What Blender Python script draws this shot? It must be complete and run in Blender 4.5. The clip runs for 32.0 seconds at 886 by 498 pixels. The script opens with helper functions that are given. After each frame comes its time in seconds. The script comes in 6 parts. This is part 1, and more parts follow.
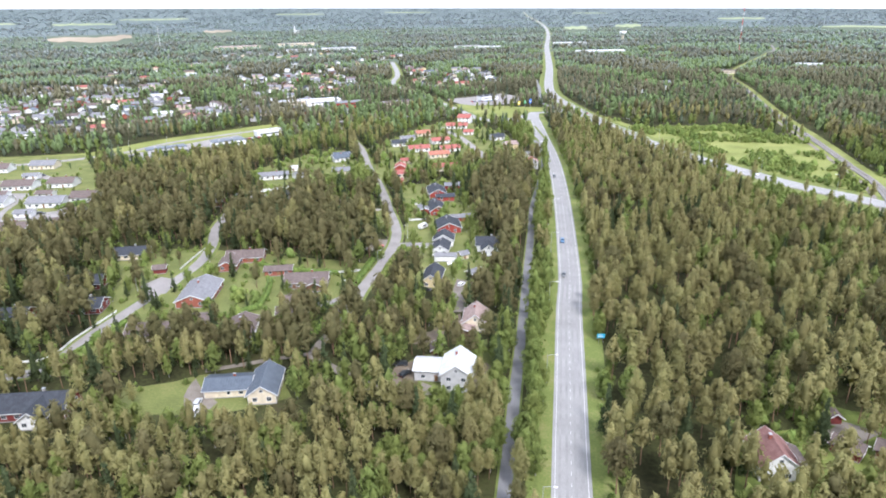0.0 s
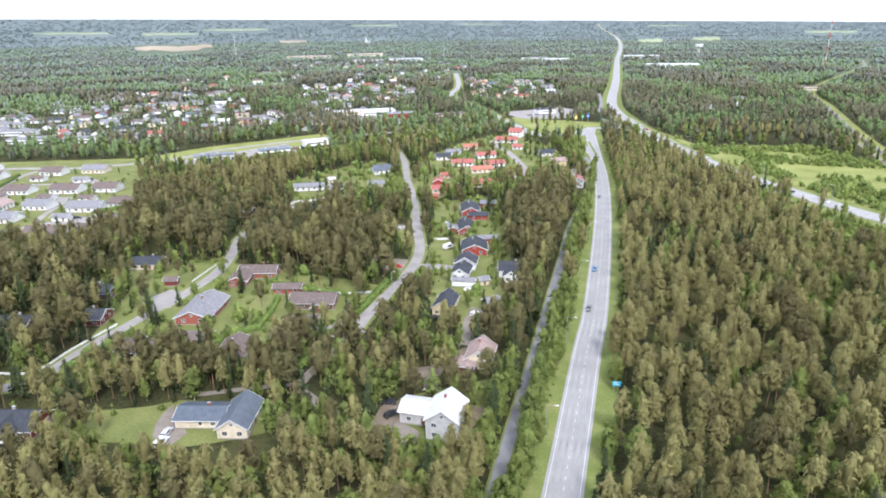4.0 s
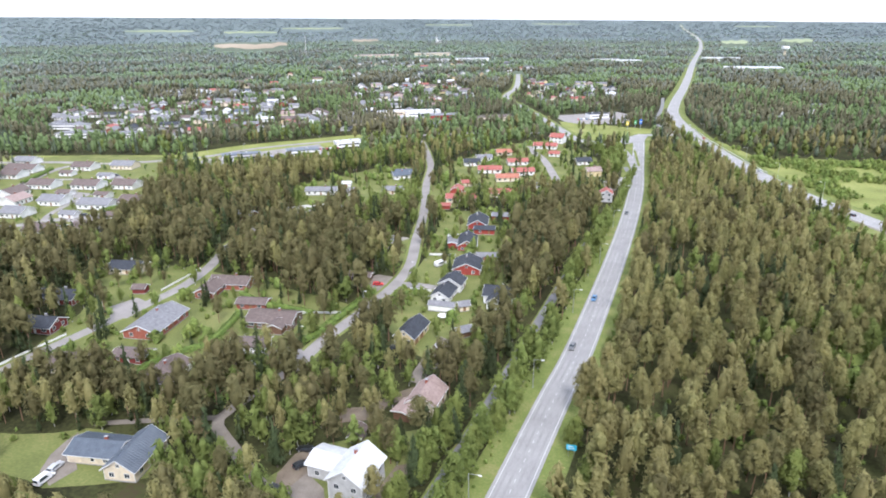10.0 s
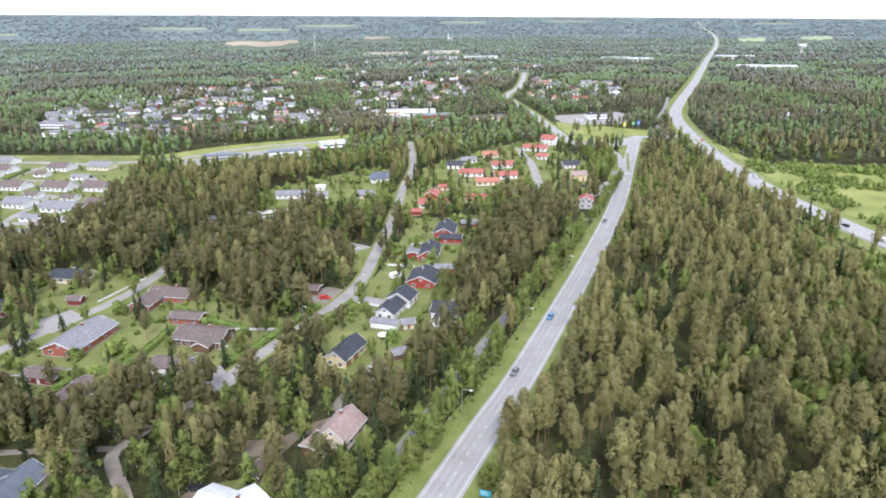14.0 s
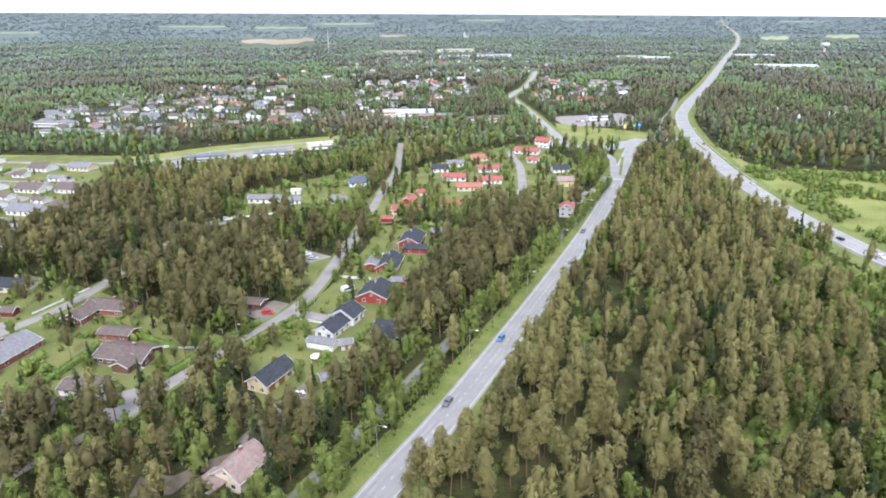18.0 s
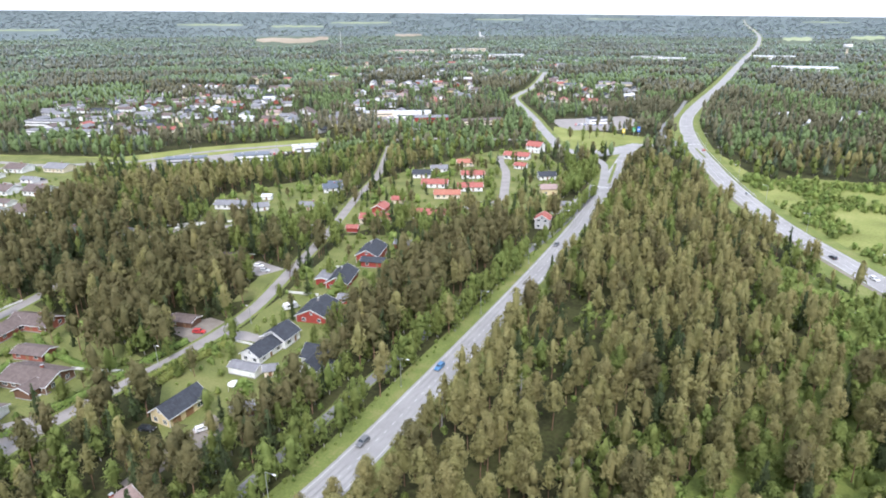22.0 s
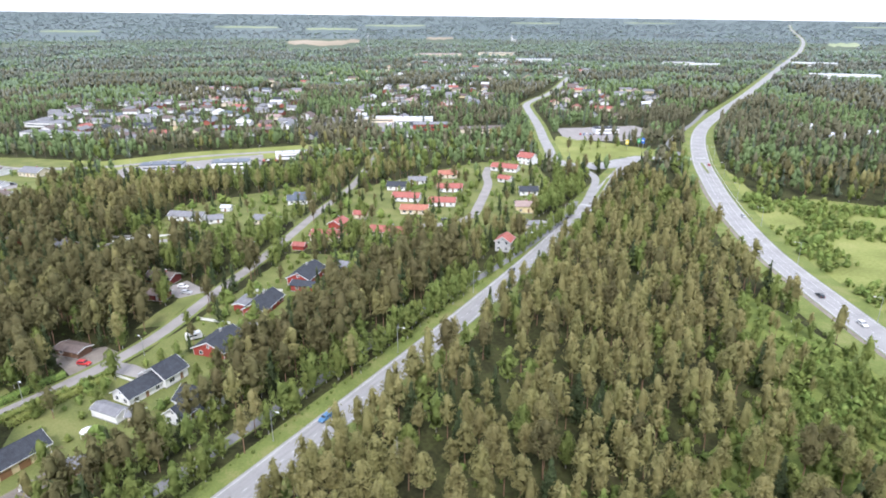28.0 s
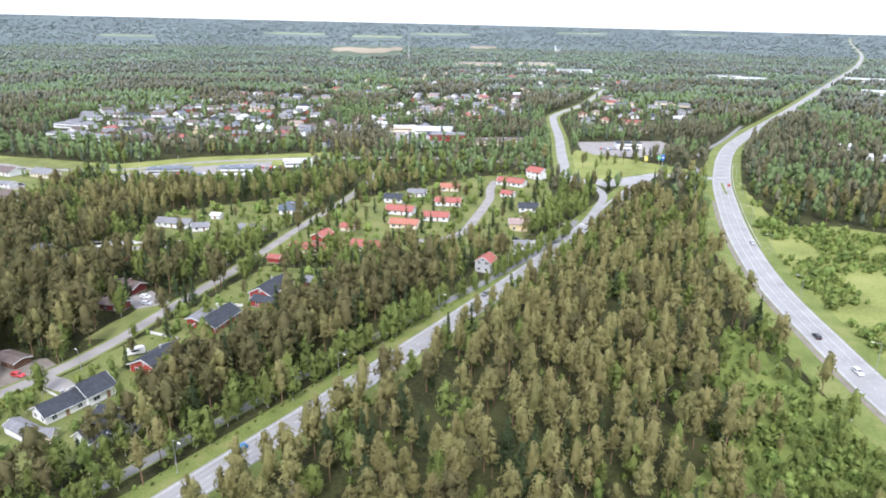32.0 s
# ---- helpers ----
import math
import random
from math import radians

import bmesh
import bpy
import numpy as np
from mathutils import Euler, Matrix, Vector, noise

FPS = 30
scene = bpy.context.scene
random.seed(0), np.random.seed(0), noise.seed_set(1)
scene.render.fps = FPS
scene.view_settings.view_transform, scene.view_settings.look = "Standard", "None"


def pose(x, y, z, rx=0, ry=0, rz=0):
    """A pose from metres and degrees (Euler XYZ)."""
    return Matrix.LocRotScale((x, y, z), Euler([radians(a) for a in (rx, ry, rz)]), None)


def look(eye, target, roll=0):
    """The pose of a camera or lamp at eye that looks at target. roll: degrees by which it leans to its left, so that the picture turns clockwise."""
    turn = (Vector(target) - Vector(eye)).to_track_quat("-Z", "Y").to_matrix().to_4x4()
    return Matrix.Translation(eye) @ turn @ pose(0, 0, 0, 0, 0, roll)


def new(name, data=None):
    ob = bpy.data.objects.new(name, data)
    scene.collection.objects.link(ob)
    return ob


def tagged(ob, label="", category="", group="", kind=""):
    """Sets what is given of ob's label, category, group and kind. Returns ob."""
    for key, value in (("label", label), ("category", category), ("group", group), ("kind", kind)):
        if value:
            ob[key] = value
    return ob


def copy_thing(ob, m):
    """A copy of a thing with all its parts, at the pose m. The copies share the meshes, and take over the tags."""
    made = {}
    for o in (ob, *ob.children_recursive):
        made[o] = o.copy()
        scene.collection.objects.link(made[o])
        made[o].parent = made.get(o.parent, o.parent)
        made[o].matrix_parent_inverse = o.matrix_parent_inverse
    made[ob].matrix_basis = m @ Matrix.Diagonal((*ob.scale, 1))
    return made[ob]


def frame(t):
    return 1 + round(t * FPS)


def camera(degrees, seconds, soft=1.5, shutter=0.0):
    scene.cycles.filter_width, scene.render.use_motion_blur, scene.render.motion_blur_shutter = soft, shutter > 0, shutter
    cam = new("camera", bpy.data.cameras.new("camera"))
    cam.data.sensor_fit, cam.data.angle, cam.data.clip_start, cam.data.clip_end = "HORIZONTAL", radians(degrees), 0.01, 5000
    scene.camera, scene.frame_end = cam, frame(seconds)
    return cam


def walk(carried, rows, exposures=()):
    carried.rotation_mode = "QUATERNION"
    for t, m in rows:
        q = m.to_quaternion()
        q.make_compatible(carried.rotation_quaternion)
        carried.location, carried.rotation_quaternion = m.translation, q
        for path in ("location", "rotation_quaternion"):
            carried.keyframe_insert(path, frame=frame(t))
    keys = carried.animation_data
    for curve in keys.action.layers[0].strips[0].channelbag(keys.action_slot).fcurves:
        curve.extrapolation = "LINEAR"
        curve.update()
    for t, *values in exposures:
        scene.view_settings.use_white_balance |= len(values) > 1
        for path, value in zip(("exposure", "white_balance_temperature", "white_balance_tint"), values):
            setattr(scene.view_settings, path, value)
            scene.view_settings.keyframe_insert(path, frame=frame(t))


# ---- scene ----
cam = camera(69.4, 32.0, soft=1.85)
METRES, EYE, TILT, LEAN, TURN = 246.0, 105.0, -0.45, 0.0, 9.2
ROWS = [
    (0.0, 0.0, 0.0, 0.0, -0.41, -20.26, 1.1),
    (0.5, 0.0055, 0.0104, -0.0001, 0.24, -20.14, 1.1),
    (1.0, 0.014, 0.0205, -0.0, 1.08, -19.98, 1.07),
    (1.5, 0.0238, 0.0302, -0.0005, 1.94, -19.86, 1.04),
    (2.0, 0.0344, 0.0398, -0.0011, 2.78, -19.71, 0.99),
    (2.5, 0.0456, 0.0493, -0.0023, 3.6, -19.57, 0.97),
    (3.0, 0.0568, 0.0591, -0.0033, 4.44, -19.43, 0.93),
    (3.5, 0.0681, 0.069, -0.0044, 5.25, -19.31, 0.89),
    (5.5, 0.1111, 0.1109, -0.0074, 7.96, -18.98, 0.76),
    (6.0, 0.1219, 0.1216, -0.0081, 8.69, -18.97, 0.75),
    (6.5, 0.1328, 0.1325, -0.0088, 9.34, -18.97, 0.72),
    (7.0, 0.1436, 0.1431, -0.0093, 9.98, -18.97, 0.68),
    (7.5, 0.1545, 0.1537, -0.0098, 10.59, -18.99, 0.65),
    (8.0, 0.1654, 0.1643, -0.0101, 11.1, -19.01, 0.62),
    (8.5, 0.1762, 0.1749, -0.0105, 11.64, -19.03, 0.6),
    (9.0, 0.1866, 0.1857, -0.0108, 12.08, -19.06, 0.57),
    (9.5, 0.197, 0.1966, -0.0109, 12.48, -19.1, 0.58),
    (10.0, 0.2076, 0.208, -0.0109, 12.82, -19.14, 0.58),
    (10.5, 0.2182, 0.2194, -0.0109, 13.18, -19.18, 0.59),
    (11.0, 0.2288, 0.2306, -0.0109, 13.51, -19.21, 0.59),
    (11.5, 0.2397, 0.2418, -0.011, 13.76, -19.24, 0.59),
    (12.0, 0.2504, 0.253, -0.011, 13.85, -19.28, 0.59),
    (12.5, 0.2613, 0.2641, -0.0108, 13.92, -19.31, 0.61),
    (13.0, 0.2719, 0.2751, -0.0107, 13.98, -19.32, 0.61),
    (13.5, 0.2825, 0.2859, -0.0105, 14.14, -19.34, 0.61),
    (14.0, 0.2937, 0.2969, -0.0103, 14.39, -19.34, 0.62),
    (14.5, 0.3047, 0.3081, -0.0103, 14.56, -19.35, 0.62),
    (16.5, 0.3481, 0.3533, -0.0098, 15.62, -19.41, 0.63),
    (17.0, 0.3583, 0.3652, -0.0097, 15.87, -19.44, 0.62),
    (17.5, 0.3682, 0.3771, -0.0097, 16.12, -19.46, 0.62),
    (18.0, 0.3778, 0.3893, -0.0097, 16.33, -19.49, 0.6),
    (18.5, 0.3871, 0.4013, -0.0098, 16.51, -19.52, 0.59),
    (19.0, 0.3966, 0.4138, -0.0095, 16.76, -19.54, 0.57),
    (19.5, 0.4064, 0.4265, -0.0095, 17.0, -19.57, 0.55),
    (20.0, 0.4162, 0.4392, -0.0094, 17.23, -19.58, 0.53),
    (20.5, 0.426, 0.4521, -0.0094, 17.51, -19.59, 0.5),
    (21.0, 0.4363, 0.4654, -0.0094, 17.79, -19.59, 0.46),
    (21.5, 0.4464, 0.4786, -0.0093, 18.02, -19.57, 0.43),
    (22.0, 0.4567, 0.4917, -0.0095, 18.21, -19.54, 0.39),
    (22.5, 0.4664, 0.5046, -0.0094, 18.42, -19.55, 0.38),
    (23.0, 0.4768, 0.518, -0.0091, 18.57, -19.52, 0.35),
    (23.5, 0.487, 0.531, -0.0092, 18.69, -19.47, 0.33),
    (24.0, 0.4964, 0.5431, -0.0092, 18.9, -19.43, 0.3),
    (24.5, 0.5064, 0.556, -0.0093, 19.08, -19.41, 0.29),
    (25.0, 0.5163, 0.569, -0.0093, 19.34, -19.39, 0.26),
    (25.5, 0.5262, 0.5819, -0.0094, 19.68, -19.36, 0.25),
    (26.0, 0.5361, 0.5951, -0.0095, 20.03, -19.35, 0.24),
    (26.5, 0.5456, 0.6082, -0.0094, 20.47, -19.32, 0.22),
    (28.5, 0.5841, 0.6602, -0.0082, 22.31, -19.22, 0.0),
    (29.0, 0.5941, 0.6733, -0.008, 22.9, -19.14, -0.16),
    (29.5, 0.6042, 0.6861, -0.0079, 23.49, -19.08, -0.26),
    (30.0, 0.6152, 0.6988, -0.0075, 24.13, -18.96, -0.39),
    (30.5, 0.6263, 0.7112, -0.0073, 24.7, -18.83, -0.5),
    (31.0, 0.6379, 0.7231, -0.0069, 25.31, -18.73, -0.58),
    (31.5, 0.6496, 0.7349, -0.0067, 25.8, -18.65, -0.61),
    (32.0, 0.6611, 0.7464, -0.0066, 26.13, -18.59, -0.61),
]
walk(cam, [(t, pose(0, 0, EYE, TILT, LEAN, TURN) @ pose(METRES * x, METRES * y, METRES * z, 90 + pitch, roll, yaw)) for t, x, y, z, yaw, pitch, roll in ROWS], [(0.0, 0.93, 5880, 15), (3.0, 0.91, 5880, 15), (6.0, 0.83, 5880, 15), (10.0, 0.79, 5880, 15), (20.0, 0.77, 5880, 15), (26.0, 0.77, 5880, 15), (31.0, 0.82, 5880, 15), (32.0, 0.82, 5880, 15)])

# ---------------------------------------------------------------- light
world = bpy.data.worlds.new("overcast_sky")
scene.world = world
world.use_nodes = True
wn = world.node_tree
wn.nodes.clear()
w_out = wn.nodes.new("ShaderNodeOutputWorld")
w_bg = wn.nodes.new("ShaderNodeBackground")
w_sky = wn.nodes.new("ShaderNodeTexSky")
w_sky.sky_type = "NISHITA"
w_sky.sun_disc = False
SUN_EL, SUN_AZ = radians(48), radians(150)
w_sky.sun_elevation, w_sky.sun_rotation = SUN_EL, SUN_AZ
w_sky.air_density, w_sky.dust_density, w_sky.ozone_density = 1.0, 2.5, 1.0
w_mix = wn.nodes.new("ShaderNodeMix")
w_mix.data_type = "RGBA"
w_mix.inputs[0].default_value = 0.62
w_mix.inputs[7].default_value = (9.6, 9.9, 10.3, 1)
wn.links.new(w_sky.outputs[0], w_mix.inputs[6])
wn.links.new(w_mix.outputs[2], w_bg.inputs[0])
w_bg.inputs[1].default_value = 0.134
wn.links.new(w_bg.outputs[0], w_out.inputs[0])
sun = bpy.data.lights.new("sun", "SUN")
sun.energy, sun.angle, sun.color = 2.1, radians(12), (1.0, 0.955, 0.88)
sun_ob = new("sun", sun)
sun_dir = Vector((math.sin(SUN_AZ) * math.cos(SUN_EL), math.cos(SUN_AZ) * math.cos(SUN_EL), math.sin(SUN_EL)))
sun_ob.matrix_world = look(sun_dir * 400, (0, 0, 0))
scene.view_settings.exposure = 0.78


# ---------------------------------------------------------------- materials
def material(name, colors, scale=1.0, rough=0.8, bump=0.0, fine=9.0, metal=0.0, spec=0.5, tint=0.0, island=0.0, detail=4.0, thin=0.0):
    """Noise at two scales between the given colours; tint: how far single things differ."""
    m = bpy.data.materials.new(name)
    m.use_nodes = True
    nt = m.node_tree
    b = nt.nodes["Principled BSDF"]
    tc = nt.nodes.new("ShaderNodeTexCoord")
    big = nt.nodes.new("ShaderNodeTexNoise")
    big.inputs["Scale"].default_value, big.inputs["Detail"].default_value = scale, detail
    small = nt.nodes.new("ShaderNodeTexNoise")
    small.inputs["Scale"].default_value, small.inputs["Detail"].default_value = scale * fine, 3
    nt.links.new(tc.outputs["Object"], big.inputs["Vector"])
    nt.links.new(tc.outputs["Object"], small.inputs["Vector"])
    mixf = nt.nodes.new("ShaderNodeMath")
    mixf.operation = "MULTIPLY_ADD"
    mixf.inputs[1].default_value, mixf.inputs[2].default_value = 0.4, 0.0
    nt.links.new(small.outputs[0], mixf.inputs[0])
    addf = nt.nodes.new("ShaderNodeMath")
    addf.operation = "MULTIPLY_ADD"
    addf.inputs[1].default_value = 0.6
    nt.links.new(big.outputs[0], addf.inputs[0])
    nt.links.new(mixf.outputs[0], addf.inputs[2])
    ramp = nt.nodes.new("ShaderNodeValToRGB")
    els = ramp.color_ramp.elements
    n = len(colors)
    while len(els) < n:
        els.new(0.5)
    for i, c in enumerate(colors):
        els[i].position = 0.33 + 0.34 * i / max(1, n - 1)
        els[i].color = (*c, 1)
    nt.links.new(addf.outputs[0], ramp.inputs[0])
    col = ramp.outputs[0]
    if tint or island:
        hsv = nt.nodes.new("ShaderNodeHueSaturation")
        at = nt.nodes.new("ShaderNodeAttribute")
        at.attribute_name = "tint"
        oi = nt.nodes.new("ShaderNodeObjectInfo")
        su = nt.nodes.new("ShaderNodeMath")
        su.operation = "ADD"
        nt.links.new(at.outputs["Fac"], su.inputs[0])
        nt.links.new(oi.outputs["Random"], su.inputs[1])
        fr = nt.nodes.new("ShaderNodeMath")
        fr.operation = "FRACT"
        nt.links.new(su.outputs[0], fr.inputs[0])
        val = nt.nodes.new("ShaderNodeMath")
        val.operation = "MULTIPLY_ADD"
        val.inputs[1].default_value, val.inputs[2].default_value = tint, 1 - tint / 2
        nt.links.new(fr.outputs[0], val.inputs[0])
        geo = nt.nodes.new("ShaderNodeNewGeometry")
        va2 = nt.nodes.new("ShaderNodeMath")
        va2.operation = "MULTIPLY_ADD"
        va2.inputs[1].default_value = island
        nt.links.new(geo.outputs["Random Per Island"], va2.inputs[0])
        sub = nt.nodes.new("ShaderNodeMath")
        sub.operation = "SUBTRACT"
        sub.inputs[1].default_value = island / 2
        nt.links.new(val.outputs[0], sub.inputs[0])
        nt.links.new(sub.outputs[0], va2.inputs[2])
        nt.links.new(va2.outputs[0], hsv.inputs["Value"])
        hue = nt.nodes.new("ShaderNodeMath")
        hue.operation = "MULTIPLY_ADD"
        hue.inputs[1].default_value, hue.inputs[2].default_value = 0.06 * tint, 0.5 - 0.03 * tint
        wh = nt.nodes.new("ShaderNodeTexWhiteNoise")
        wh.noise_dimensions = "1D"
        nt.links.new(fr.outputs[0], wh.inputs["W"])
        nt.links.new(wh.outputs["Value"], hue.inputs[0])
        nt.links.new(hue.outputs[0], hsv.inputs["Hue"])
        nt.links.new(col, hsv.inputs["Color"])
        col = hsv.outputs[0]
    nt.links.new(col, b.inputs["Base Color"])
    b.inputs["Roughness"].default_value, b.inputs["Metallic"].default_value = rough, metal
    b.inputs["Specular IOR Level"].default_value = spec
    if thin:
        tr = nt.nodes.new("ShaderNodeBsdfTranslucent")
        nt.links.new(col, tr.inputs["Color"])
        mx = nt.nodes.new("ShaderNodeMixShader")
        mx.inputs[0].default_value = thin
        nt.links.new(b.outputs[0], mx.inputs[1])
        nt.links.new(tr.outputs[0], mx.inputs[2])
        nt.links.new(mx.outputs[0], nt.nodes["Material Output"].inputs[0])
    if bump:
        bp = nt.nodes.new("ShaderNodeBump")
        bp.inputs["Strength"].default_value, bp.inputs["Distance"].default_value = bump, 0.05
        nt.links.new(small.outputs[0], bp.inputs["Height"])
        nt.links.new(bp.outputs[0], b.inputs["Normal"])
    return m


def plain(name, c, rough=0.6, scale=0.7, **k):
    lo, hi = tuple(v * 0.8 for v in c), tuple(min(1, v * 1.15) for v in c)
    return material(name, [lo, c, hi], scale=scale, rough=rough, **k)


M_FLOOR = material("forest_floor", [(0.018, 0.018, 0.009), (0.031, 0.032, 0.014), (0.055, 0.060, 0.022), (0.060, 0.049, 0.027)], scale=0.06, rough=0.95, bump=0.6, fine=14, spec=0.1)
# two far ground tones, paler and bluer: distance haze painted into the colour
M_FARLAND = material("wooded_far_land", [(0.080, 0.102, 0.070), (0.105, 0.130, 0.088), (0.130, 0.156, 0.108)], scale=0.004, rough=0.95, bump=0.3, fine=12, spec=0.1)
M_RIMLAND = material("rim_land_hazed", [(0.100, 0.126, 0.124), (0.124, 0.153, 0.150), (0.148, 0.178, 0.174)], scale=0.003, rough=0.95, bump=0.3, fine=12, spec=0.1)
M_LAWN = material("lawn_grass", [(0.101, 0.117, 0.039), (0.143, 0.162, 0.051), (0.203, 0.199, 0.076)], scale=0.09, rough=0.9, bump=0.5, fine=16, spec=0.15)
M_MEADOW = material("meadow_grass", [(0.140, 0.155, 0.045), (0.200, 0.224, 0.065), (0.269, 0.273, 0.098)], scale=0.05, rough=0.9, bump=0.5, fine=14, spec=0.15)
M_UNDER = material("green_undergrowth", [(0.088, 0.106, 0.031), (0.131, 0.168, 0.044), (0.200, 0.221, 0.062)], scale=0.09, rough=0.95, bump=0.6, fine=14, spec=0.1)
M_VERGE = material("verge_grass", [(0.102, 0.125, 0.036), (0.147, 0.181, 0.050), (0.224, 0.214, 0.087)], scale=0.12, rough=0.9, bump=0.6, fine=12, spec=0.15)
M_ROAD = material("worn_asphalt", [(0.214, 0.208, 0.204), (0.273, 0.267, 0.261), (0.328, 0.320, 0.312)], scale=0.12, rough=0.85, bump=0.2, fine=30)
M_STREET = material("grey_street_asphalt", [(0.187, 0.172, 0.163), (0.244, 0.226, 0.212), (0.295, 0.272, 0.255)], scale=0.15, rough=0.9, bump=0.2, fine=24)
M_PATH = material("cycle_path_asphalt", [(0.138, 0.138, 0.143), (0.184, 0.182, 0.186), (0.224, 0.221, 0.223)], scale=0.2, rough=0.9, bump=0.2, fine=20)
M_SOIL = material("trodden_brown_soil", [(0.105, 0.080, 0.056), (0.160, 0.126, 0.092), (0.215, 0.178, 0.132)], scale=0.25, rough=0.95, bump=0.6, fine=14)
M_GRAVEL = material("gravel", [(0.130, 0.110, 0.090), (0.190, 0.165, 0.138), (0.255, 0.225, 0.190)], scale=0.2, rough=0.95, bump=0.5, fine=20)
M_MARK = plain("road_paint", (0.48, 0.48, 0.47), rough=0.7, scale=0.9)
M_BALLAST = material("ballast", [(0.13, 0.12, 0.115), (0.20, 0.185, 0.17), (0.26, 0.24, 0.22)], scale=0.3, rough=0.95, bump=0.5)
M_STEEL = plain("galvanised_steel", (0.42, 0.43, 0.44), rough=0.45, metal=0.6)
M_PINE = material("pine_needles", [(0.199, 0.190, 0.079), (0.269, 0.251, 0.104), (0.339, 0.309, 0.130)], scale=0.5, rough=0.8, fine=5, spec=0.15, tint=0.28, island=0.06, thin=0.45)
M_PINE_OLD = material("brown_pine_needles", [(0.115, 0.110, 0.051), (0.163, 0.150, 0.067), (0.211, 0.189, 0.086)], scale=0.5, rough=0.8, fine=5, spec=0.15, tint=0.28, island=0.06, thin=0.45)
M_SPRUCE = material("spruce_needles", [(0.053, 0.071, 0.033), (0.078, 0.103, 0.046), (0.109, 0.137, 0.060)], scale=0.5, rough=0.8, fine=5, spec=0.15, tint=0.32, island=0.06, thin=0.45)
M_BIRCH = material("birch_leaves", [(0.140, 0.174, 0.052), (0.197, 0.243, 0.069), (0.261, 0.298, 0.092)], scale=0.5, rough=0.8, fine=5, spec=0.15, tint=0.30, island=0.06, thin=0.45)
M_BUSH = material("shrub_leaves", [(0.130, 0.179, 0.047), (0.193, 0.256, 0.065), (0.271, 0.312, 0.094)], scale=0.5, rough=0.8, fine=5, spec=0.2, tint=0.4, island=0.22, thin=0.3)
M_GOLD = material("yellow_green_shrub_leaves", [(0.160, 0.190, 0.050), (0.230, 0.260, 0.068), (0.310, 0.325, 0.105)], scale=0.6, rough=0.8, fine=5, spec=0.2, tint=0.3, island=0.22, thin=0.3)
M_HEDGE = material("hedge_leaves", [(0.081, 0.127, 0.029), (0.130, 0.194, 0.040), (0.195, 0.255, 0.057)], scale=0.9, rough=0.7, fine=5, spec=0.25, island=0.3)
# woods further out: mixed stands, distance haze painted into their colours in four steps
HAZE_TINTS = {"pine": ((0.208, 0.198, 0.116), (0.330, 0.385, 0.412)), "spruce": ((0.145, 0.178, 0.115), (0.320, 0.380, 0.408)), "birch": ((0.212, 0.285, 0.116), (0.350, 0.418, 0.425))}
M_HAZED = {}
for sk, (near_c, hazed_c) in HAZE_TINTS.items():
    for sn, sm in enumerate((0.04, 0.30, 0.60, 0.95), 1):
        sc_ = [a + (b - a) * sm for a, b in zip(near_c, hazed_c)]
        M_HAZED[f"far{sn}_{sk}"] = material(f"distant_{sk}_haze_tint", [tuple(v * 0.82 for v in sc_), tuple(sc_), tuple(v * 1.18 for v in sc_)], scale=0.01 / sn, rough=0.85, fine=6, spec=0.1, tint=0.18, island=0.08, thin=0.45)
M_PTRUNK = material("pine_bark", [(0.11, 0.070, 0.045), (0.20, 0.120, 0.070), (0.28, 0.17, 0.10)], scale=1.2, rough=0.9, bump=0.5)
M_BTRUNK = material("birch_bark", [(0.10, 0.09, 0.08), (0.42, 0.40, 0.37), (0.55, 0.53, 0.50)], scale=1.5, rough=0.8)
M_STRUNK = material("grey_bark", [(0.07, 0.055, 0.045), (0.12, 0.095, 0.075), (0.17, 0.14, 0.11)], scale=1.2, rough=0.9)

WALLS = {
    "red": plain("red_painted_boards", (0.29, 0.046, 0.034), rough=0.75, bump=0.3),
    "brick": material("red_brick", [(0.20, 0.062, 0.042), (0.28, 0.085, 0.055), (0.34, 0.12, 0.08)], scale=1.4, rough=0.85, bump=0.4),
    "white": plain("white_painted_boards", (0.72, 0.72, 0.71), rough=0.7, bump=0.2),
    "grey": plain("grey_render", (0.44, 0.44, 0.44), rough=0.8, bump=0.2),
    "yellow": plain("yellow_painted_boards", (0.60, 0.50, 0.29), rough=0.75, bump=0.3),
    "cream": plain("cream_render", (0.66, 0.58, 0.44), rough=0.8, bump=0.2),
    "brown": plain("brown_stained_boards", (0.14, 0.075, 0.045), rough=0.8, bump=0.3),
    "darkred": plain("dark_red_boards", (0.17, 0.032, 0.028), rough=0.8, bump=0.3),
}
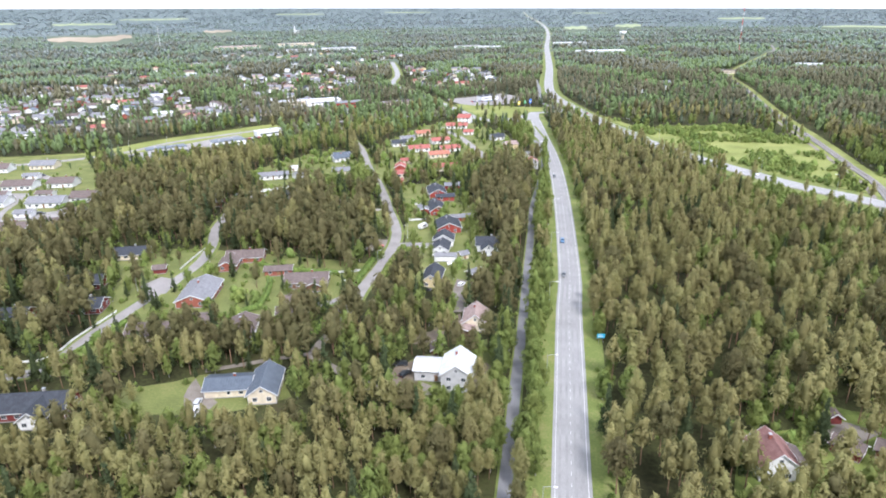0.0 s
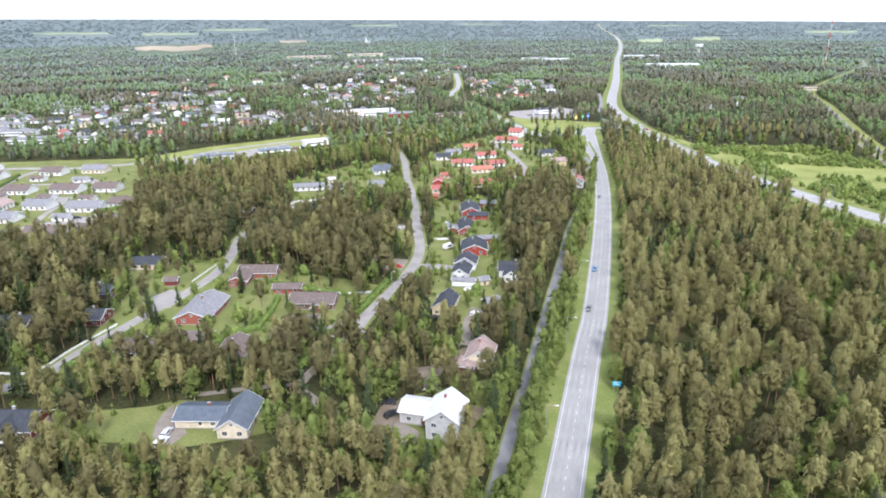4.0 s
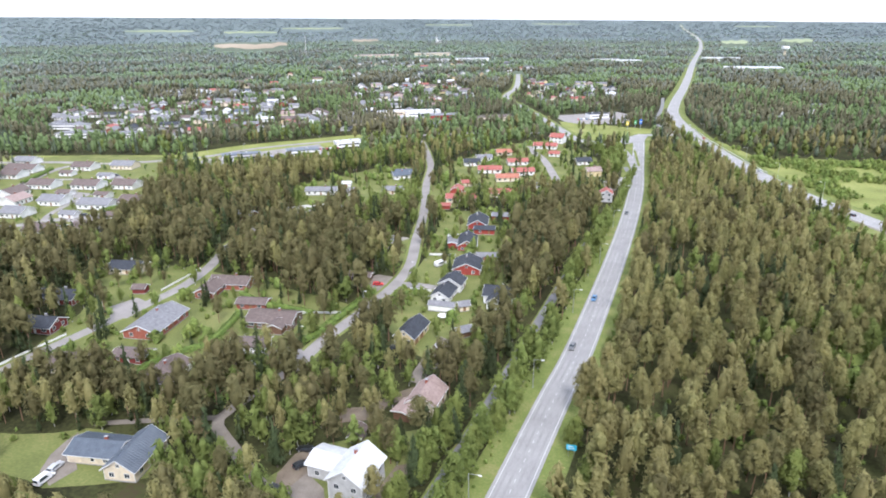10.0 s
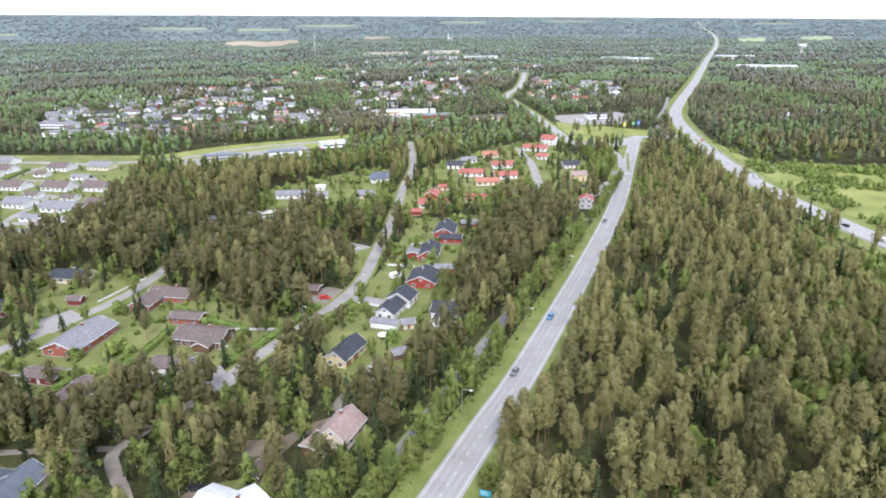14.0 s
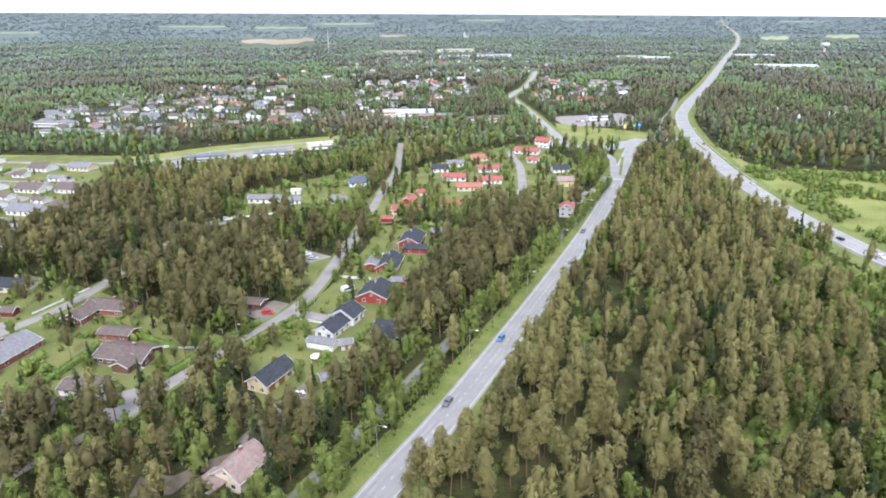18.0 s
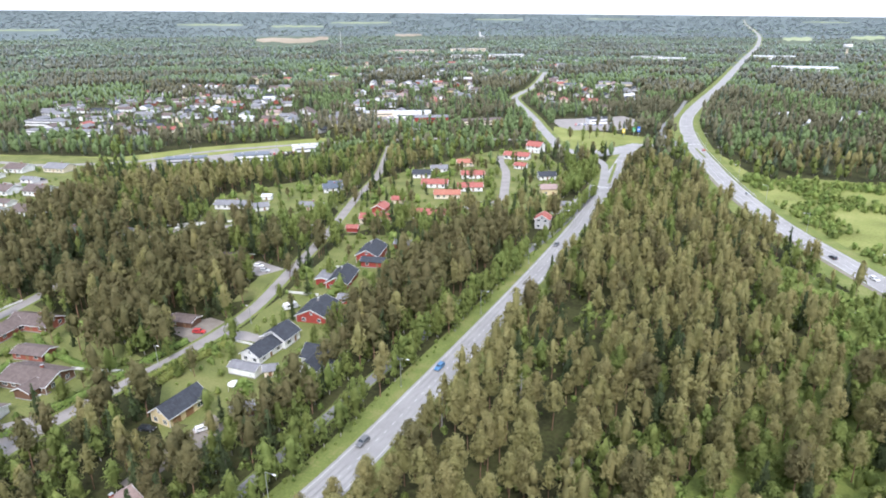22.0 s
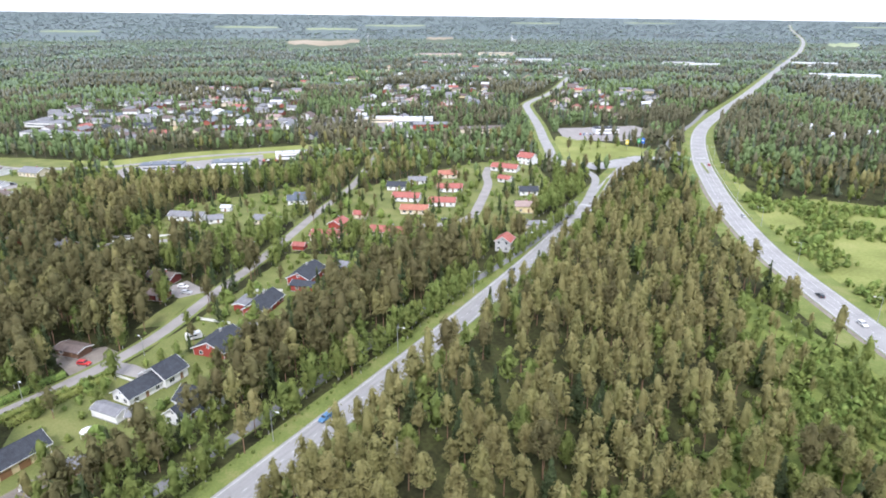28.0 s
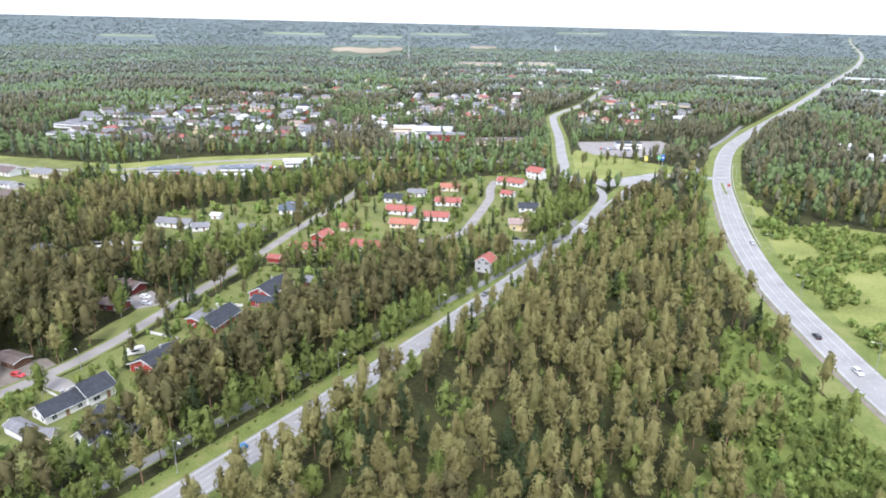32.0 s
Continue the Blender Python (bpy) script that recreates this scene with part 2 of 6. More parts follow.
ROOFS = {
    "brown": material("brown_roof_felt", [(0.085, 0.063, 0.056), (0.122, 0.093, 0.083), (0.159, 0.125, 0.114)], scale=0.9, rough=0.85, bump=0.4),
    "grey": material("grey_roof_felt", [(0.125, 0.125, 0.135), (0.180, 0.180, 0.190), (0.23, 0.23, 0.24)], scale=0.9, rough=0.85, bump=0.4),
    "dark": material("dark_roof_tiles", [(0.020, 0.023, 0.030), (0.032, 0.037, 0.047), (0.050, 0.056, 0.068)], scale=0.9, rough=0.8, bump=0.4),
    "blue": material("blue_grey_metal_roof", [(0.055, 0.068, 0.089), (0.077, 0.094, 0.118), (0.101, 0.120, 0.144)], scale=0.6, rough=0.45, bump=0.1),
    "red": material("red_tile_roof", [(0.227, 0.068, 0.055), (0.302, 0.095, 0.076), (0.361, 0.131, 0.104)], scale=0.9, rough=0.75, bump=0.4),
    "orange": material("orange_tile_roof", [(0.260, 0.095, 0.063), (0.336, 0.131, 0.085), (0.395, 0.171, 0.114)], scale=0.9, rough=0.75, bump=0.4),
    "dullred": material("weathered_dull_red_roof", [(0.150, 0.072, 0.062), (0.195, 0.098, 0.085), (0.240, 0.130, 0.115)], scale=0.9, rough=0.8, bump=0.4),
    "pink": material("faded_rose_tile_roof", [(0.215, 0.155, 0.138), (0.285, 0.212, 0.190), (0.34, 0.262, 0.238)], scale=0.9, rough=0.8, bump=0.4),
    "white": plain("pale_metal_roof", (0.50, 0.51, 0.525), rough=0.55),
}
M_TRIM = plain("white_trim", (0.66, 0.66, 0.65), rough=0.6)
M_PLINTH = plain("concrete_plinth", (0.30, 0.29, 0.28), rough=0.9)
M_GLASS = plain("window_glass", (0.035, 0.045, 0.055), rough=0.08)
M_DOOR = plain("brown_door", (0.22, 0.12, 0.06), rough=0.6)
M_PALEDOOR = plain("pale_garage_door", (0.60, 0.52, 0.40), rough=0.6)
M_DARK = plain("black_rubber", (0.02, 0.02, 0.02), rough=0.7)


# ---------------------------------------------------------------- helpers
def mesh_object(name, bm, mat, parent=None, label="", smooth=False):
    me = bpy.data.meshes.new(name)
    bm.to_mesh(me)
    bm.free()
    for m in mat if isinstance(mat, (list, tuple)) else [mat]:
        me.materials.append(m)
    if smooth:
        me.shade_smooth()
    ob = new(name, me)
    if parent:
        ob.parent = parent
    if label:
        tagged(ob, label)
    return ob


def part(name, bm, mat, parent, label=""):
    return mesh_object(name, bm, mat, parent, label)


def share(name, me, parent, m):
    ob = new(name, me)
    ob.parent = parent
    ob.matrix_basis = m
    return ob


def holder(name, m, label, category, group="", kind=""):
    e = new(name)
    e.empty_display_size = 0.5
    e.matrix_basis = m
    return tagged(e, label, category, group, kind)


def add_box(bm, x0, x1, y0, y1, z0, z1, bevel=0.0):
    vs = [bm.verts.new((x, y, z)) for x in (x0, x1) for y in (y0, y1) for z in (z0, z1)]
    for f in ((0, 1, 3, 2), (4, 6, 7, 5), (0, 4, 5, 1), (2, 3, 7, 6), (0, 2, 6, 4), (1, 5, 7, 3)):
        bm.faces.new([vs[i] for i in f])
    if bevel:
        es = [e for e in bm.edges if all(v in vs for v in e.verts)]
        bmesh.ops.bevel(bm, geom=es, offset=bevel, segments=1, affect="EDGES")


def box(*a, bevel=0.0):
    bm = bmesh.new()
    add_box(bm, *a, bevel=bevel)
    return bm


def add_tube(bm, pts, radii, sides=8):
    rings = []
    for i, (p, r) in enumerate(zip(pts, radii)):
        p = Vector(p)
        a = Vector(pts[max(0, i - 1)])
        b = Vector(pts[min(len(pts) - 1, i + 1)])
        q = (b - a).to_track_quat("Z", "Y")
        rings.append([bm.verts.new(p + q @ Vector((r * math.cos(k * math.tau / sides), r * math.sin(k * math.tau / sides), 0))) for k in range(sides)])
    for a, b in zip(rings, rings[1:]):
        for k in range(sides):
            bm.faces.new((a[k], a[(k + 1) % sides], b[(k + 1) % sides], b[k]))
    bm.faces.new(rings[-1])
    bm.faces.new(rings[0][::-1])


def tube(pts, radii, sides=8):
    bm = bmesh.new()
    add_tube(bm, pts, radii, sides)
    return bm


CX, CY = 60.0, 100.0
NEAR, REACH, SIGHT = 1500.0, 3300.0, 105.0


def land(x, y):
    """Level round the town; past NEAR drawn in and raised, more so in the west, to fit the camera's view of the
    skyline: place, height and size out there.
    """
    d = np.hypot(x - CX, y - CY)
    far = np.maximum(d - NEAR, 0)
    e = np.where(d > NEAR, NEAR + REACH * far / (far + REACH), d)
    k = e / np.maximum(d, 1e-6)
    skyline_fit = 1.26 * np.sin(np.arctan2(CX - x, y - CY)) + 0.10
    rise = np.where(d > 1200, ((d - 1200) / np.maximum(d, 1)) ** 2, 0.0)
    return CX + (x - CX) * k, CY + (y - CY) * k, SIGHT * (1 - k) + e * np.radians(skyline_fit) * rise, k


def curve(points, step=6.0):
    """A smooth line through the points, as an array of x, y."""
    p = np.array(points, float)
    q = np.vstack([2 * p[0] - p[1], p, 2 * p[-1] - p[-2]])
    out = []
    for i in range(1, len(q) - 2):
        n = max(2, int(np.hypot(*(q[i + 1] - q[i])) / step))
        t = np.linspace(0, 1, n, endpoint=False)[:, None]
        a, b, c, d = q[i - 1], q[i], q[i + 1], q[i + 2]
        out.append(0.5 * (2 * b + (c - a) * t + (2 * a - 5 * b + 4 * c - d) * t ** 2 + (3 * b - a - 3 * c + d) * t ** 3))
    out.append(p[-1:])
    return np.vstack(out)


def offset(line, o):
    t = np.gradient(line, axis=0)
    t /= np.maximum(np.hypot(t[:, 0], t[:, 1]), 1e-6)[:, None]
    return line + np.stack([-t[:, 1], t[:, 0]], 1) * o


def strip_bm(line, o0, o1, z, thick=0.0):
    """A ribbon along the line, from offset o0 to o1 (left is positive)."""
    a, b = offset(line, o0), offset(line, o1)
    bm = bmesh.new()
    rows = []
    for (x0, y0), (x1, y1) in zip(a, b):
        w0, w1 = land(x0, y0), land(x1, y1)
        row = [bm.verts.new((w0[0], w0[1], w0[2] + z)), bm.verts.new((w1[0], w1[1], w1[2] + z))]
        if thick:
            row = [bm.verts.new((w0[0], w0[1], w0[2] + z - thick))] + row + [bm.verts.new((w1[0], w1[1], w1[2] + z - thick))]
        rows.append(row)
    for r, s in zip(rows, rows[1:]):
        for i in range(len(r) - 1):
            bm.faces.new((r[i + 1], r[i], s[i], s[i + 1]))
    return bm


def inside(px, py, poly):
    """Which points lie in the polygon."""
    poly = np.array(poly, float)
    c = np.zeros(px.shape, bool)
    j = len(poly) - 1
    for i in range(len(poly)):
        xi, yi = poly[i]
        xj, yj = poly[j]
        hitx = ((yi > py) != (yj > py)) & (px < (xj - xi) * (py - yi) / (yj - yi + 1e-9) + xi)
        c ^= hitx
        j = i
    return c


def near_line(px, py, line, r):
    """Which points lie within r of the line."""
    out = np.zeros(px.shape, bool)
    for (x0, y0), (x1, y1) in zip(line, line[1:]):
        sel = (px > min(x0, x1) - r) & (px < max(x0, x1) + r) & (py > min(y0, y1) - r) & (py < max(y0, y1) + r)
        if not sel.any():
            continue
        dx, dy = x1 - x0, y1 - y0
        t = np.clip(((px[sel] - x0) * dx + (py[sel] - y0) * dy) / (dx * dx + dy * dy + 1e-9), 0, 1)
        out[sel] |= np.hypot(px[sel] - x0 - t * dx, py[sel] - y0 - t * dy) < r
    return out


KEEP_OFF = []      # (line, distance) where no tree stands
BLOCKS = []        # (x, y, radius) of buildings


def road(name, points, width, mat, label, category, z=0.10, clear=3.0, edges=False, dashes=0.0, step=6.0, verge=0.0):
    line = curve(points, step)
    ob = mesh_object(name, strip_bm(line, -width / 2, width / 2, z, 0.3), mat)
    tagged(ob, label, category, kind="structure")
    KEEP_OFF.append((line[::2] if len(line) > 40 else line, width / 2 + clear))
    if verge:
        g = mesh_object("verge", strip_bm(line, -width / 2 - verge, width / 2 + verge, 0.045 + 0.004 * len(KEEP_OFF)), M_VERGE)
        tagged(g, "grassy verge along the road", "verge", kind="structure")
    if edges:
        for s in (-1, 1):
            part("edge_line", strip_bm(line, s * (width / 2 - 0.85) - 0.09, s * (width / 2 - 0.85) + 0.09, z + 0.012), M_MARK, ob, "white edge line")
    if dashes:
        seg = np.hypot(*np.diff(line, axis=0).T)
        s = np.concatenate([[0], np.cumsum(seg)])
        me = None
        for d in np.arange(max(1.5, s[np.argmin(np.abs(line[:, 1] - 70))] if line[0, 1] < 0 else 0), min(s[-1], 1150 if line[0, 1] < 0 else 760), dashes):
            x, y = np.interp(d, s, line[:, 0]), np.interp(d, s, line[:, 1])
            x2, y2 = np.interp(d + 0.5, s, line[:, 0]), np.interp(d + 0.5, s, line[:, 1])
            if me is None:
                o = part("lane_dash", box(-0.075, 0.075, -0.65, 0.65, 0, 0.012), M_MARK, ob)
                me = o.data
            else:
                o = new("lane_dash", me)
                o.parent = ob
            o.matrix_basis = pose(x, y, z + 0.003, 0, 0, math.degrees(math.atan2(y2 - y, x2 - x)) - 90)
    return line


def patch(name, poly, mat, label, category, z=0.03):
    """A flat piece of ground cover with an uneven rim."""
    p = np.array(poly, float)
    rng = np.random.RandomState(len(poly) * 7 + int(abs(p[0, 0])))
    pts = []
    for i in range(len(p)):
        a, b = p[i], p[(i + 1) % len(p)]
        n = max(1, int(np.hypot(*(b - a)) / 6))
        for k in range(n):
            pts.append(a + (b - a) * k / n + rng.normal(0, 0.6, 2))
    bm = bmesh.new()
    vs = []
    for x, y in pts:
        w = land(x, y)
        vs.append(bm.verts.new((w[0], w[1], w[2] + z)))
    f = bm.faces.new(vs)
    bmesh.ops.triangulate(bm, faces=[f])
    bm.normal_update()
    for f in bm.faces:
        if f.normal.z < 0:
            f.normal_flip()
    return tagged(mesh_object(name, bm, mat), label, category, kind="structure")


# ---------------------------------------------------------------- ground
def build_ground():
    radii = list(np.arange(0, 1500, 60)) + list(1500 * 1.09 ** np.arange(0, 29))
    n = 144
    bm = bmesh.new()
    rows = []
    for r in radii:
        if r == 0:
            rows.append([bm.verts.new((CX, CY, 0))])
            continue
        row = []
        for k in range(n):
            a = k * math.tau / n
            w = land(CX + r * math.cos(a), CY + r * math.sin(a))
            row.append(bm.verts.new((w[0], w[1], w[2])))
        rows.append(row)
    for k in range(n):
        bm.faces.new((rows[0][0], rows[1][k], rows[1][(k + 1) % n]))
    for a, b in zip(rows[1:], rows[2:]):
        for k in range(n):
            bm.faces.new((a[k], b[k], b[(k + 1) % n], a[(k + 1) % n]))
    # rings past 1250 and 2600 m get the haze-tinted ground colours
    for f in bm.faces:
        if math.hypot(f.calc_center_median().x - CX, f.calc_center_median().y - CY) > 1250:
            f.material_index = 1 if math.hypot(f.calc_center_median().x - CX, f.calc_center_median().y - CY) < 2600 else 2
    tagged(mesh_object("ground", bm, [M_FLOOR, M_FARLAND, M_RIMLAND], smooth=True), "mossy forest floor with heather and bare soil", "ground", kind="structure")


build_ground()

MAIN = road("road", [(3.5, -420), (6.5, -200), (8.2, -40), (8.7, 50), (9.3, 119), (10.3, 165), (11.4, 215), (12.5, 240), (12.6, 275), (11.9, 342), (9.9, 412), (6.3, 474), (0.6, 535), (-7.5, 622), (-13.4, 680)], 9.4, M_ROAD, "two-lane worn grey asphalt road with white markings", "road", edges=True, dashes=4.0, clear=3.6, verge=6.0)
M_TRACK = material("worn_wheel_track", [(0.195, 0.190, 0.187), (0.248, 0.242, 0.237), (0.298, 0.291, 0.284)], scale=0.15, rough=0.8, bump=0.1, fine=30)
for wo in (-2.75, -1.05, 1.05, 2.75):
    tagged(mesh_object("wheel_track", strip_bm(MAIN, wo - 0.32, wo + 0.32, 0.106), M_TRACK), "darker worn wheel track in the asphalt", "road", kind="structure")
SHOULDER = 7.6
HIGHWAY = road("road", [(250, 262), (184.8, 365.7), (150.5, 406), (123.8, 449.9), (99.8, 494), (79.6, 543), (67.4, 578), (55.0, 618), (32.5, 700), (9.5, 823), (4, 946), (4.9, 1239), (-1.3, 1801), (-7.3, 2743), (-61, 3961), (-250, 6500), (-436, 9546)], 12.6, M_ROAD, "wide grey asphalt highway curving through the woods", "road", edges=True, dashes=4.0, clear=6, step=14, z=0.11, verge=7)
tagged(mesh_object("gravel_shoulder", strip_bm(HIGHWAY[(HIGHWAY[:, 1] > 330) & (HIGHWAY[:, 1] < 640)], SHOULDER - 0.9, SHOULDER + 0.9, 0.09), M_GRAVEL), "sandy gravel shoulder beside the highway", "verge", kind="structure")
for lo in (2.05, -2.05):
    tagged(mesh_object("lane_line", strip_bm(HIGHWAY[(HIGHWAY[:, 1] > 430) & (HIGHWAY[:, 1] < 690)], lo - 0.08, lo + 0.08, 0.122), M_MARK), "white painted lane line on the highway", "road marking", kind="structure")
SIDE = road("road", [(-41, 628), (-25, 640), (-11.3, 677), (11.8, 689), (38, 700)], 9.0, M_ROAD, "short grey asphalt side road at the junction", "road", z=0.12, clear=3, verge=5)
SLIP = road("road", [(-58, 640), (-40.7, 626.5), (-18, 600), (-6, 556), (1.7, 516)], 5.0, M_ROAD, "curved grey slip road", "road", z=0.13, clear=2)
FARF = road("road", [(-41, 628), (-60, 634), (-86, 684), (-106, 722), (-145, 799), (-196, 892), (-222, 945), (-234, 1001), (-242, 1062), (-268, 1170), (-318, 1350)], 8.6, M_ROAD, "grey road leading into the town", "road", z=0.125, clear=7, step=12, verge=4)
CYCLE = road("path", [(-12, -420), (-9.5, -200), (-7.5, 0), (-6, 120), (-5.6, 163), (-5.1, 198), (-4.9, 250), (-4.6, 306), (-5, 334), (-4.0, 360), (-0.4, 416), (0.3, 449), (-0.6, 500), (-7.9, 535)], 3.3, M_PATH, "narrow grey asphalt cycle path beside the road", "path", clear=0.9, verge=0.6)
STREET = road("street", [(-195, 590), (-178.6, 560), (-145.4, 495), (-124.7, 439), (-107, 396), (-93, 359), (-83.5, 331), (-73, 302), (-69, 283), (-68, 262), (-68.8, 242), (-69.8, 223), (-68.4, 203)], 4.9, M_STREET, "residential grey asphalt street", "street", clear=1.1, verge=1.3)
LANE = road("lane", [(-68.8, 202), (-71, 186), (-72, 174), (-67, 169), (-59.8, 165), (-47.6, 157.5), (-36.5, 152), (-30, 146)], 3.4, M_GRAVEL, "gravel lane to the white house", "lane", z=0.09, clear=0.3)
STREET_W = road("street", [(-215, 134), (-162, 149), (-153.5, 156), (-153.2, 164), (-153.7, 179), (-152.6, 192), (-151, 215), (-150, 243), (-155.6, 267), (-166, 292), (-172, 320), (-177, 345), (-164.7, 356.8), (-148, 374)], 5.0, M_STREET, "winding grey residential street", "street", z=0.105, clear=1.4, verge=1.5)
STREET_S = road("lane", [(-102, 160), (-92, 165), (-82, 170), (-73, 174)], 2.2, M_GRAVEL, "narrow gravel drive behind the pines", "lane", z=0.085, clear=0.2)
STREET_C = road("street", [(-95, 592), (-85.9, 570), (-71.4, 544.6), (-54.3, 500.5), (-46.7, 477), (-50, 459), (-62, 448)], 5.6, M_STREET, "pale grey residential street among red-roofed houses", "street", clear=2)
STREET_G = road("street", [(-560, 360), (-459, 398.6), (-428, 410), (-389.8, 418), (-339, 455.8), (-318.7, 504.6), (-290, 541), (-240, 590), (-170, 640), (-100, 665)], 7.0, M_STREET, "grey road along the meadow strip", "road", clear=4)
road("street", [(-330, 240), (-298, 279.4), (-289.5, 293.1), (-276.4, 300.8), (-268.8, 309.5)], 6.2, M_STREET, "grey asphalt street of the pale estate", "street", z=0.095, clear=1)
road("street", [(-352, 300), (-379.3, 333.8), (-394.2, 360.3), (-406.3, 385.4), (-409, 400), (-400, 414)], 5.6, M_STREET, "grey asphalt street of the pale estate", "street", z=0.10, clear=1)
road("street", [(-394, 360), (-378, 366), (-358, 372), (-330, 376)], 4.0, M_STREET, "narrow grey asphalt drive of the pale estate", "street", z=0.09, clear=0.5)
road("street", [(-292, 289), (-304, 306), (-318, 336), (-341, 344)], 3.6, M_STREET, "narrow grey asphalt drive of the pale estate", "street", z=0.088, clear=0.5)
PATH_R = road("path", [(190, 330), (144.4, 390.7), (117.8, 432.5), (94.2, 476), (71.4, 529), (50, 585)], 3.2, M_PATH, "grey cycle path below the highway", "path", clear=2.2, verge=2)
PATH_J = road("path", [(20, 700), (-1.6, 746), (-6.7, 790), (-8.4, 889), (-15, 999)], 4.0, M_PATH, "grey path beside the highway", "path", clear=3)

YARDS = [
    [(-58.9, 244), (-64, 283), (-80, 350), (-90, 382), (-58, 402), (-37.7, 350), (-27.7, 310), (-20, 284), (-19, 258), (-20, 239), (-28, 222), (-43, 230)],
    [(-43, 230), (-22, 239), (-15, 218), (-13, 204), (-17, 195), (-39.5, 177), (-50, 171), (-59, 189), (-56, 208)],
    [(-163, 150), (-156, 179), (-175, 226), (-200, 240), (-195, 262), (-150, 262), (-111, 258), (-73, 253), (-74, 226), (-84.5, 199.5), (-90, 182), (-121, 175), (-136, 167), (-140, 152)],
    [(-138, 143), (-117, 149), (-103, 157), (-79, 163), (-70, 150), (-86, 138), (-122, 135)],
    [(-91, 383), (-125, 420), (-140, 482), (-130, 530), (-112, 600), (-80, 635), (-33, 562), (-8, 458), (-58, 436), (-80, 410)],
    [(-167, 354), (-204, 407), (-178, 477), (-155, 486), (-128, 428), (-120, 378)],
    [(-464, 417), (-428, 443), (-361, 454), (-284, 366), (-245, 313), (-236, 272), (-292, 249), (-400, 330)],
    [(-40, 175), (-17, 190), (-11, 175), (-12, 150), (-30, 145), (-45, 158)],
    [(46, 125), (52, 150), (68, 152), (78, 165), (100, 160), (100, 120), (60, 118)],
]
patch("lawn", [(-84, 298), (-77.5, 303), (-88, 334), (-95, 330)], M_LAWN, "green grass triangle beside the street", "lawn", z=0.06)
KEEP_OFF.append((np.array([(-81, 300), (-91, 332)]), 4.5))
for iy, yard in enumerate(YARDS):
    if iy not in (1, 8):
        patch("lawn", yard, M_LAWN, "mown green lawn round the houses", "lawn", z=0.012 + 0.004 * iy)
MEADOWS = [
    [(-560, 385), (-492, 417), (-364, 462), (-340, 515), (-267, 602), (-244, 584), (-259, 533), (-302, 484), (-330, 440), (-454, 391), (-560, 350)],
    [(38, 707), (56, 667), (89, 590), (113, 610), (165, 610), (205, 540), (196, 465), (190, 385), (150, 425), (128.7, 466), (110, 502), (86, 556), (64, 620)],
    [(-102, 743), (5, 717), (5, 690), (-15, 680), (-40, 632), (-71, 650)],
    [(190, 385), (196, 465), (240, 400), (300, 300), (255, 275)],
]
for im, mead in enumerate(MEADOWS):
    patch("meadow", mead, M_MEADOW, "open green meadow with tall grass", "meadow", z=0.006 + 0.0015 * im)


# ---------------------------------------------------------------- houses
LABEL_W = {"red": "red-painted timber", "brick": "red brick", "white": "white", "grey": "grey rendered", "yellow": "yellow timber", "cream": "cream", "brown": "brown timber", "darkred": "dark red timber"}
LABEL_R = {"brown": "brown felt roof", "grey": "grey roof", "dark": "dark tiled roof", "blue": "blue-grey metal roof", "red": "red tiled roof", "orange": "orange tiled roof", "pink": "faded rose tiled roof", "dullred": "weathered dull red roof", "white": "pale metal roof"}


def gable_body(L, W, eave, ridge, z0=0.0):
    bm = bmesh.new()
    a = [bm.verts.new(v) for v in ((-L / 2, -W / 2, z0), (-L / 2, W / 2, z0), (-L / 2, W / 2, eave), (-L / 2, 0, ridge), (-L / 2, -W / 2, eave))]
    b = [bm.verts.new((-v.co.x, v.co.y, v.co.z)) for v in a]
    bm.faces.new(a[::-1])
    bm.faces.new(b)
    for i in range(5):
        j = (i + 1) % 5
        bm.faces.new((a[i], a[j], b[j], b[i]))
    return bm


def roof_slab(L, W, eave, ridge, side, over=0.55, thick=0.18):
    k = (ridge - eave) / (W / 2)
    bm = bmesh.new()
    y1 = W / 2 + over
    x1 = L / 2 + over
    lo = ridge - k * y1
    vs = []
    for x in (-x1, x1):
        for y, z in ((0, ridge + 0.03), (side * y1, lo + 0.03), (side * y1, lo + 0.03 + thick), (0, ridge + 0.03 + thick)):
            vs.append(bm.verts.new((x, y, z)))
    for f in ((0, 1, 2, 3), (7, 6, 5, 4), (0, 4, 5, 1), (1, 5, 6, 2), (2, 6, 7, 3), (3, 7, 4, 0)):
        bm.faces.new([vs[i] for i in f])
    bmesh.ops.recalc_face_normals(bm, faces=bm.faces)
    return bm


def seams_mesh(L, W, eave, ridge, side, over=0.55, rise=0.215, pitch=0.75):
    """Ribs down the slope."""
    k = (ridge - eave) / (W / 2)
    y1 = W / 2 + over
    bm = bmesh.new()
    x = -L / 2 - over + 0.3
    while x < L / 2 + over - 0.2:
        a = [bm.verts.new((x + dx, y, ridge - k * abs(y) + rise + dz)) for dx, dz in ((-0.05, 0), (0, 0.06), (0.05, 0)) for y in (side * 0.1, side * (y1 - 0.02))]
        bm.faces.new((a[0], a[1], a[3], a[2]))
        bm.faces.new((a[2], a[3], a[5], a[4]))
        x += pitch
    return bm


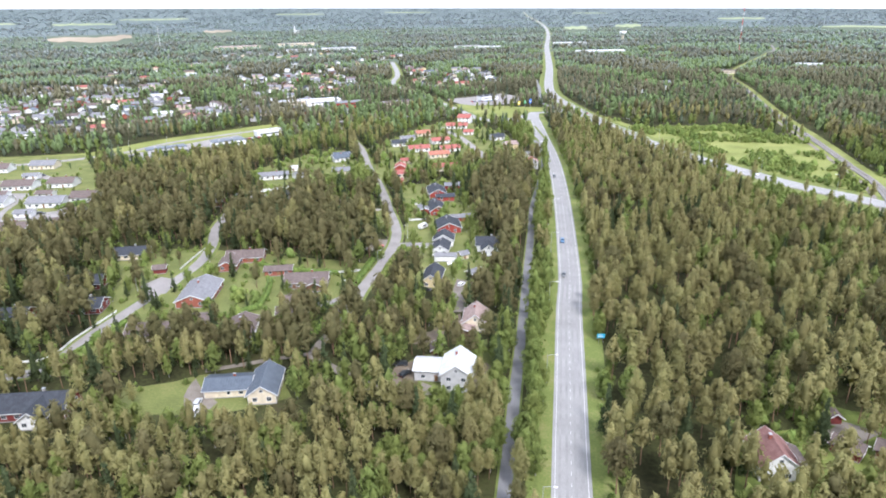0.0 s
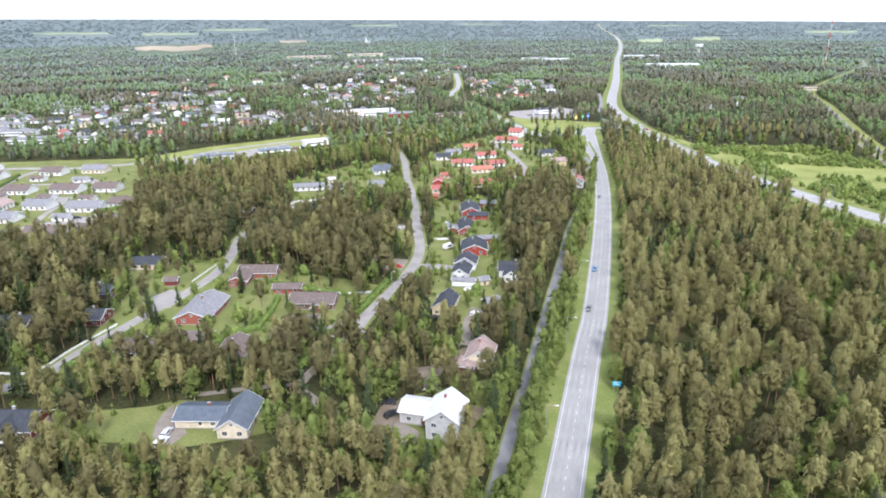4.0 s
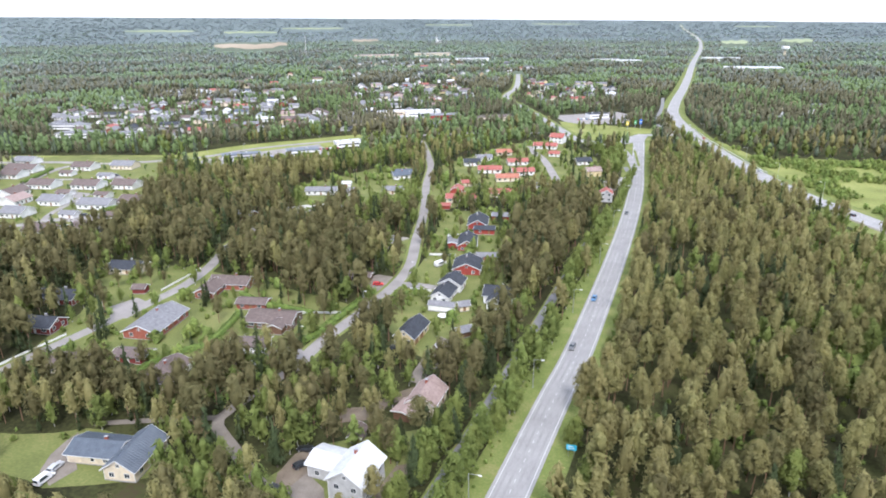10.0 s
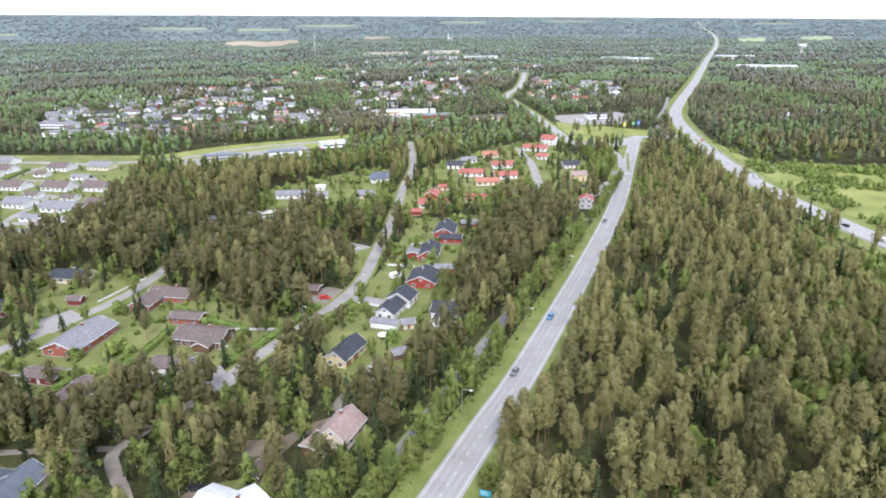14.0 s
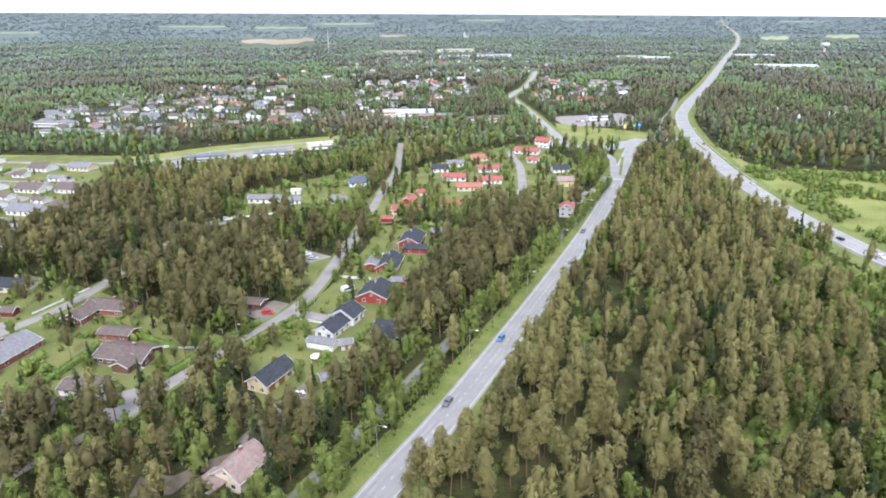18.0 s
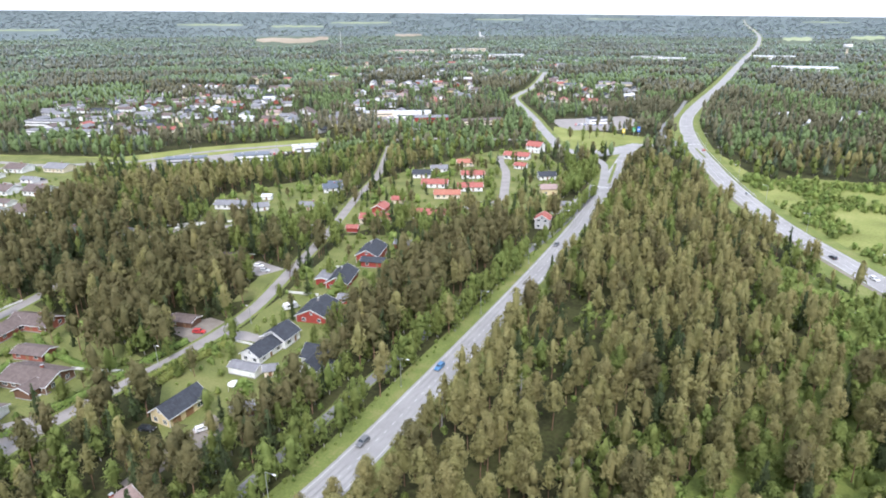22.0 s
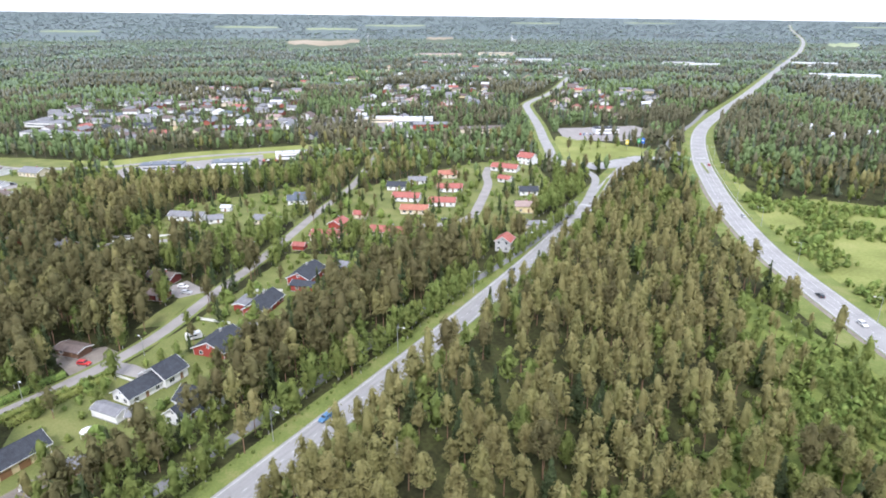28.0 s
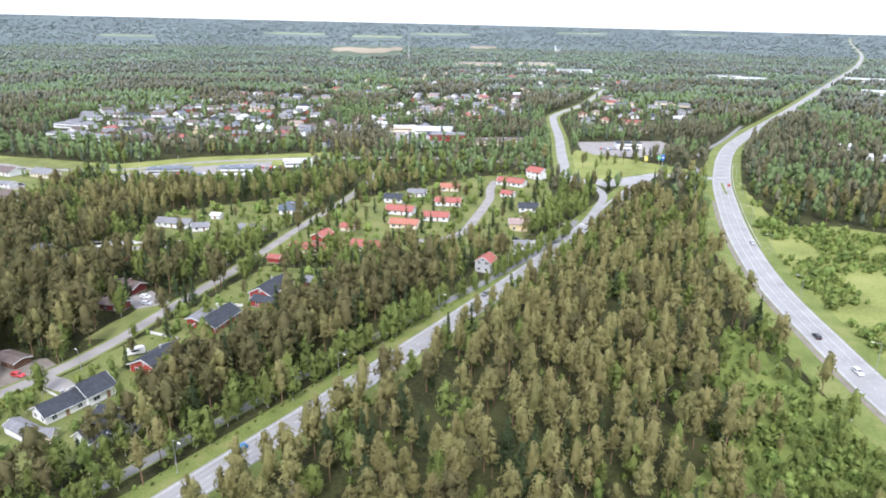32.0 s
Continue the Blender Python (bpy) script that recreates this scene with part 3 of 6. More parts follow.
def barge(L, W, eave, ridge, end, side, over=0.55):
    k = (ridge - eave) / (W / 2)
    y1 = side * (W / 2 + over)
    x0 = end * (L / 2 + over + 0.02)
    x1 = x0 + end * 0.06
    lo = ridge - k * abs(y1)
    bm = bmesh.new()
    vs = [bm.verts.new(v) for x in (x0, x1) for v in ((x, 0, ridge - 0.10), (x, y1, lo - 0.10), (x, y1, lo + 0.24), (x, 0, ridge + 0.24))]
    for f in ((0, 1, 2, 3), (7, 6, 5, 4), (0, 4, 5, 1), (1, 5, 6, 2), (2, 6, 7, 3), (3, 7, 4, 0)):
        bm.faces.new([vs[i] for i in f])
    bmesh.ops.recalc_face_normals(bm, faces=bm.faces)
    return bm


WIN = {}


def window(parent, m, w, h):
    """A window: white frame with a pane set in it, built once for each size."""
    key = (w, h)
    if key not in WIN:
        fr = bmesh.new()
        t = 0.11
        add_box(fr, -w / 2 - t, w / 2 + t, -0.03, 0.07, -h / 2 - t, -h / 2)
        add_box(fr, -w / 2 - t, w / 2 + t, -0.03, 0.07, h / 2, h / 2 + t)
        add_box(fr, -w / 2 - t, -w / 2, -0.03, 0.07, -h / 2, h / 2)
        add_box(fr, w / 2, w / 2 + t, -0.03, 0.07, -h / 2, h / 2)
        add_box(fr, -0.035, 0.035, -0.02, 0.06, -h / 2, h / 2)
        a = mesh_object("window", fr, M_TRIM, parent, "white window frame")
        b = mesh_object("pane", box(-w / 2, w / 2, -0.02, 0.025, -h / 2, h / 2), M_GLASS, a)
        WIN[key] = (a.data, b.data)
    else:
        a = share("window", WIN[key][0], parent, Matrix())
        b = share("pane", WIN[key][1], a, Matrix())
    a.matrix_basis = m
    return a


def house(x, y, yaw, L, W, eave, ridge, wall, roof, name="house", detail=2, chimney=True, trim=True, label="", group="", doors=True, over=0.55, storeys=1, garage=0, z=0.0, seams=False):
    """A gabled house whose ridge runs along yaw. detail 2: windows and doors on all sides; 1: windows on the long sides; 0: walls and roof."""
    gx_, gy_, gz_, _ = (float(v) for v in land(x, y))
    hs = holder(name, pose(gx_, gy_, gz_ + z, 0, 0, yaw), label or f"{LABEL_W[wall]} {name.replace('_', ' ')} with a {LABEL_R[roof]}", "house" if name == "house" else name.replace("_", " "), group)
    BLOCKS.append((x, y, math.hypot(L, W) / 2 + 1.0))
    if detail:
        part("plinth", box(-L / 2 - 0.04, L / 2 + 0.04, -W / 2 - 0.04, W / 2 + 0.04, -0.2, 0.32), M_PLINTH, hs)
    body = part("wall", gable_body(L, W, eave, ridge, 0.32 if detail else -0.2), WALLS[wall], hs)
    rf = None
    for s in (-1, 1):
        rf = part("roof_slope", roof_slab(L, W, eave, ridge, s, over), ROOFS[roof], hs)
        if seams or (detail == 2 and L > 5):
            part("roof_ribs", seams_mesh(L, W, eave, ridge, s, over), ROOFS[roof], rf)
    if detail:
        part("ridge_cap", box(-L / 2 - over, L / 2 + over, -0.14, 0.14, ridge + 0.14, ridge + 0.26), ROOFS[roof], hs)
    if trim:
        for e in (-1, 1):
            for s in (-1, 1):
                part("bargeboard", barge(L, W, eave, ridge, e, s, over), M_TRIM, hs, "white bargeboard")
        if detail == 2:
            for sx in (-1, 1):
                for sy in (-1, 1):
                    part("corner_board", box(min(sx * (L / 2 - 0.10), sx * (L / 2 + 0.03)), max(sx * (L / 2 - 0.10), sx * (L / 2 + 0.03)), min(sy * (W / 2 - 0.10), sy * (W / 2 + 0.03)), max(sy * (W / 2 - 0.10), sy * (W / 2 + 0.03)), 0.33, eave - 0.05), M_TRIM, hs)
            kk = (ridge - eave) / (W / 2)
            for s in (-1, 1):
                lo = ridge - kk * (W / 2 + over)
                part("gutter", box(-L / 2 - over, L / 2 + over, min(s * (W / 2 + over), s * (W / 2 + over + 0.12)), max(s * (W / 2 + over), s * (W / 2 + over + 0.12)), lo - 0.02, lo + 0.12), M_TRIM, hs, "white eaves gutter")
    if chimney and detail:
        c = part("chimney", box(-0.38, 0.38, -0.3, 0.3, -0.8, 0.9, bevel=0.03), WALLS["brick"] if roof != "dark" else M_PLINTH, hs)
        c.matrix_basis = pose(L * 0.12, W * 0.06, ridge)
        part("chimney_cap", box(-0.46, 0.46, -0.38, 0.38, 0.9, 1.0), M_STEEL, c)
    if detail:
        rnd = random.Random(int(abs(x * 7 + y * 13)))
        for s in (-1, 1):
            n = max(1, int((L - 1.5) / 3.1))
            for lv in range(storeys):
                zc = 1.75 + lv * 2.8
                if zc + 0.75 > eave:
                    break
                for i in range(n):
                    xx = (i + 0.5) * (L - 1.0) / n - (L - 1.0) / 2
                    if doors and lv == 0 and i == n // 2:
                        d = part("door", box(xx - 0.5, xx + 0.5, min(s * W / 2, s * (W / 2 + 0.06)), max(s * W / 2, s * (W / 2 + 0.06)), 0.33, 2.4), M_DOOR if wall not in ("darkred",) else M_TRIM, hs)
                        part("handle", box(xx + 0.35, xx + 0.42, min(s * (W / 2 + 0.06), s * (W / 2 + 0.12)), max(s * (W / 2 + 0.06), s * (W / 2 + 0.12)), 1.28, 1.36), M_STEEL, d)
                        continue
                    window(hs, pose(xx, s * W / 2, zc, 0, 0, 0 if s > 0 else 180), rnd.choice((1.2, 1.2, 1.8)), 1.2)
        if detail == 2:
            for e in (-1, 1):
                for lv in range(storeys):
                    zc = 1.75 + lv * 2.8
                    for yy in ((-W / 4, W / 4) if W > 5 else (0,)):
                        if e == -1 and garage and lv == 0:
                            continue
                        window(hs, pose(e * L / 2, yy, zc, 0, 0, -90 * e), 1.2, 1.2)
                if ridge - eave > 1.8 and ridge > 4.5:
                    window(hs, pose(e * L / 2, 0, eave + (ridge - eave) * 0.38, 0, 0, -90 * e), 0.8, 0.8)
    for i in range(garage):
        yy = (i + 0.5) * W / garage - W / 2
        part("garage_door", box(-L / 2 - 0.06, -L / 2, yy - 1.2, yy + 1.2, 0.33, 2.45), M_PALEDOOR, hs)
    return hs


# large white house with its low wing
house(-22.6, 163.0, 91, 11.0, 8.6, 6.2, 9.2, "grey", "white", storeys=2, seams=True, label="two-storey pale grey house with a white metal roof")
house(-31.3, 166.5, 1, 9.0, 7.6, 3.8, 5.0, "grey", "white", name="annex", seams=True, chimney=False, label="low grey wing with a pale metal roof beside the house")
# rose-roofed house and its carport roof
house(-21.3, 200.5, 93, 10.4, 8.0, 3.6, 6.6, "cream", "pink")
house(-24.2, 194.0, 85, 6.0, 5.6, 2.6, 3.1, "brown", "pink", name="carport", detail=0, chimney=False, label="low carport with a faded rose roof beside the house")
# yellow house, dark-roofed white house and sheds
yh = house(-42.7, 237.1, 91, 13.0, 7.0, 3.6, 6.0, "yellow", "dark", chimney=False, doors=False, z=-0.5)
for gx in (-4.2, 0.2):
    part("garage_door", box(gx - 1.3, gx + 1.3, -3.62, -3.5, 0.33, 2.5), M_DOOR, yh, "brown garage door")
house(-44.8, 272.0, 93, 11.5, 7.2, 3.1, 5.2, "white", "dark", z=-0.5)
house(-45.0, 281.3, 95, 8.2, 9.0, 3.4, 6.0, "white", "dark", chimney=False, label="taller white part of a house with a dark tiled roof")
house(-41.2, 260.9, 7, 9.6, 4.4, 2.4, 3.3, "white", "grey", name="shed", detail=1, chimney=False, over=0.25)
house(-33.6, 263.4, 37, 3.6, 3.2, 2.5, 3.6, "cream", "grey", name="garden_shed", detail=1, chimney=False)
house(-23.4, 276.0, 6, 11.0, 7.4, 3.6, 6.2, "white", "dark")
house(-23.1, 270.6, 98, 7.5, 6.0, 3.2, 5.4, "white", "dark", chimney=False, name="annex", label="white gabled wing with a dark tiled roof")
house(-26.5, 244.2, 49, 5.5, 4.2, 2.3, 3.1, "brown", "grey", name="shed", detail=1, chimney=False)
# red houses with dark roofs
house(-46.2, 303.2, 104, 13.2, 11.5, 3.1, 5.7, "red", "dark", z=-0.5)
house(-41.3, 318.5, 18, 11.4, 4.6, 2.5, 3.5, "red", "grey", name="shed", detail=1, chimney=False, z=-0.4)
house(-57.2, 332.8, 108, 15.4, 8.6, 3.1, 5.6, "red", "dark", z=-0.6)
house(-63.9, 330.4, 108, 9.0, 5.0, 2.6, 3.2, "red", "grey", name="carport", detail=0, chimney=False)
house(-61.6, 361.4, 106, 15.4, 9.6, 4.8, 7.3, "red", "dark", storeys=1, z=-1.0)
house(-55.4, 353.6, 15, 10.0, 5.5, 2.8, 3.9, "red", "dark", name="annex", detail=1, chimney=False)
house(-54.6, 379.0, 12, 9.0, 6.0, 2.8, 3.9, "red", "grey", name="shed", detail=1, chimney=False)
# brown-roofed bungalows west of the street
house(-93.5, 229.0, 12, 17.0, 10.5, 2.8, 4.8, "brown", "brown")
house(-88.6, 223.6, 102, 5.0, 5.6, 2.7, 4.0, "brown", "brown", name="porch", detail=1, chimney=False, label="brown gabled porch with a brown felt roof")
house(-89.3, 210.4, 20, 11.8, 7.0, 2.5, 3.6, "white", "brown", name="garage", detail=1, chimney=False)
house(-109.5, 238.0, 15, 11.1, 6.0, 2.5, 3.5, "brick", "brown", name="garage", detail=1, chimney=False)
house(-130.6, 251.6, 14, 16.0, 8.6, 2.8, 4.7, "brick", "brown")
house(-134.0, 242.4, 104, 11.0, 7.6, 2.8, 4.6, "brick", "brown", name="annex", chimney=False)
house(-131.4, 211.6, 102, 20.0, 12.5, 2.8, 5.3, "brick", "grey")
house(-120.3, 190.6, 13, 11.4, 6.0, 2.5, 3.4, "darkred", "brown", name="shed", detail=1, chimney=False)
house(-101.0, 184.6, 105, 15.0, 9.0, 2.8, 4.7, "white", "brown")
house(-132.4, 179.6, 12, 14.0, 9.6, 2.8, 4.9, "cream", "brown")
house(-88.8, 198.8, 15, 9.4, 6.5, 2.7, 4.5, "brick", "brown", name="outbuilding", detail=1, chimney=False)
house(-185.1, 249.6, 15, 14.0, 9.0, 2.8, 4.9, "cream", "dark")
house(-184.4, 216.4, 12, 15.0, 9.0, 2.8, 4.9, "darkred", "dark")
house(-168.4, 196.0, 12, 12.0, 8.5, 2.8, 4.9, "darkred", "dark")
house(-190.6, 184.8, 12, 12.0, 9.0, 2.8, 4.9, "darkred", "dark")
house(-161.6, 233.4, 20, 4.8, 4.0, 2.4, 3.5, "darkred", "brown", name="cabin", detail=1, chimney=False)
bh = house(-89.0, 151.0, 13, 13.0, 8.4, 2.8, 4.3, "cream", "blue", seams=True, doors=False)
for gx in (-4.4, -1.3):
    part("garage_door", box(gx - 1.25, gx + 1.25, -4.32, -4.2, 0.33, 2.45), M_PALEDOOR, bh)
house(-78.0, 151.6, 103, 13.6, 8.0, 3.4, 6.1, "cream", "blue", name="annex", seams=True, chimney=False)
house(-138.4, 134.0, 13, 18.4, 9.5, 3.2, 6.1, "darkred", "dark")
house(-135.0, 130.0, 103, 9.0, 6.5, 3.2, 5.6, "white", "dark", name="annex", chimney=False)
# houses in the clearing east of the main road
house(56.3, 135.3, 95, 9.8, 8.6, 4.6, 8.0, "white", "dullred")
house(61.8, 137.6, 95, 6.0, 4.0, 2.5, 3.4, "brown", "brown", name="shed", detail=0, chimney=False)
house(78.0, 157.0, 97, 4.0, 3.6, 2.4, 3.6, "darkred", "brown", name="hut", detail=1, chimney=False)
house(77.0, 143.6, 140, 6.5, 5.0, 2.6, 4.1, "darkred", "brown", detail=1, chimney=False)
house(87.0, 143.0, 150, 7.0, 5.0, 2.6, 4.1, "darkred", "brown", detail=1, chimney=False)
house(-32.0, 180.0, 100, 4.6, 3.2, 2.2, 3.2, "brown", "brown", name="hut", detail=1, chimney=False)
# red-roofed quarter
house(-88.1, 407.5, 20, 18, 8, 2.9, 4.7, "cream", "red")
house(-97.5, 425, 100, 9, 7, 2.9, 4.7, "red", "red", detail=1)
house(-66.8, 427.2, 18, 18.7, 8, 2.9, 4.7, "cream", "red")
house(-91.3, 389.2, 20, 5.5, 5, 2.4, 3.3, "red", "red", name="shed", detail=1, chimney=False)
house(-97.7, 444.2, 22, 7, 5, 2.6, 4, "cream", "red", name="outbuilding", detail=1, chimney=False)
house(-77.5, 467.0, 24, 15, 8, 2.9, 4.7, "cream", "orange", detail=1)
house(-72.4, 488.4, 26, 15, 8, 2.9, 4.7, "white", "red", detail=1)
house(-96.3, 486.8, 20, 16, 8.5, 2.9, 4.8, "white", "red", detail=1)
house(-85.0, 519.0, 28, 15, 8.5, 2.9, 4.7, "white", "red", detail=1)
house(-105.2, 550.3, 28, 12, 8, 2.9, 4.7, "cream", "orange", detail=1)
house(-80.0, 588.5, 5, 19, 9, 3.0, 5.0, "white", "red", detail=1)
house(-76.0, 618.0, -10, 12, 9, 5.4, 8.2, "white", "red", detail=1, storeys=2)
house(-65.5, 558, 0, 8, 6, 2.7, 4.2, "white", "red", detail=1)
house(-7.4, 437.0, 100, 7.6, 7.0, 5.2, 7.4, "grey", "red", storeys=2, chimney=False)
house(-113.5, 525.2, 30, 11.3, 8, 2.9, 4.6, "white", "grey", detail=1)
house(-116.3, 505.6, 24, 11.6, 8, 3.0, 5.0, "white", "dark", detail=1)
house(-39.0, 535.8, 30, 11.0, 8, 3.0, 5.0, "white", "dark", detail=1)
house(-25.6, 499.6, 30, 9.6, 7.4, 4.2, 6.2, "yellow", "pink", detail=1)
house(-9.8, 474.3, 40, 7, 5, 2.5, 3.7, "cream", "grey", name="garage", detail=1, chimney=False)
# grey-roofed houses
house(-148.5, 449, 40, 11, 8, 3, 5.0, "white", "blue", detail=1)
house(-177.5, 394.5, 22, 19, 8, 2.9, 4.5, "white", "grey", detail=1)
house(-135, 410.6, 16, 12.5, 8, 2.9, 4.6, "cream", "grey", detail=1)
house(-149, 455.5, 24, 11.5, 8, 3.0, 5.1, "cream", "blue", detail=1)
house(-172, 416.4, 21, 5.3, 4, 2.5, 3.5, "white", "white", name="shed", detail=1, chimney=False)
house(-160.5, 398.0, 50, 8, 6, 2.6, 4.2, "white", "grey", detail=1, chimney=False)
house(-112.6, 330.6, 14, 12, 7, 2.8, 4.2, "darkred", "brown", detail=1)
house(-100.0, 318.0, 20, 9.5, 5.5, 2.6, 3.6, "darkred", "brown", name="carport", detail=1, chimney=False)
house(-84.4, 276.0, 12, 9.5, 5.5, 2.5, 3.2, "brown", "brown", name="carport", detail=1, chimney=False)
house(-151.5, 349.7, 30, 8, 6, 2.8, 4.6, "darkred", "dark", detail=1)
house(-148, 324.9, 25, 8, 5, 2.5, 3.6, "red", "brown", name="shed", detail=1, chimney=False)
house(-214, 322, 10, 8, 7, 2.8, 4.9, "red", "grey", detail=1)
house(-187.5, 332.3, 12, 10, 7.5, 2.8, 4.9, "brown", "grey", detail=1)
# pale estate beyond the trees
ESTATE = ((-425, 377, 12, 24, "white", "brown"), (-413.6, 360.5, 12, 15, "white", "brown"), (-362.4, 323.5, 100, 15, "white", "brown"), (-343, 311, 102, 14, "white", "pink"), (-316, 293, 12, 14, "white", "grey"), (-364, 346.9, 14, 17, "white", "brown"), (-387, 398, 13, 16, "white", "brown"), (-361, 411, 14, 17, "cream", "grey"), (-334, 356, 12, 19, "white", "brown"), (-310, 365, 12, 16, "white", "brown"), (-319.4, 319.5, 12, 15, "white", "grey"), (-287, 322.3, 13, 20, "white", "grey"), (-270, 275, 11, 19, "white", "brown"), (-249, 284, 10, 17, "white", "brown"), (-272, 335, 10, 14, "white", "brown"), (-450, 398, 12, 17, "white", "grey"), (-440, 352, 12, 17, "white", "brown"), (-380, 300, 12, 16, "white", "grey"), (-350, 276, 12, 16, "white", "brown"))
for ex, ey, ea, el, ew, er in ESTATE:
    house(ex, ey, ea, el, 11.8, 3.2, 5.8, ew, er, detail=1, group="houses of the pale estate")
for ex, ey, ea, er in ((-381, 378, 14, "brown"), (-347, 381, 14, "grey"), (-331, 336, 10, "brown"), (-303, 340, 10, "brown"), (-285, 301.5, 12, "grey"), (-258.5, 308, 14, "brown"), (-293, 264, 100, "brown")):
    house(ex, ey, ea, 9.5, 6.5, 2.6, 3.9, "white", er, name="garage", detail=1, chimney=False, group="garages of the pale estate")


# ---------------------------------------------------------------- far town
def flat_block(x, y, yaw, L, W, h, wall, top, label, name="commercial_building"):
    """A flat-roofed hall with a parapet, a strip of windows and roof vents."""
    wx, wy, wz, k = (float(v) for v in land(x, y))
    hs = holder(name, pose(wx, wy, wz, 0, 0, yaw), label, "building")
    L, W, h = L * k, W * k, h * k
    BLOCKS.append((x, y, math.hypot(L, W) / 2 + 4))
    part("wall", box(-L / 2, L / 2, -W / 2, W / 2, -0.2, h), wall, hs)
    part("roof", box(-L / 2 - 0.2, L / 2 + 0.2, -W / 2 - 0.2, W / 2 + 0.2, h + 0.005, h + 0.45), top, hs)
    for s in (-1, 1):
        part("window_band", box(-L * 0.42, L * 0.42, min(s * W / 2, s * (W / 2 + 0.05)), max(s * W / 2, s * (W / 2 + 0.05)), h * 0.42, h * 0.62), M_GLASS, hs)
    for i in range(2):
        part("roof_vent", box(-L * 0.3 + i * L * 0.4, -L * 0.3 + i * L * 0.4 + 1.6 * k, -0.8 * k, 0.8 * k, h + 0.46, h + 1.4 * k), M_STEEL, hs)
    return hs


flat_block(-246, 545, 45, 22, 10, 4.5, WALLS["white"], ROOFS["white"], "long white flat-roofed hall")
flat_block(-262, 500, 40, 26, 14, 4.2, WALLS["white"], ROOFS["blue"], "low white service station with a blue-grey roof")
flat_block(-300, 470, 40, 30, 12, 3.8, WALLS["grey"], ROOFS["blue"], "low grey hall with a blue-grey roof")
flat_block(-225, 720, 30, 34, 18, 5.5, WALLS["red"], ROOFS["grey"], "red-walled shop with a grey roof")
flat_block(-262, 745, 30, 40, 20, 5, WALLS["white"], ROOFS["white"], "pale flat-roofed shopping hall")
flat_block(-300, 735, 35, 36, 16, 4.5, WALLS["cream"], ROOFS["white"], "pale low shop building")
flat_block(-172, 728, 40, 44, 16, 4.5, WALLS["cream"], ROOFS["brown"], "long low school building with a brown roof")
flat_block(-69, 784, 35, 22, 13, 4.5, WALLS["white"], ROOFS["dark"], "fuel station with a dark canopy")
flat_block(120, 1560, 3, 110, 40, 6, WALLS["white"], ROOFS["white"], "long white flat-roofed industrial hall")
flat_block(60, 1900, 3, 90, 36, 6, WALLS["white"], ROOFS["white"], "white flat-roofed industrial hall")
flat_block(-150, 1760, 8, 60, 24, 6, WALLS["white"], ROOFS["white"], "white hall beside the highway")
flat_block(-215, 1800, 8, 70, 26, 6, WALLS["white"], ROOFS["grey"], "white hall beside the highway")
flat_block(-900, 1850, 25, 130, 60, 5, WALLS["cream"], ROOFS["pink"], "wide pale hall with a rose roof in the town")
flat_block(-650, 1700, 25, 80, 30, 6, WALLS["white"], ROOFS["grey"], "pale flat-roofed town building")
flat_block(-560, 1750, 25, 90, 30, 7, WALLS["white"], ROOFS["blue"], "pale flat-roofed town building")
flat_block(-760, 1950, 25, 110, 26, 8, WALLS["cream"], ROOFS["grey"], "tall cream flat-roofed town building")
flat_block(265, 1090, -8, 60, 14, 4.5, WALLS["cream"], ROOFS["brown"], "low building beside the railway")
flat_block(430, 1180, -20, 40, 18, 6, WALLS["white"], ROOFS["white"], "white hall in the woods")
for bx, by, ba, bl in ((-520, 505, 18, 44), (-470, 520, 18, 30), (-580, 540, 18, 46)):
    flat_block(bx, by, ba, bl, 14, 4.5, WALLS["white"], ROOFS["grey"], "long pale hall beyond the meadow strip")


def joined_houses(items, label):
    """Tiny far houses, a few pixels each, in one mesh: walls and two roof slopes each."""
    mats, faces_mat = [], []
    bm = bmesh.new()
    for x, y, yaw, L, W, wall, roof in items:
        gx, gy, gz, k = (float(v) for v in land(x, y))
        m = pose(gx, gy, gz, 0, 0, yaw) @ Matrix.Diagonal((k, k, k, 1))
        for src, mat in ((gable_body(L, W, 3.2, 5.3, -0.2), WALLS[wall]), (roof_slab(L, W, 3.2, 5.3, 1), ROOFS[roof]), (roof_slab(L, W, 3.2, 5.3, -1), ROOFS[roof])):
            if mat not in mats:
                mats.append(mat)
            vs = {v: bm.verts.new(m @ v.co) for v in src.verts}
            for f in src.faces:
                bm.faces.new([vs[v] for v in f.verts]).material_index = mats.index(mat)
            src.free()
    tagged(mesh_object("distant_houses", bm, mats), label, "houses", kind="stuff")


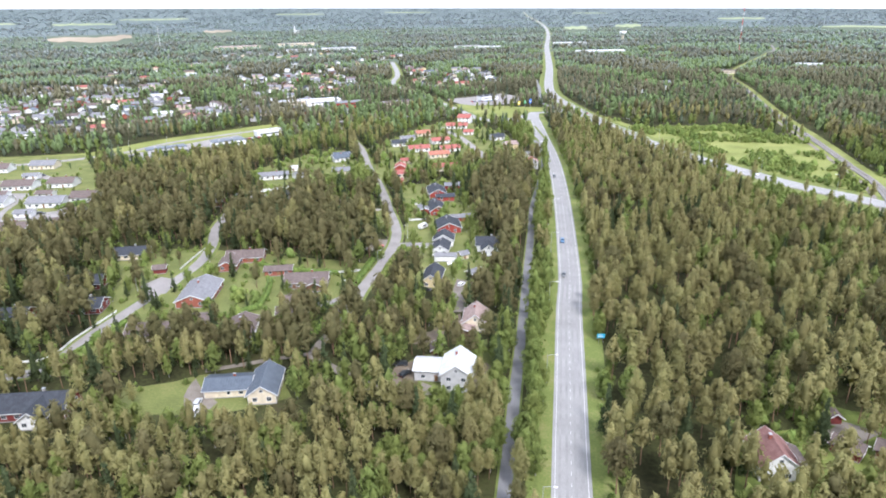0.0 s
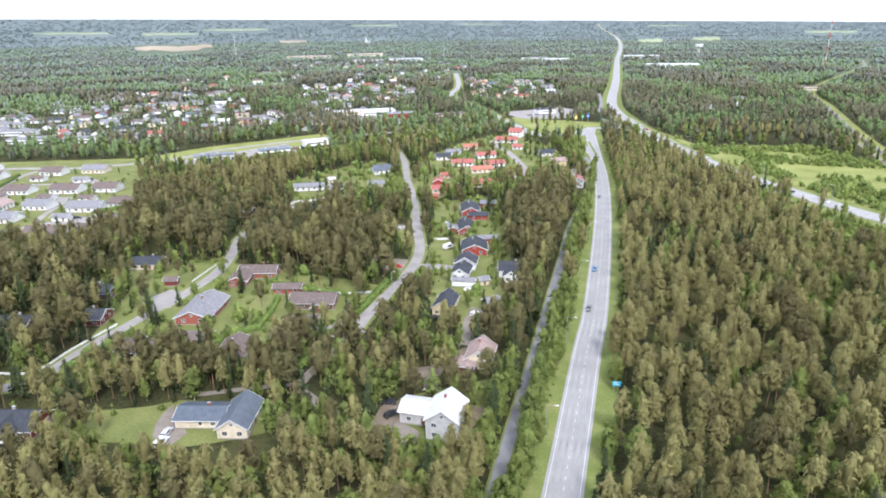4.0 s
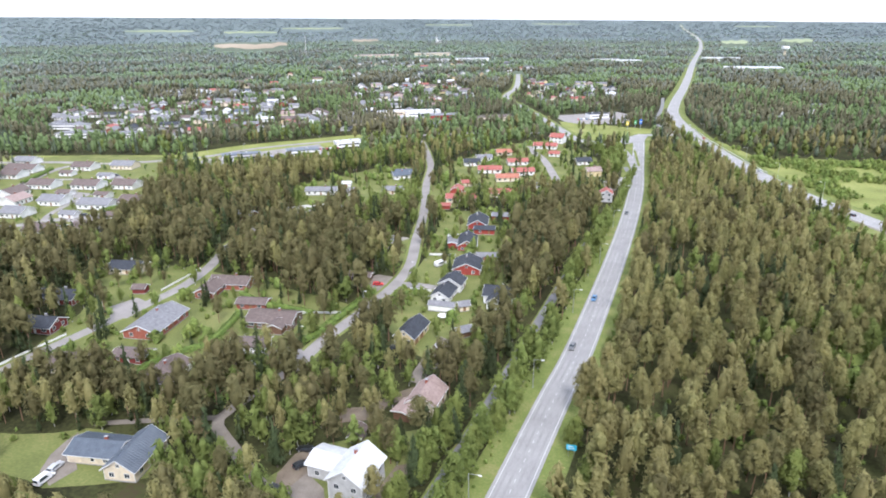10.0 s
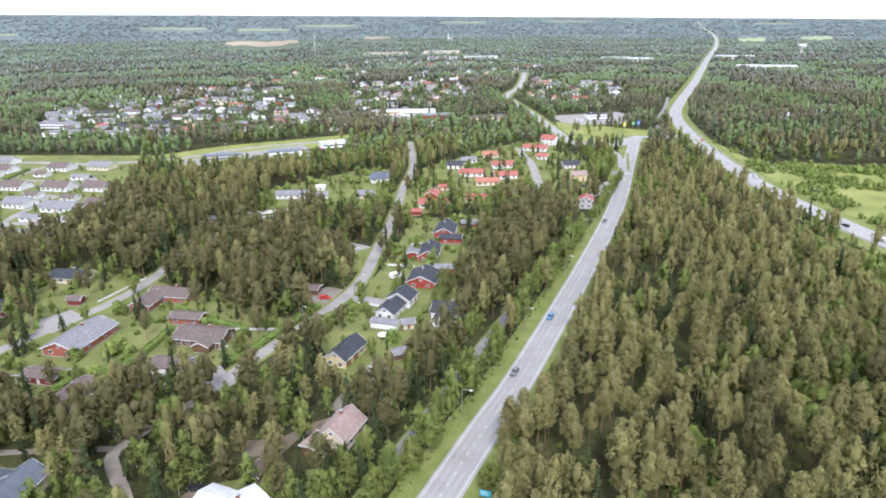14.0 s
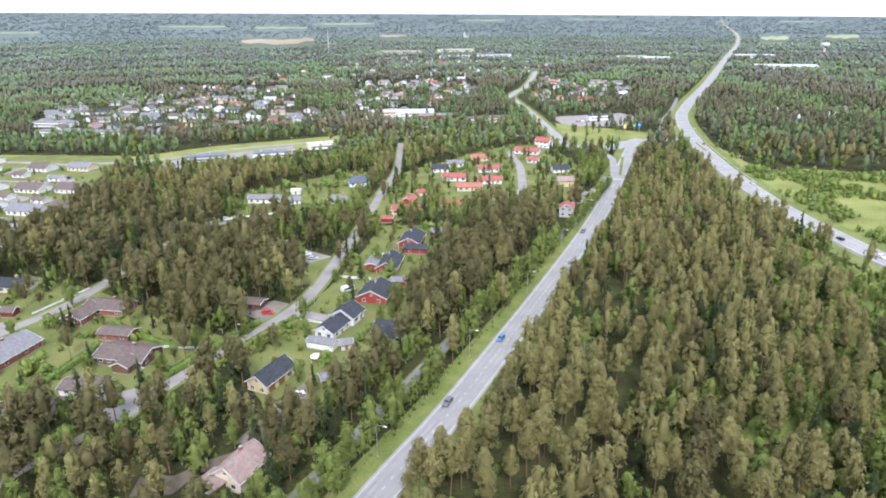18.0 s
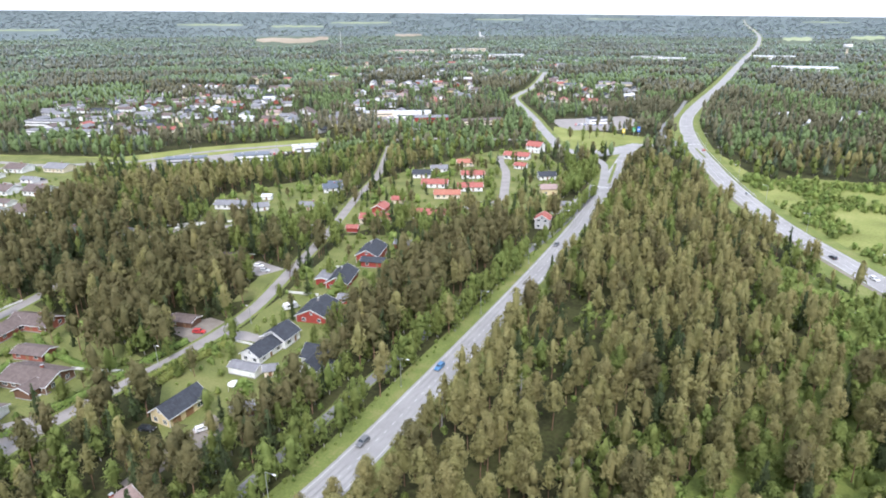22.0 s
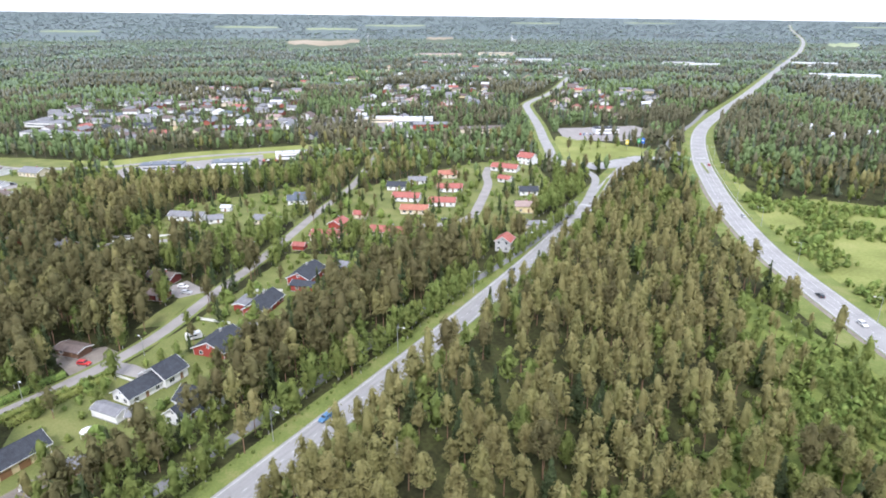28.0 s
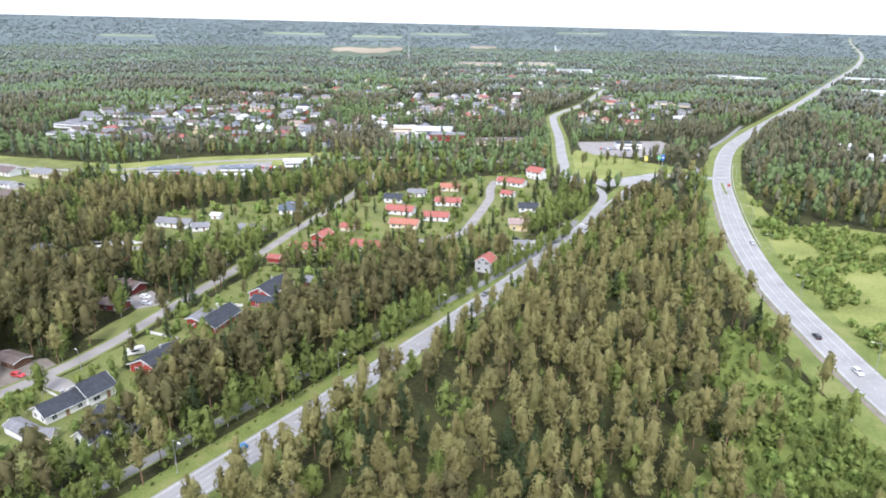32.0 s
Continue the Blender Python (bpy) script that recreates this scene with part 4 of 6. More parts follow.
def far_houses(n, poly, seed, group, apart=18, joined=False):
    """Small gabled houses scattered along the streets of a quarter."""
    rng = random.Random(seed)
    xs, ys = [p[0] for p in poly], [p[1] for p in poly]
    made, tries, far = [], 0, []
    while len(made) < n and tries < n * 40:
        tries += 1
        x, y = rng.uniform(min(xs), max(xs)), rng.uniform(min(ys), max(ys))
        if not inside(np.array([x]), np.array([y]), poly)[0] or any((x - a) ** 2 + (y - b) ** 2 < apart ** 2 for a, b in made):
            continue
        if any(near_line(np.array([x]), np.array([y]), l, r + 8)[0] for l, r in KEEP_OFF):
            continue
        made.append((x, y))
        wall, roof = rng.choice((("white", "brown"), ("white", "grey"), ("cream", "brown"), ("white", "white"), ("cream", "grey"), ("white", "blue"), ("white", "grey"), ("brick", "grey"), ("cream", "pink"), ("brown", "brown"), ("white", "grey"), ("grey", "dark"), ("white", "brown"), ("grey", "grey"), ("yellow", "brown"), ("cream", "red")))
        yaw, L, W = rng.choice((20, 24, 112, 116)) + rng.uniform(-6, 6), rng.uniform(11, 19), rng.uniform(8, 10.5)
        if joined or y > 760:
            far.append((x, y, yaw, L, W, wall, roof))
            BLOCKS.append((x, y, math.hypot(L, W) / 2 + 1))
        else:
            house(x, y, yaw, L, W, 3.2, 5.3, wall, roof, detail=1 if y < 590 else 0, group=group, chimney=False, trim=False)
    if far:
        joined_houses(far, "small pale gabled houses of the far town")


far_houses(138, [(-560, 500), (-418, 530), (-330, 620), (-350, 700), (-440, 760), (-566, 930), (-760, 900), (-745, 660)], 3, "houses of the western quarter")
far_houses(60, [(-372, 790), (-270, 815), (-270, 960), (-400, 1180), (-527, 1036)], 4, "houses of the northern quarter")
far_houses(34, [(-225, 990), (-190, 890), (-81, 869), (-60, 1000), (-114, 1150), (-254, 1219)], 5, "houses beyond the town road")
far_houses(90, [(-820, 960), (-570, 945), (-530, 1050), (-400, 1200), (-265, 1000), (-130, 1160), (-260, 1230), (-330, 1650), (-780, 1700)], 8, "houses of the far town", 26, True)
far_houses(26, [(-420, 620), (-330, 610), (-230, 640), (-200, 690), (-300, 790), (-380, 780)], 12, "houses near the shops", 20)
far_houses(9, [(60, 800), (150, 790), (170, 950), (40, 990)], 6, "houses in the eastern woods")


# ---------------------------------------------------------------- paved yards and small structures
PAVED = []


def paved(poly, label="grey asphalt yard", mat=None, z=0.075):
    patch("pavement", poly, mat or M_STREET, label, "pavement", z=z)
    PAVED.append(poly)


paved([(-68.4, 203), (-65, 211.4), (-77.4, 217.2), (-81.6, 211.6), (-89, 215), (-89, 207), (-74, 204.5)], "grey asphalt turning place between the bungalows", z=0.085)
paved([(-321, 441), (-327, 458), (-308, 488), (-276, 545), (-232, 500), (-246, 462), (-276, 462), (-299, 436)], "wide grey asphalt lot of the service station", z=0.06)
paved([(-118.5, 784), (-108, 792), (-55.5, 838), (-31, 811), (-30, 762), (-45, 742), (-79, 731), (-97, 744)], "pale asphalt car park of the fuel station", z=0.06)
paved([(-279, 309), (-266, 318), (-262, 302), (-274, 294), (-283, 295)], "grey asphalt yard of the estate", z=0.06)
paved([(-356, 385), (-350, 392), (-333, 384), (-336, 374), (-352, 374)], "grey asphalt yard of the estate", z=0.06)
paved([(-340, 345), (-318, 345), (-316, 334), (-338, 328)], "grey asphalt yard of the estate", z=0.06)
paved([(-318, 779), (-269, 748), (-220, 702), (-249, 665), (-306, 736)], "pale asphalt car park by the shops", z=0.06)
paved([(-67, 274), (-60, 275), (-52, 276.6), (-50, 281.5), (-60.5, 282), (-67, 280)], "grey asphalt driveway", z=0.085)
paved([(-104, 151.5), (-102.1, 156), (-97, 149), (-89, 144), (-91, 137.5), (-97.5, 140)], "pale gravel driveway beside the garage", M_GRAVEL, z=0.075)
paved([(-34, 229), (-34, 240), (-26, 237), (-26, 222), (-27, 210), (-31.5, 210), (-33.6, 221)], "gravel yard of the yellow house", M_GRAVEL, z=0.075)
paved([(-37, 164), (-28.8, 160), (-25.7, 154), (-33.4, 151), (-38, 157)], "gravel yard of the white house", M_GRAVEL, z=0.08)
paved([(-162, 218), (-158, 228), (-148, 225), (-148, 213), (-154, 212)], "grey asphalt driveway", z=0.085)
paved([(70, 150), (82, 157), (90, 154), (77, 144)], "bare gravel yard by the red huts", M_GRAVEL, z=0.075)
paved([(-48, 634), (-28, 652), (-14, 686), (-5, 686), (-6, 645), (-16, 634), (-26, 622)], "wide grey asphalt junction", M_ROAD, z=0.14)
paved([(-91, 271), (-72, 267.5), (-71.5, 283), (-80, 284)], "brown gravel parking place at the carport", M_GRAVEL, z=0.07)
paved([(-107, 322), (-92, 322), (-88, 333), (-104, 336)], "grey asphalt yard beside the red carport", z=0.07)
paved([(-43.4, 188.9), (-36.4, 193.1), (-32.5, 202.5), (-28.4, 208.3), (-25.9, 203.7), (-31.4, 196.7), (-31.7, 188.7), (-40.1, 185.0)], "sandy path to the rose-roofed house", M_SOIL, z=0.06)
paved([(-44.6, 168.1), (-39, 174.5), (-36.2, 172.5), (-36.2, 163), (-33, 157.2), (-34.3, 150.4), (-39.8, 151.9)], "bare trodden yard of the white house", M_SOIL, z=0.066)
paved([(-18.1, 173.0), (-14, 176.0), (-12, 163.9), (-15.7, 159.1), (-18, 165)], "bare brown soil beside the house", M_SOIL, z=0.05)


RAIL = curve([(150, 250), (194, 387), (204, 462), (213, 546), (224, 675), (251, 881), (270, 1048), (319, 1170), (487, 1555), (560, 1800)], 12)
KEEP_OFF.append((RAIL, 9.0))
for kx0, kx1, ky, kr in ((-105, -71, 137, 9.0), (-150, -129, 124, 8.0), (-26, -17, 190, 5.5), (-31, -22, 153, 5.0), (-40, -31, 226, 5.5), (-44, -34, 289, 4.0)):
    KEEP_OFF.append((np.array([(kx0, ky), (kx1, ky)]), kr))
KEEP_OFF.append((np.array([(-170, 343), (-143, 371)]), 7.0))
KEEP_OFF.append((np.array([(-152, 343), (-142, 349)]), 7.0))
KEEP_OFF.append((np.array([(20.0, 178), (20.6, 192)]), 3.5))
KEEP_OFF.append((np.array([(-9.2, 460), (-4.2, 500)]), 5.0))
KEEP_OFF.append((np.array([(-5, 425), (-1, 440)]), 6.0))


# ---------------------------------------------------------------- trees
def hull(rng, h, foot, reach, prof, rings, sides, fill):
    """The dense inner foliage of a crown: one uneven closed hull; vertices and triangles."""
    us = np.linspace(0, 1, rings + 1)[:-1] + 0.5 / rings * 0.3
    v, f = [(0, 0, h * foot - 0.1)], []
    for i, u in enumerate(us):
        r = reach * np.interp(u, *zip(*prof)) * fill
        a0 = rng.uniform(0, math.tau)
        for k in range(sides):
            a = a0 + (k + rng.uniform(-0.25, 0.25)) * math.tau / sides
            q = r * rng.uniform(0.70, 1.14)
            v.append((q * math.cos(a), q * math.sin(a), h * (foot + (1 - foot) * u) + rng.uniform(-0.3, 0.3) * h * (1 - foot) / rings))
    v.append((rng.normal(0, 0.08) * reach, rng.normal(0, 0.08) * reach, h * 0.985))
    top = len(v) - 1
    for k in range(sides):
        n = (k + 1) % sides
        f.append((0, 1 + n, 1 + k))
        for i in range(rings - 1):
            p, q, r, t = 1 + i * sides + k, 1 + i * sides + n, 1 + (i + 1) * sides + n, 1 + (i + 1) * sides + k
            f += [(p, q, r), (p, r, t)]
        f.append((1 + (rings - 1) * sides + k, 1 + (rings - 1) * sides + n, top))
    return np.array(v), np.array(f)


def leaves(rng, n, size, h, foot, reach, prof, tufts, inner, up=0.35, jitter=0.34):
    """n small folded sprays, gathered in tufts over the crown's hull and facing outwards, as an array n x 4 x 3."""
    prof_u = np.linspace(0.02, 1, 60)
    w = np.interp(prof_u, *zip(*prof)) + 0.10
    tu = np.interp(rng.uniform(0, 1, tufts), np.cumsum(w) / np.sum(w), prof_u)
    ta = rng.uniform(0, math.tau, tufts)
    tr = rng.uniform(0.90, 1.12, tufts)
    k = rng.randint(0, tufts, n)
    tall = h * (1 - foot)
    u = np.clip(tu[k] + rng.normal(0, 0.38, n) / tall, 0, 1.01)
    r = reach * np.interp(u, *zip(*prof))
    a = ta[k] + rng.normal(0, 0.42, n) / np.maximum(r, 0.4)
    rr = r * tr[k] * rng.uniform(inner, 1.10, n) + 0.08
    p = np.stack([rr * np.cos(a), rr * np.sin(a), h * foot + tall * u], 1)
    nrm = np.stack([np.cos(a), np.sin(a), np.full(n, up) + 0.9 * np.clip((u - 0.75) * 4, 0, 1)], 1) + rng.normal(0, jitter, (n, 3))
    nrm /= np.linalg.norm(nrm, axis=1)[:, None]
    e = np.cross(nrm, rng.normal(0, 1, (n, 3)))
    e /= np.maximum(np.linalg.norm(e, axis=1), 1e-3)[:, None]
    v = np.cross(nrm, e)
    s = size * rng.uniform(0.6, 1.4, (n, 1))
    w = s * rng.uniform(0.4, 0.8, (n, 1))
    return np.stack([p - e * s, p - v * w - nrm * s * 0.25, p + e * s, p + v * w - nrm * s * 0.25], 1)


def trunk_arrays(rng, h, r, sides=5, lean=0.25, plain_pole=False):
    """A tapered, slightly bent trunk; vertices and triangles."""
    zs = np.array([-0.3, 0.35 * h, 0.7 * h, 0.97 * h])
    rs = np.array([1.15, 0.75, 0.42, 0.06]) * r
    off = np.cumsum(rng.normal(0, lean, (4, 2)), 0) * [[0], [0.5], [0.8], [1]]
    a = np.arange(sides) * math.tau / sides
    v = np.concatenate([np.stack([off[i, 0] + rs[i] * np.cos(a), off[i, 1] + rs[i] * np.sin(a), np.full(sides, zs[i])], 1) for i in range(4)])
    f = []
    if plain_pole:
        v = np.concatenate([v[:sides], v[2 * sides:3 * sides]])
    for i in range(1 if plain_pole else 3):
        for k in range(sides):
            p, q = i * sides + k, i * sides + (k + 1) % sides
            f += [(p, q, q + sides), (p, q + sides, p + sides)]
    return v, np.array(f)


def add_limbs(rng, v, f, ends, zs, r):
    """Bare limbs from the trunk to the clumps."""
    vs, fs = [v], [f]
    n = len(v)
    for e, z in zip(ends, zs):
        b = np.array([0, 0, z])
        s = np.array([0, 0, r])
        t = np.cross(e - b, [0, 0, 1])
        t = t / max(np.linalg.norm(t), 1e-3) * r
        vs.append(np.array([b + s, b - t, b + t, e]))
        fs.append(np.array([(0, 1, 3), (1, 2, 3), (2, 0, 3)]) + n)
        n += 4
    return np.concatenate(vs), np.concatenate(fs)


CROWNS = {
    # height, foot of the crown, reach, (height in the crown, share of the reach), trunk radius
    "pine": (14.2, 0.37, 2.25, ((0, 0.30), (0.10, 0.78), (0.28, 1.0), (0.55, 0.86), (0.8, 0.58), (0.93, 0.34), (1.0, 0.08)), 0.15),
    "oldpine": (15.2, 0.36, 2.9, ((0, 0.28), (0.15, 0.80), (0.42, 1.0), (0.7, 0.86), (0.9, 0.50), (1.0, 0.12)), 0.18),
    "spruce": (14.0, 0.06, 2.2, ((0, 0.8), (0.08, 1.0), (0.5, 0.56), (0.8, 0.24), (1.0, 0.02)), 0.16),
    "birch": (12.2, 0.13, 2.8, ((0, 0.32), (0.2, 0.80), (0.45, 1.0), (0.7, 0.82), (0.9, 0.44), (1.0, 0.08)), 0.12),
    "bush": (2.6, 0.06, 1.45, ((0, 0.7), (0.4, 1.0), (0.8, 0.62), (1.0, 0.12)), 0.05),
}


def tree_shape(kind, seed, n, size, limbs=0, pole=False, grade=2):
    """Trunk and crown of one tree, about its natural height: (trunk v, trunk f, heart v, heart f, leaves)."""
    rng = np.random.RandomState(seed)
    h, foot, reach, prof, r0 = CROWNS[kind]
    reach *= rng.uniform(0.85, 1.18)
    foot += rng.uniform(-0.05, 0.07) if foot > 0.2 else 0.0
    tv, tf = trunk_arrays(rng, h * (0.96 if kind != "bush" else 0.4), r0, 3 if pole else 5, lean=0.12, plain_pole=pole)
    if limbs:
        ang, lu = rng.uniform(0, math.tau, limbs), rng.uniform(0, 0.6, limbs)
        lr = reach * np.interp(lu, *zip(*prof)) * 0.95
        lz = h * (foot + (1 - foot) * lu)
        tv, tf = add_limbs(rng, tv, tf, np.stack([lr * np.cos(ang), lr * np.sin(ang), lz], 1), np.maximum(lz - lr * 0.5, 0.3), 0.05)
    rings, sides, tufts = {0: (2, 4, 5), 1: (3, 5, 10), 2: (4, 6, 30), 3: (7, 10, 60)}[grade]
    if kind == "bush":
        rings, sides = min(rings, 3), min(sides, 6)
    hv, hf = hull(rng, h, foot, reach, prof, rings, sides, {0: 0.92, 1: 0.82, 2: 0.60, 3: 0.56}[grade])
    return tv, tf, hv, hf, leaves(rng, n, size, h, foot, reach, prof, tufts, {0: 0.85, 1: 0.78, 2: 0.60, 3: 0.56}[grade])


SHAPE = {"old_pine": "oldpine"}


TREE_MATS = {"pine": (M_PTRUNK, M_PINE), "old_pine": (M_PTRUNK, M_PINE_OLD), "spruce": (M_STRUNK, M_SPRUCE), "birch": (M_BTRUNK, M_BIRCH), "bush": (M_STRUNK, M_BUSH)}
TREE_MATS.update({k: (M_STRUNK, m) for k, m in M_HAZED.items()})
LEAF_F = np.array([(0, 1, 2), (0, 2, 3)])


def mesh_arrays(name, verts, tris, mats, mat_index=None, tint=None):
    me = bpy.data.meshes.new(name)
    me.vertices.add(len(verts))
    me.vertices.foreach_set("co", np.asarray(verts, np.float32).ravel())
    me.loops.add(len(tris) * 3)
    me.loops.foreach_set("vertex_index", np.asarray(tris, np.int32).ravel())
    me.polygons.add(len(tris))
    me.polygons.foreach_set("loop_start", np.arange(0, len(tris) * 3, 3, dtype=np.int32))
    for m in mats:
        me.materials.append(m)
    if mat_index is not None:
        me.polygons.foreach_set("material_index", np.asarray(mat_index, np.int32))
    if tint is not None:
        at = me.attributes.new("tint", "FLOAT", "POINT")
        at.data.foreach_set("value", np.asarray(tint, np.float32))
    me.update(calc_edges=True)
    return me


def crown_arrays(tv, tf, hv, hf, lv):
    """Hearts and sprays of a crown in one pair of arrays, after the trunk's."""
    lv = lv[:, :3] + (lv[:, :3] - lv.mean(1, keepdims=True)) * 0.22
    lf = np.arange(3 * len(lv)).reshape(-1, 3) + len(hv)
    return tv, tf, np.concatenate([hv, lv.reshape(-1, 3)]), np.concatenate([hf, lf])


def forest(name, kind, xs, ys, scale, n, size, label, category, seed, variants=6, trunks=True, wide=None, pole=False, grade=2):
    """Many trees of one kind joined into one mesh."""
    if len(xs) == 0:
        return
    rng = np.random.RandomState(seed)
    shape = SHAPE.get(kind, kind.split("_")[-1])
    wx, wy, wz, k = land(np.asarray(xs), np.asarray(ys))
    pick = rng.randint(0, variants, len(xs))
    yaw = rng.uniform(0, math.tau, len(xs))
    tone = rng.uniform(0, 1, len(xs))
    V, F, I, T = [], [], [], []
    base = 0
    for v in range(variants):
        sel = np.where(pick == v)[0]
        if not len(sel):
            continue
        tv, tf, lv, lf = crown_arrays(*tree_shape(shape, 50 + v, n, size, pole=pole, grade=grade))
        if trunks:
            vv = np.concatenate([tv, lv])
            ff = np.concatenate([tf, lf + len(tv)])
            mi = np.concatenate([np.zeros(len(tf)), np.ones(len(lf))])
        else:
            vv, ff, mi = lv, lf, np.ones(len(lf))
        s = (np.asarray(scale)[sel] * k[sel])[:, None]
        sx = s if wide is None else s * np.asarray(wide)[sel][:, None]
        c, sn = np.cos(yaw[sel])[:, None], np.sin(yaw[sel])[:, None]
        X = (vv[None, :, 0] * c - vv[None, :, 1] * sn) * sx + wx[sel][:, None]
        Y = (vv[None, :, 0] * sn + vv[None, :, 1] * c) * sx + wy[sel][:, None]
        Z = vv[None, :, 2] * s + wz[sel][:, None]
        V.append(np.stack([X, Y, Z], 2).reshape(-1, 3))
        F.append((ff[None] + (base + len(vv) * np.arange(len(sel)))[:, None, None]).reshape(-1, 3))
        I.append(np.tile(mi, len(sel)))
        T.append(np.repeat(tone[sel], len(vv)))
        base += len(vv) * len(sel)
    me = mesh_arrays(name, np.concatenate(V), np.concatenate(F), TREE_MATS[kind], np.concatenate(I), np.concatenate(T))
    tagged(new(name, me), label, category, kind="stuff")


TREES = {}


def tree(kind, x, y, scale, yaw, variant, label, group):
    """One tree: trunk and crown under an empty, built once for each variant."""
    key = (kind, variant)
    if key not in TREES:
        shape = SHAPE.get(kind, kind)
        n, size = {"pine": (1150, 0.28), "oldpine": (1300, 0.33), "spruce": (1100, 0.31), "birch": (1200, 0.34), "bush": (240, 0.22)}[shape]
        tv, tf, lv, lf = crown_arrays(*tree_shape(shape, 90 + variant, n, size, limbs=12, grade=3))
        TREES[key] = (mesh_arrays("trunk", tv, tf, TREE_MATS[kind][:1]), mesh_arrays("crown", lv, lf, TREE_MATS[kind][1:]))
    name = {"old_pine": "pine_tree", "pine": "pine_tree", "spruce": "spruce_tree", "birch": "birch_tree", "bush": "bush"}[kind]
    m = pose(x, y, 0, 0, 0, yaw) @ Matrix.Diagonal((scale, scale, scale, 1))
    h = holder(name, m, label, "bush" if kind == "bush" else "tree", group)
    for nm, me in zip(("trunk", "crown"), TREES[key]):
        o = new(nm, me)
        o.parent = h
    return h


rs = np.random.RandomState(11)


def scatter(x0, x1, y0, y1, step):
    gx, gy = np.meshgrid(np.arange(x0, x1, step), np.arange(y0, y1, step))
    px = gx.ravel() + rs.uniform(-0.46, 0.46, gx.size) * step
    py = gy.ravel() + rs.uniform(-0.46, 0.46, gx.size) * step
    return px, py


def sector(px, py, margin=0.0):
    """The side of the land that the flight looks over."""
    a = np.degrees(np.arctan2(-(px + 5), py + 30))
    return (a > -33 - margin) & (a < 74 + margin) & (py > -30)


def free(px, py, extra=0.0):
    ok = np.ones(px.shape, bool)
    for line, r in KEEP_OFF:
        ok &= ~near_line(px, py, line, r + extra)
    for bx, by, br in BLOCKS:
        ok &= (px - bx) ** 2 + (py - by) ** 2 > (br * 0.85 + 0.8) ** 2
    return ok


def in_any(px, py, polys):
    out = np.zeros(px.shape, bool)
    for p in polys:
        out |= inside(px, py, p)
    return out


def noise2(px, py, scale, seed=0):
    return np.array([noise.noise((x * scale, y * scale, seed)) for x, y in zip(px, py)])


QUARTERS = [
    [(-560, 500), (-418, 530), (-330, 620), (-350, 700), (-440, 760), (-566, 930), (-760, 900), (-745, 660)],
    [(-372, 790), (-270, 815), (-270, 960), (-400, 1180), (-527, 1036)],
    [(-225, 990), (-190, 890), (-81, 869), (-60, 1000), (-114, 1150), (-254, 1219)],
]
FRONT = [(-330, 440), (-300, 425), (-225, 490), (-222, 520), (-240, 560), (-300, 470)]
GLADE = [[(84, 262), (122, 282), (135, 305), (147, 360), (142, 388), (118, 386), (106, 345), (94, 300)]]
SCRUB = [[(94, 440), (102, 390), (132, 335), (188, 318), (148, 384), (112, 425)]]
MIXED = [[(-43, 230), (-22, 239), (-12, 218), (-10, 150), (-39.5, 140), (-75, 160), (-66, 189), (-62, 208)]]
BIRCHES = [[(-250, 560), (-215, 480), (-140, 540), (-110, 600), (-85, 650), (-110, 690), (-180, 660)], [(-7, 120), (6, 120), (6, 420), (0, 420)]]
OLD = [[(-140, 262), (-95, 258), (-74, 300), (-98, 340), (-150, 330)], [(-29, 286), (-9, 290), (-6, 400), (-26, 425), (-38, 395), (-40, 362)], [(-75, 200), (-20, 205), (-20, 230), (-45, 222), (-60, 236)]]


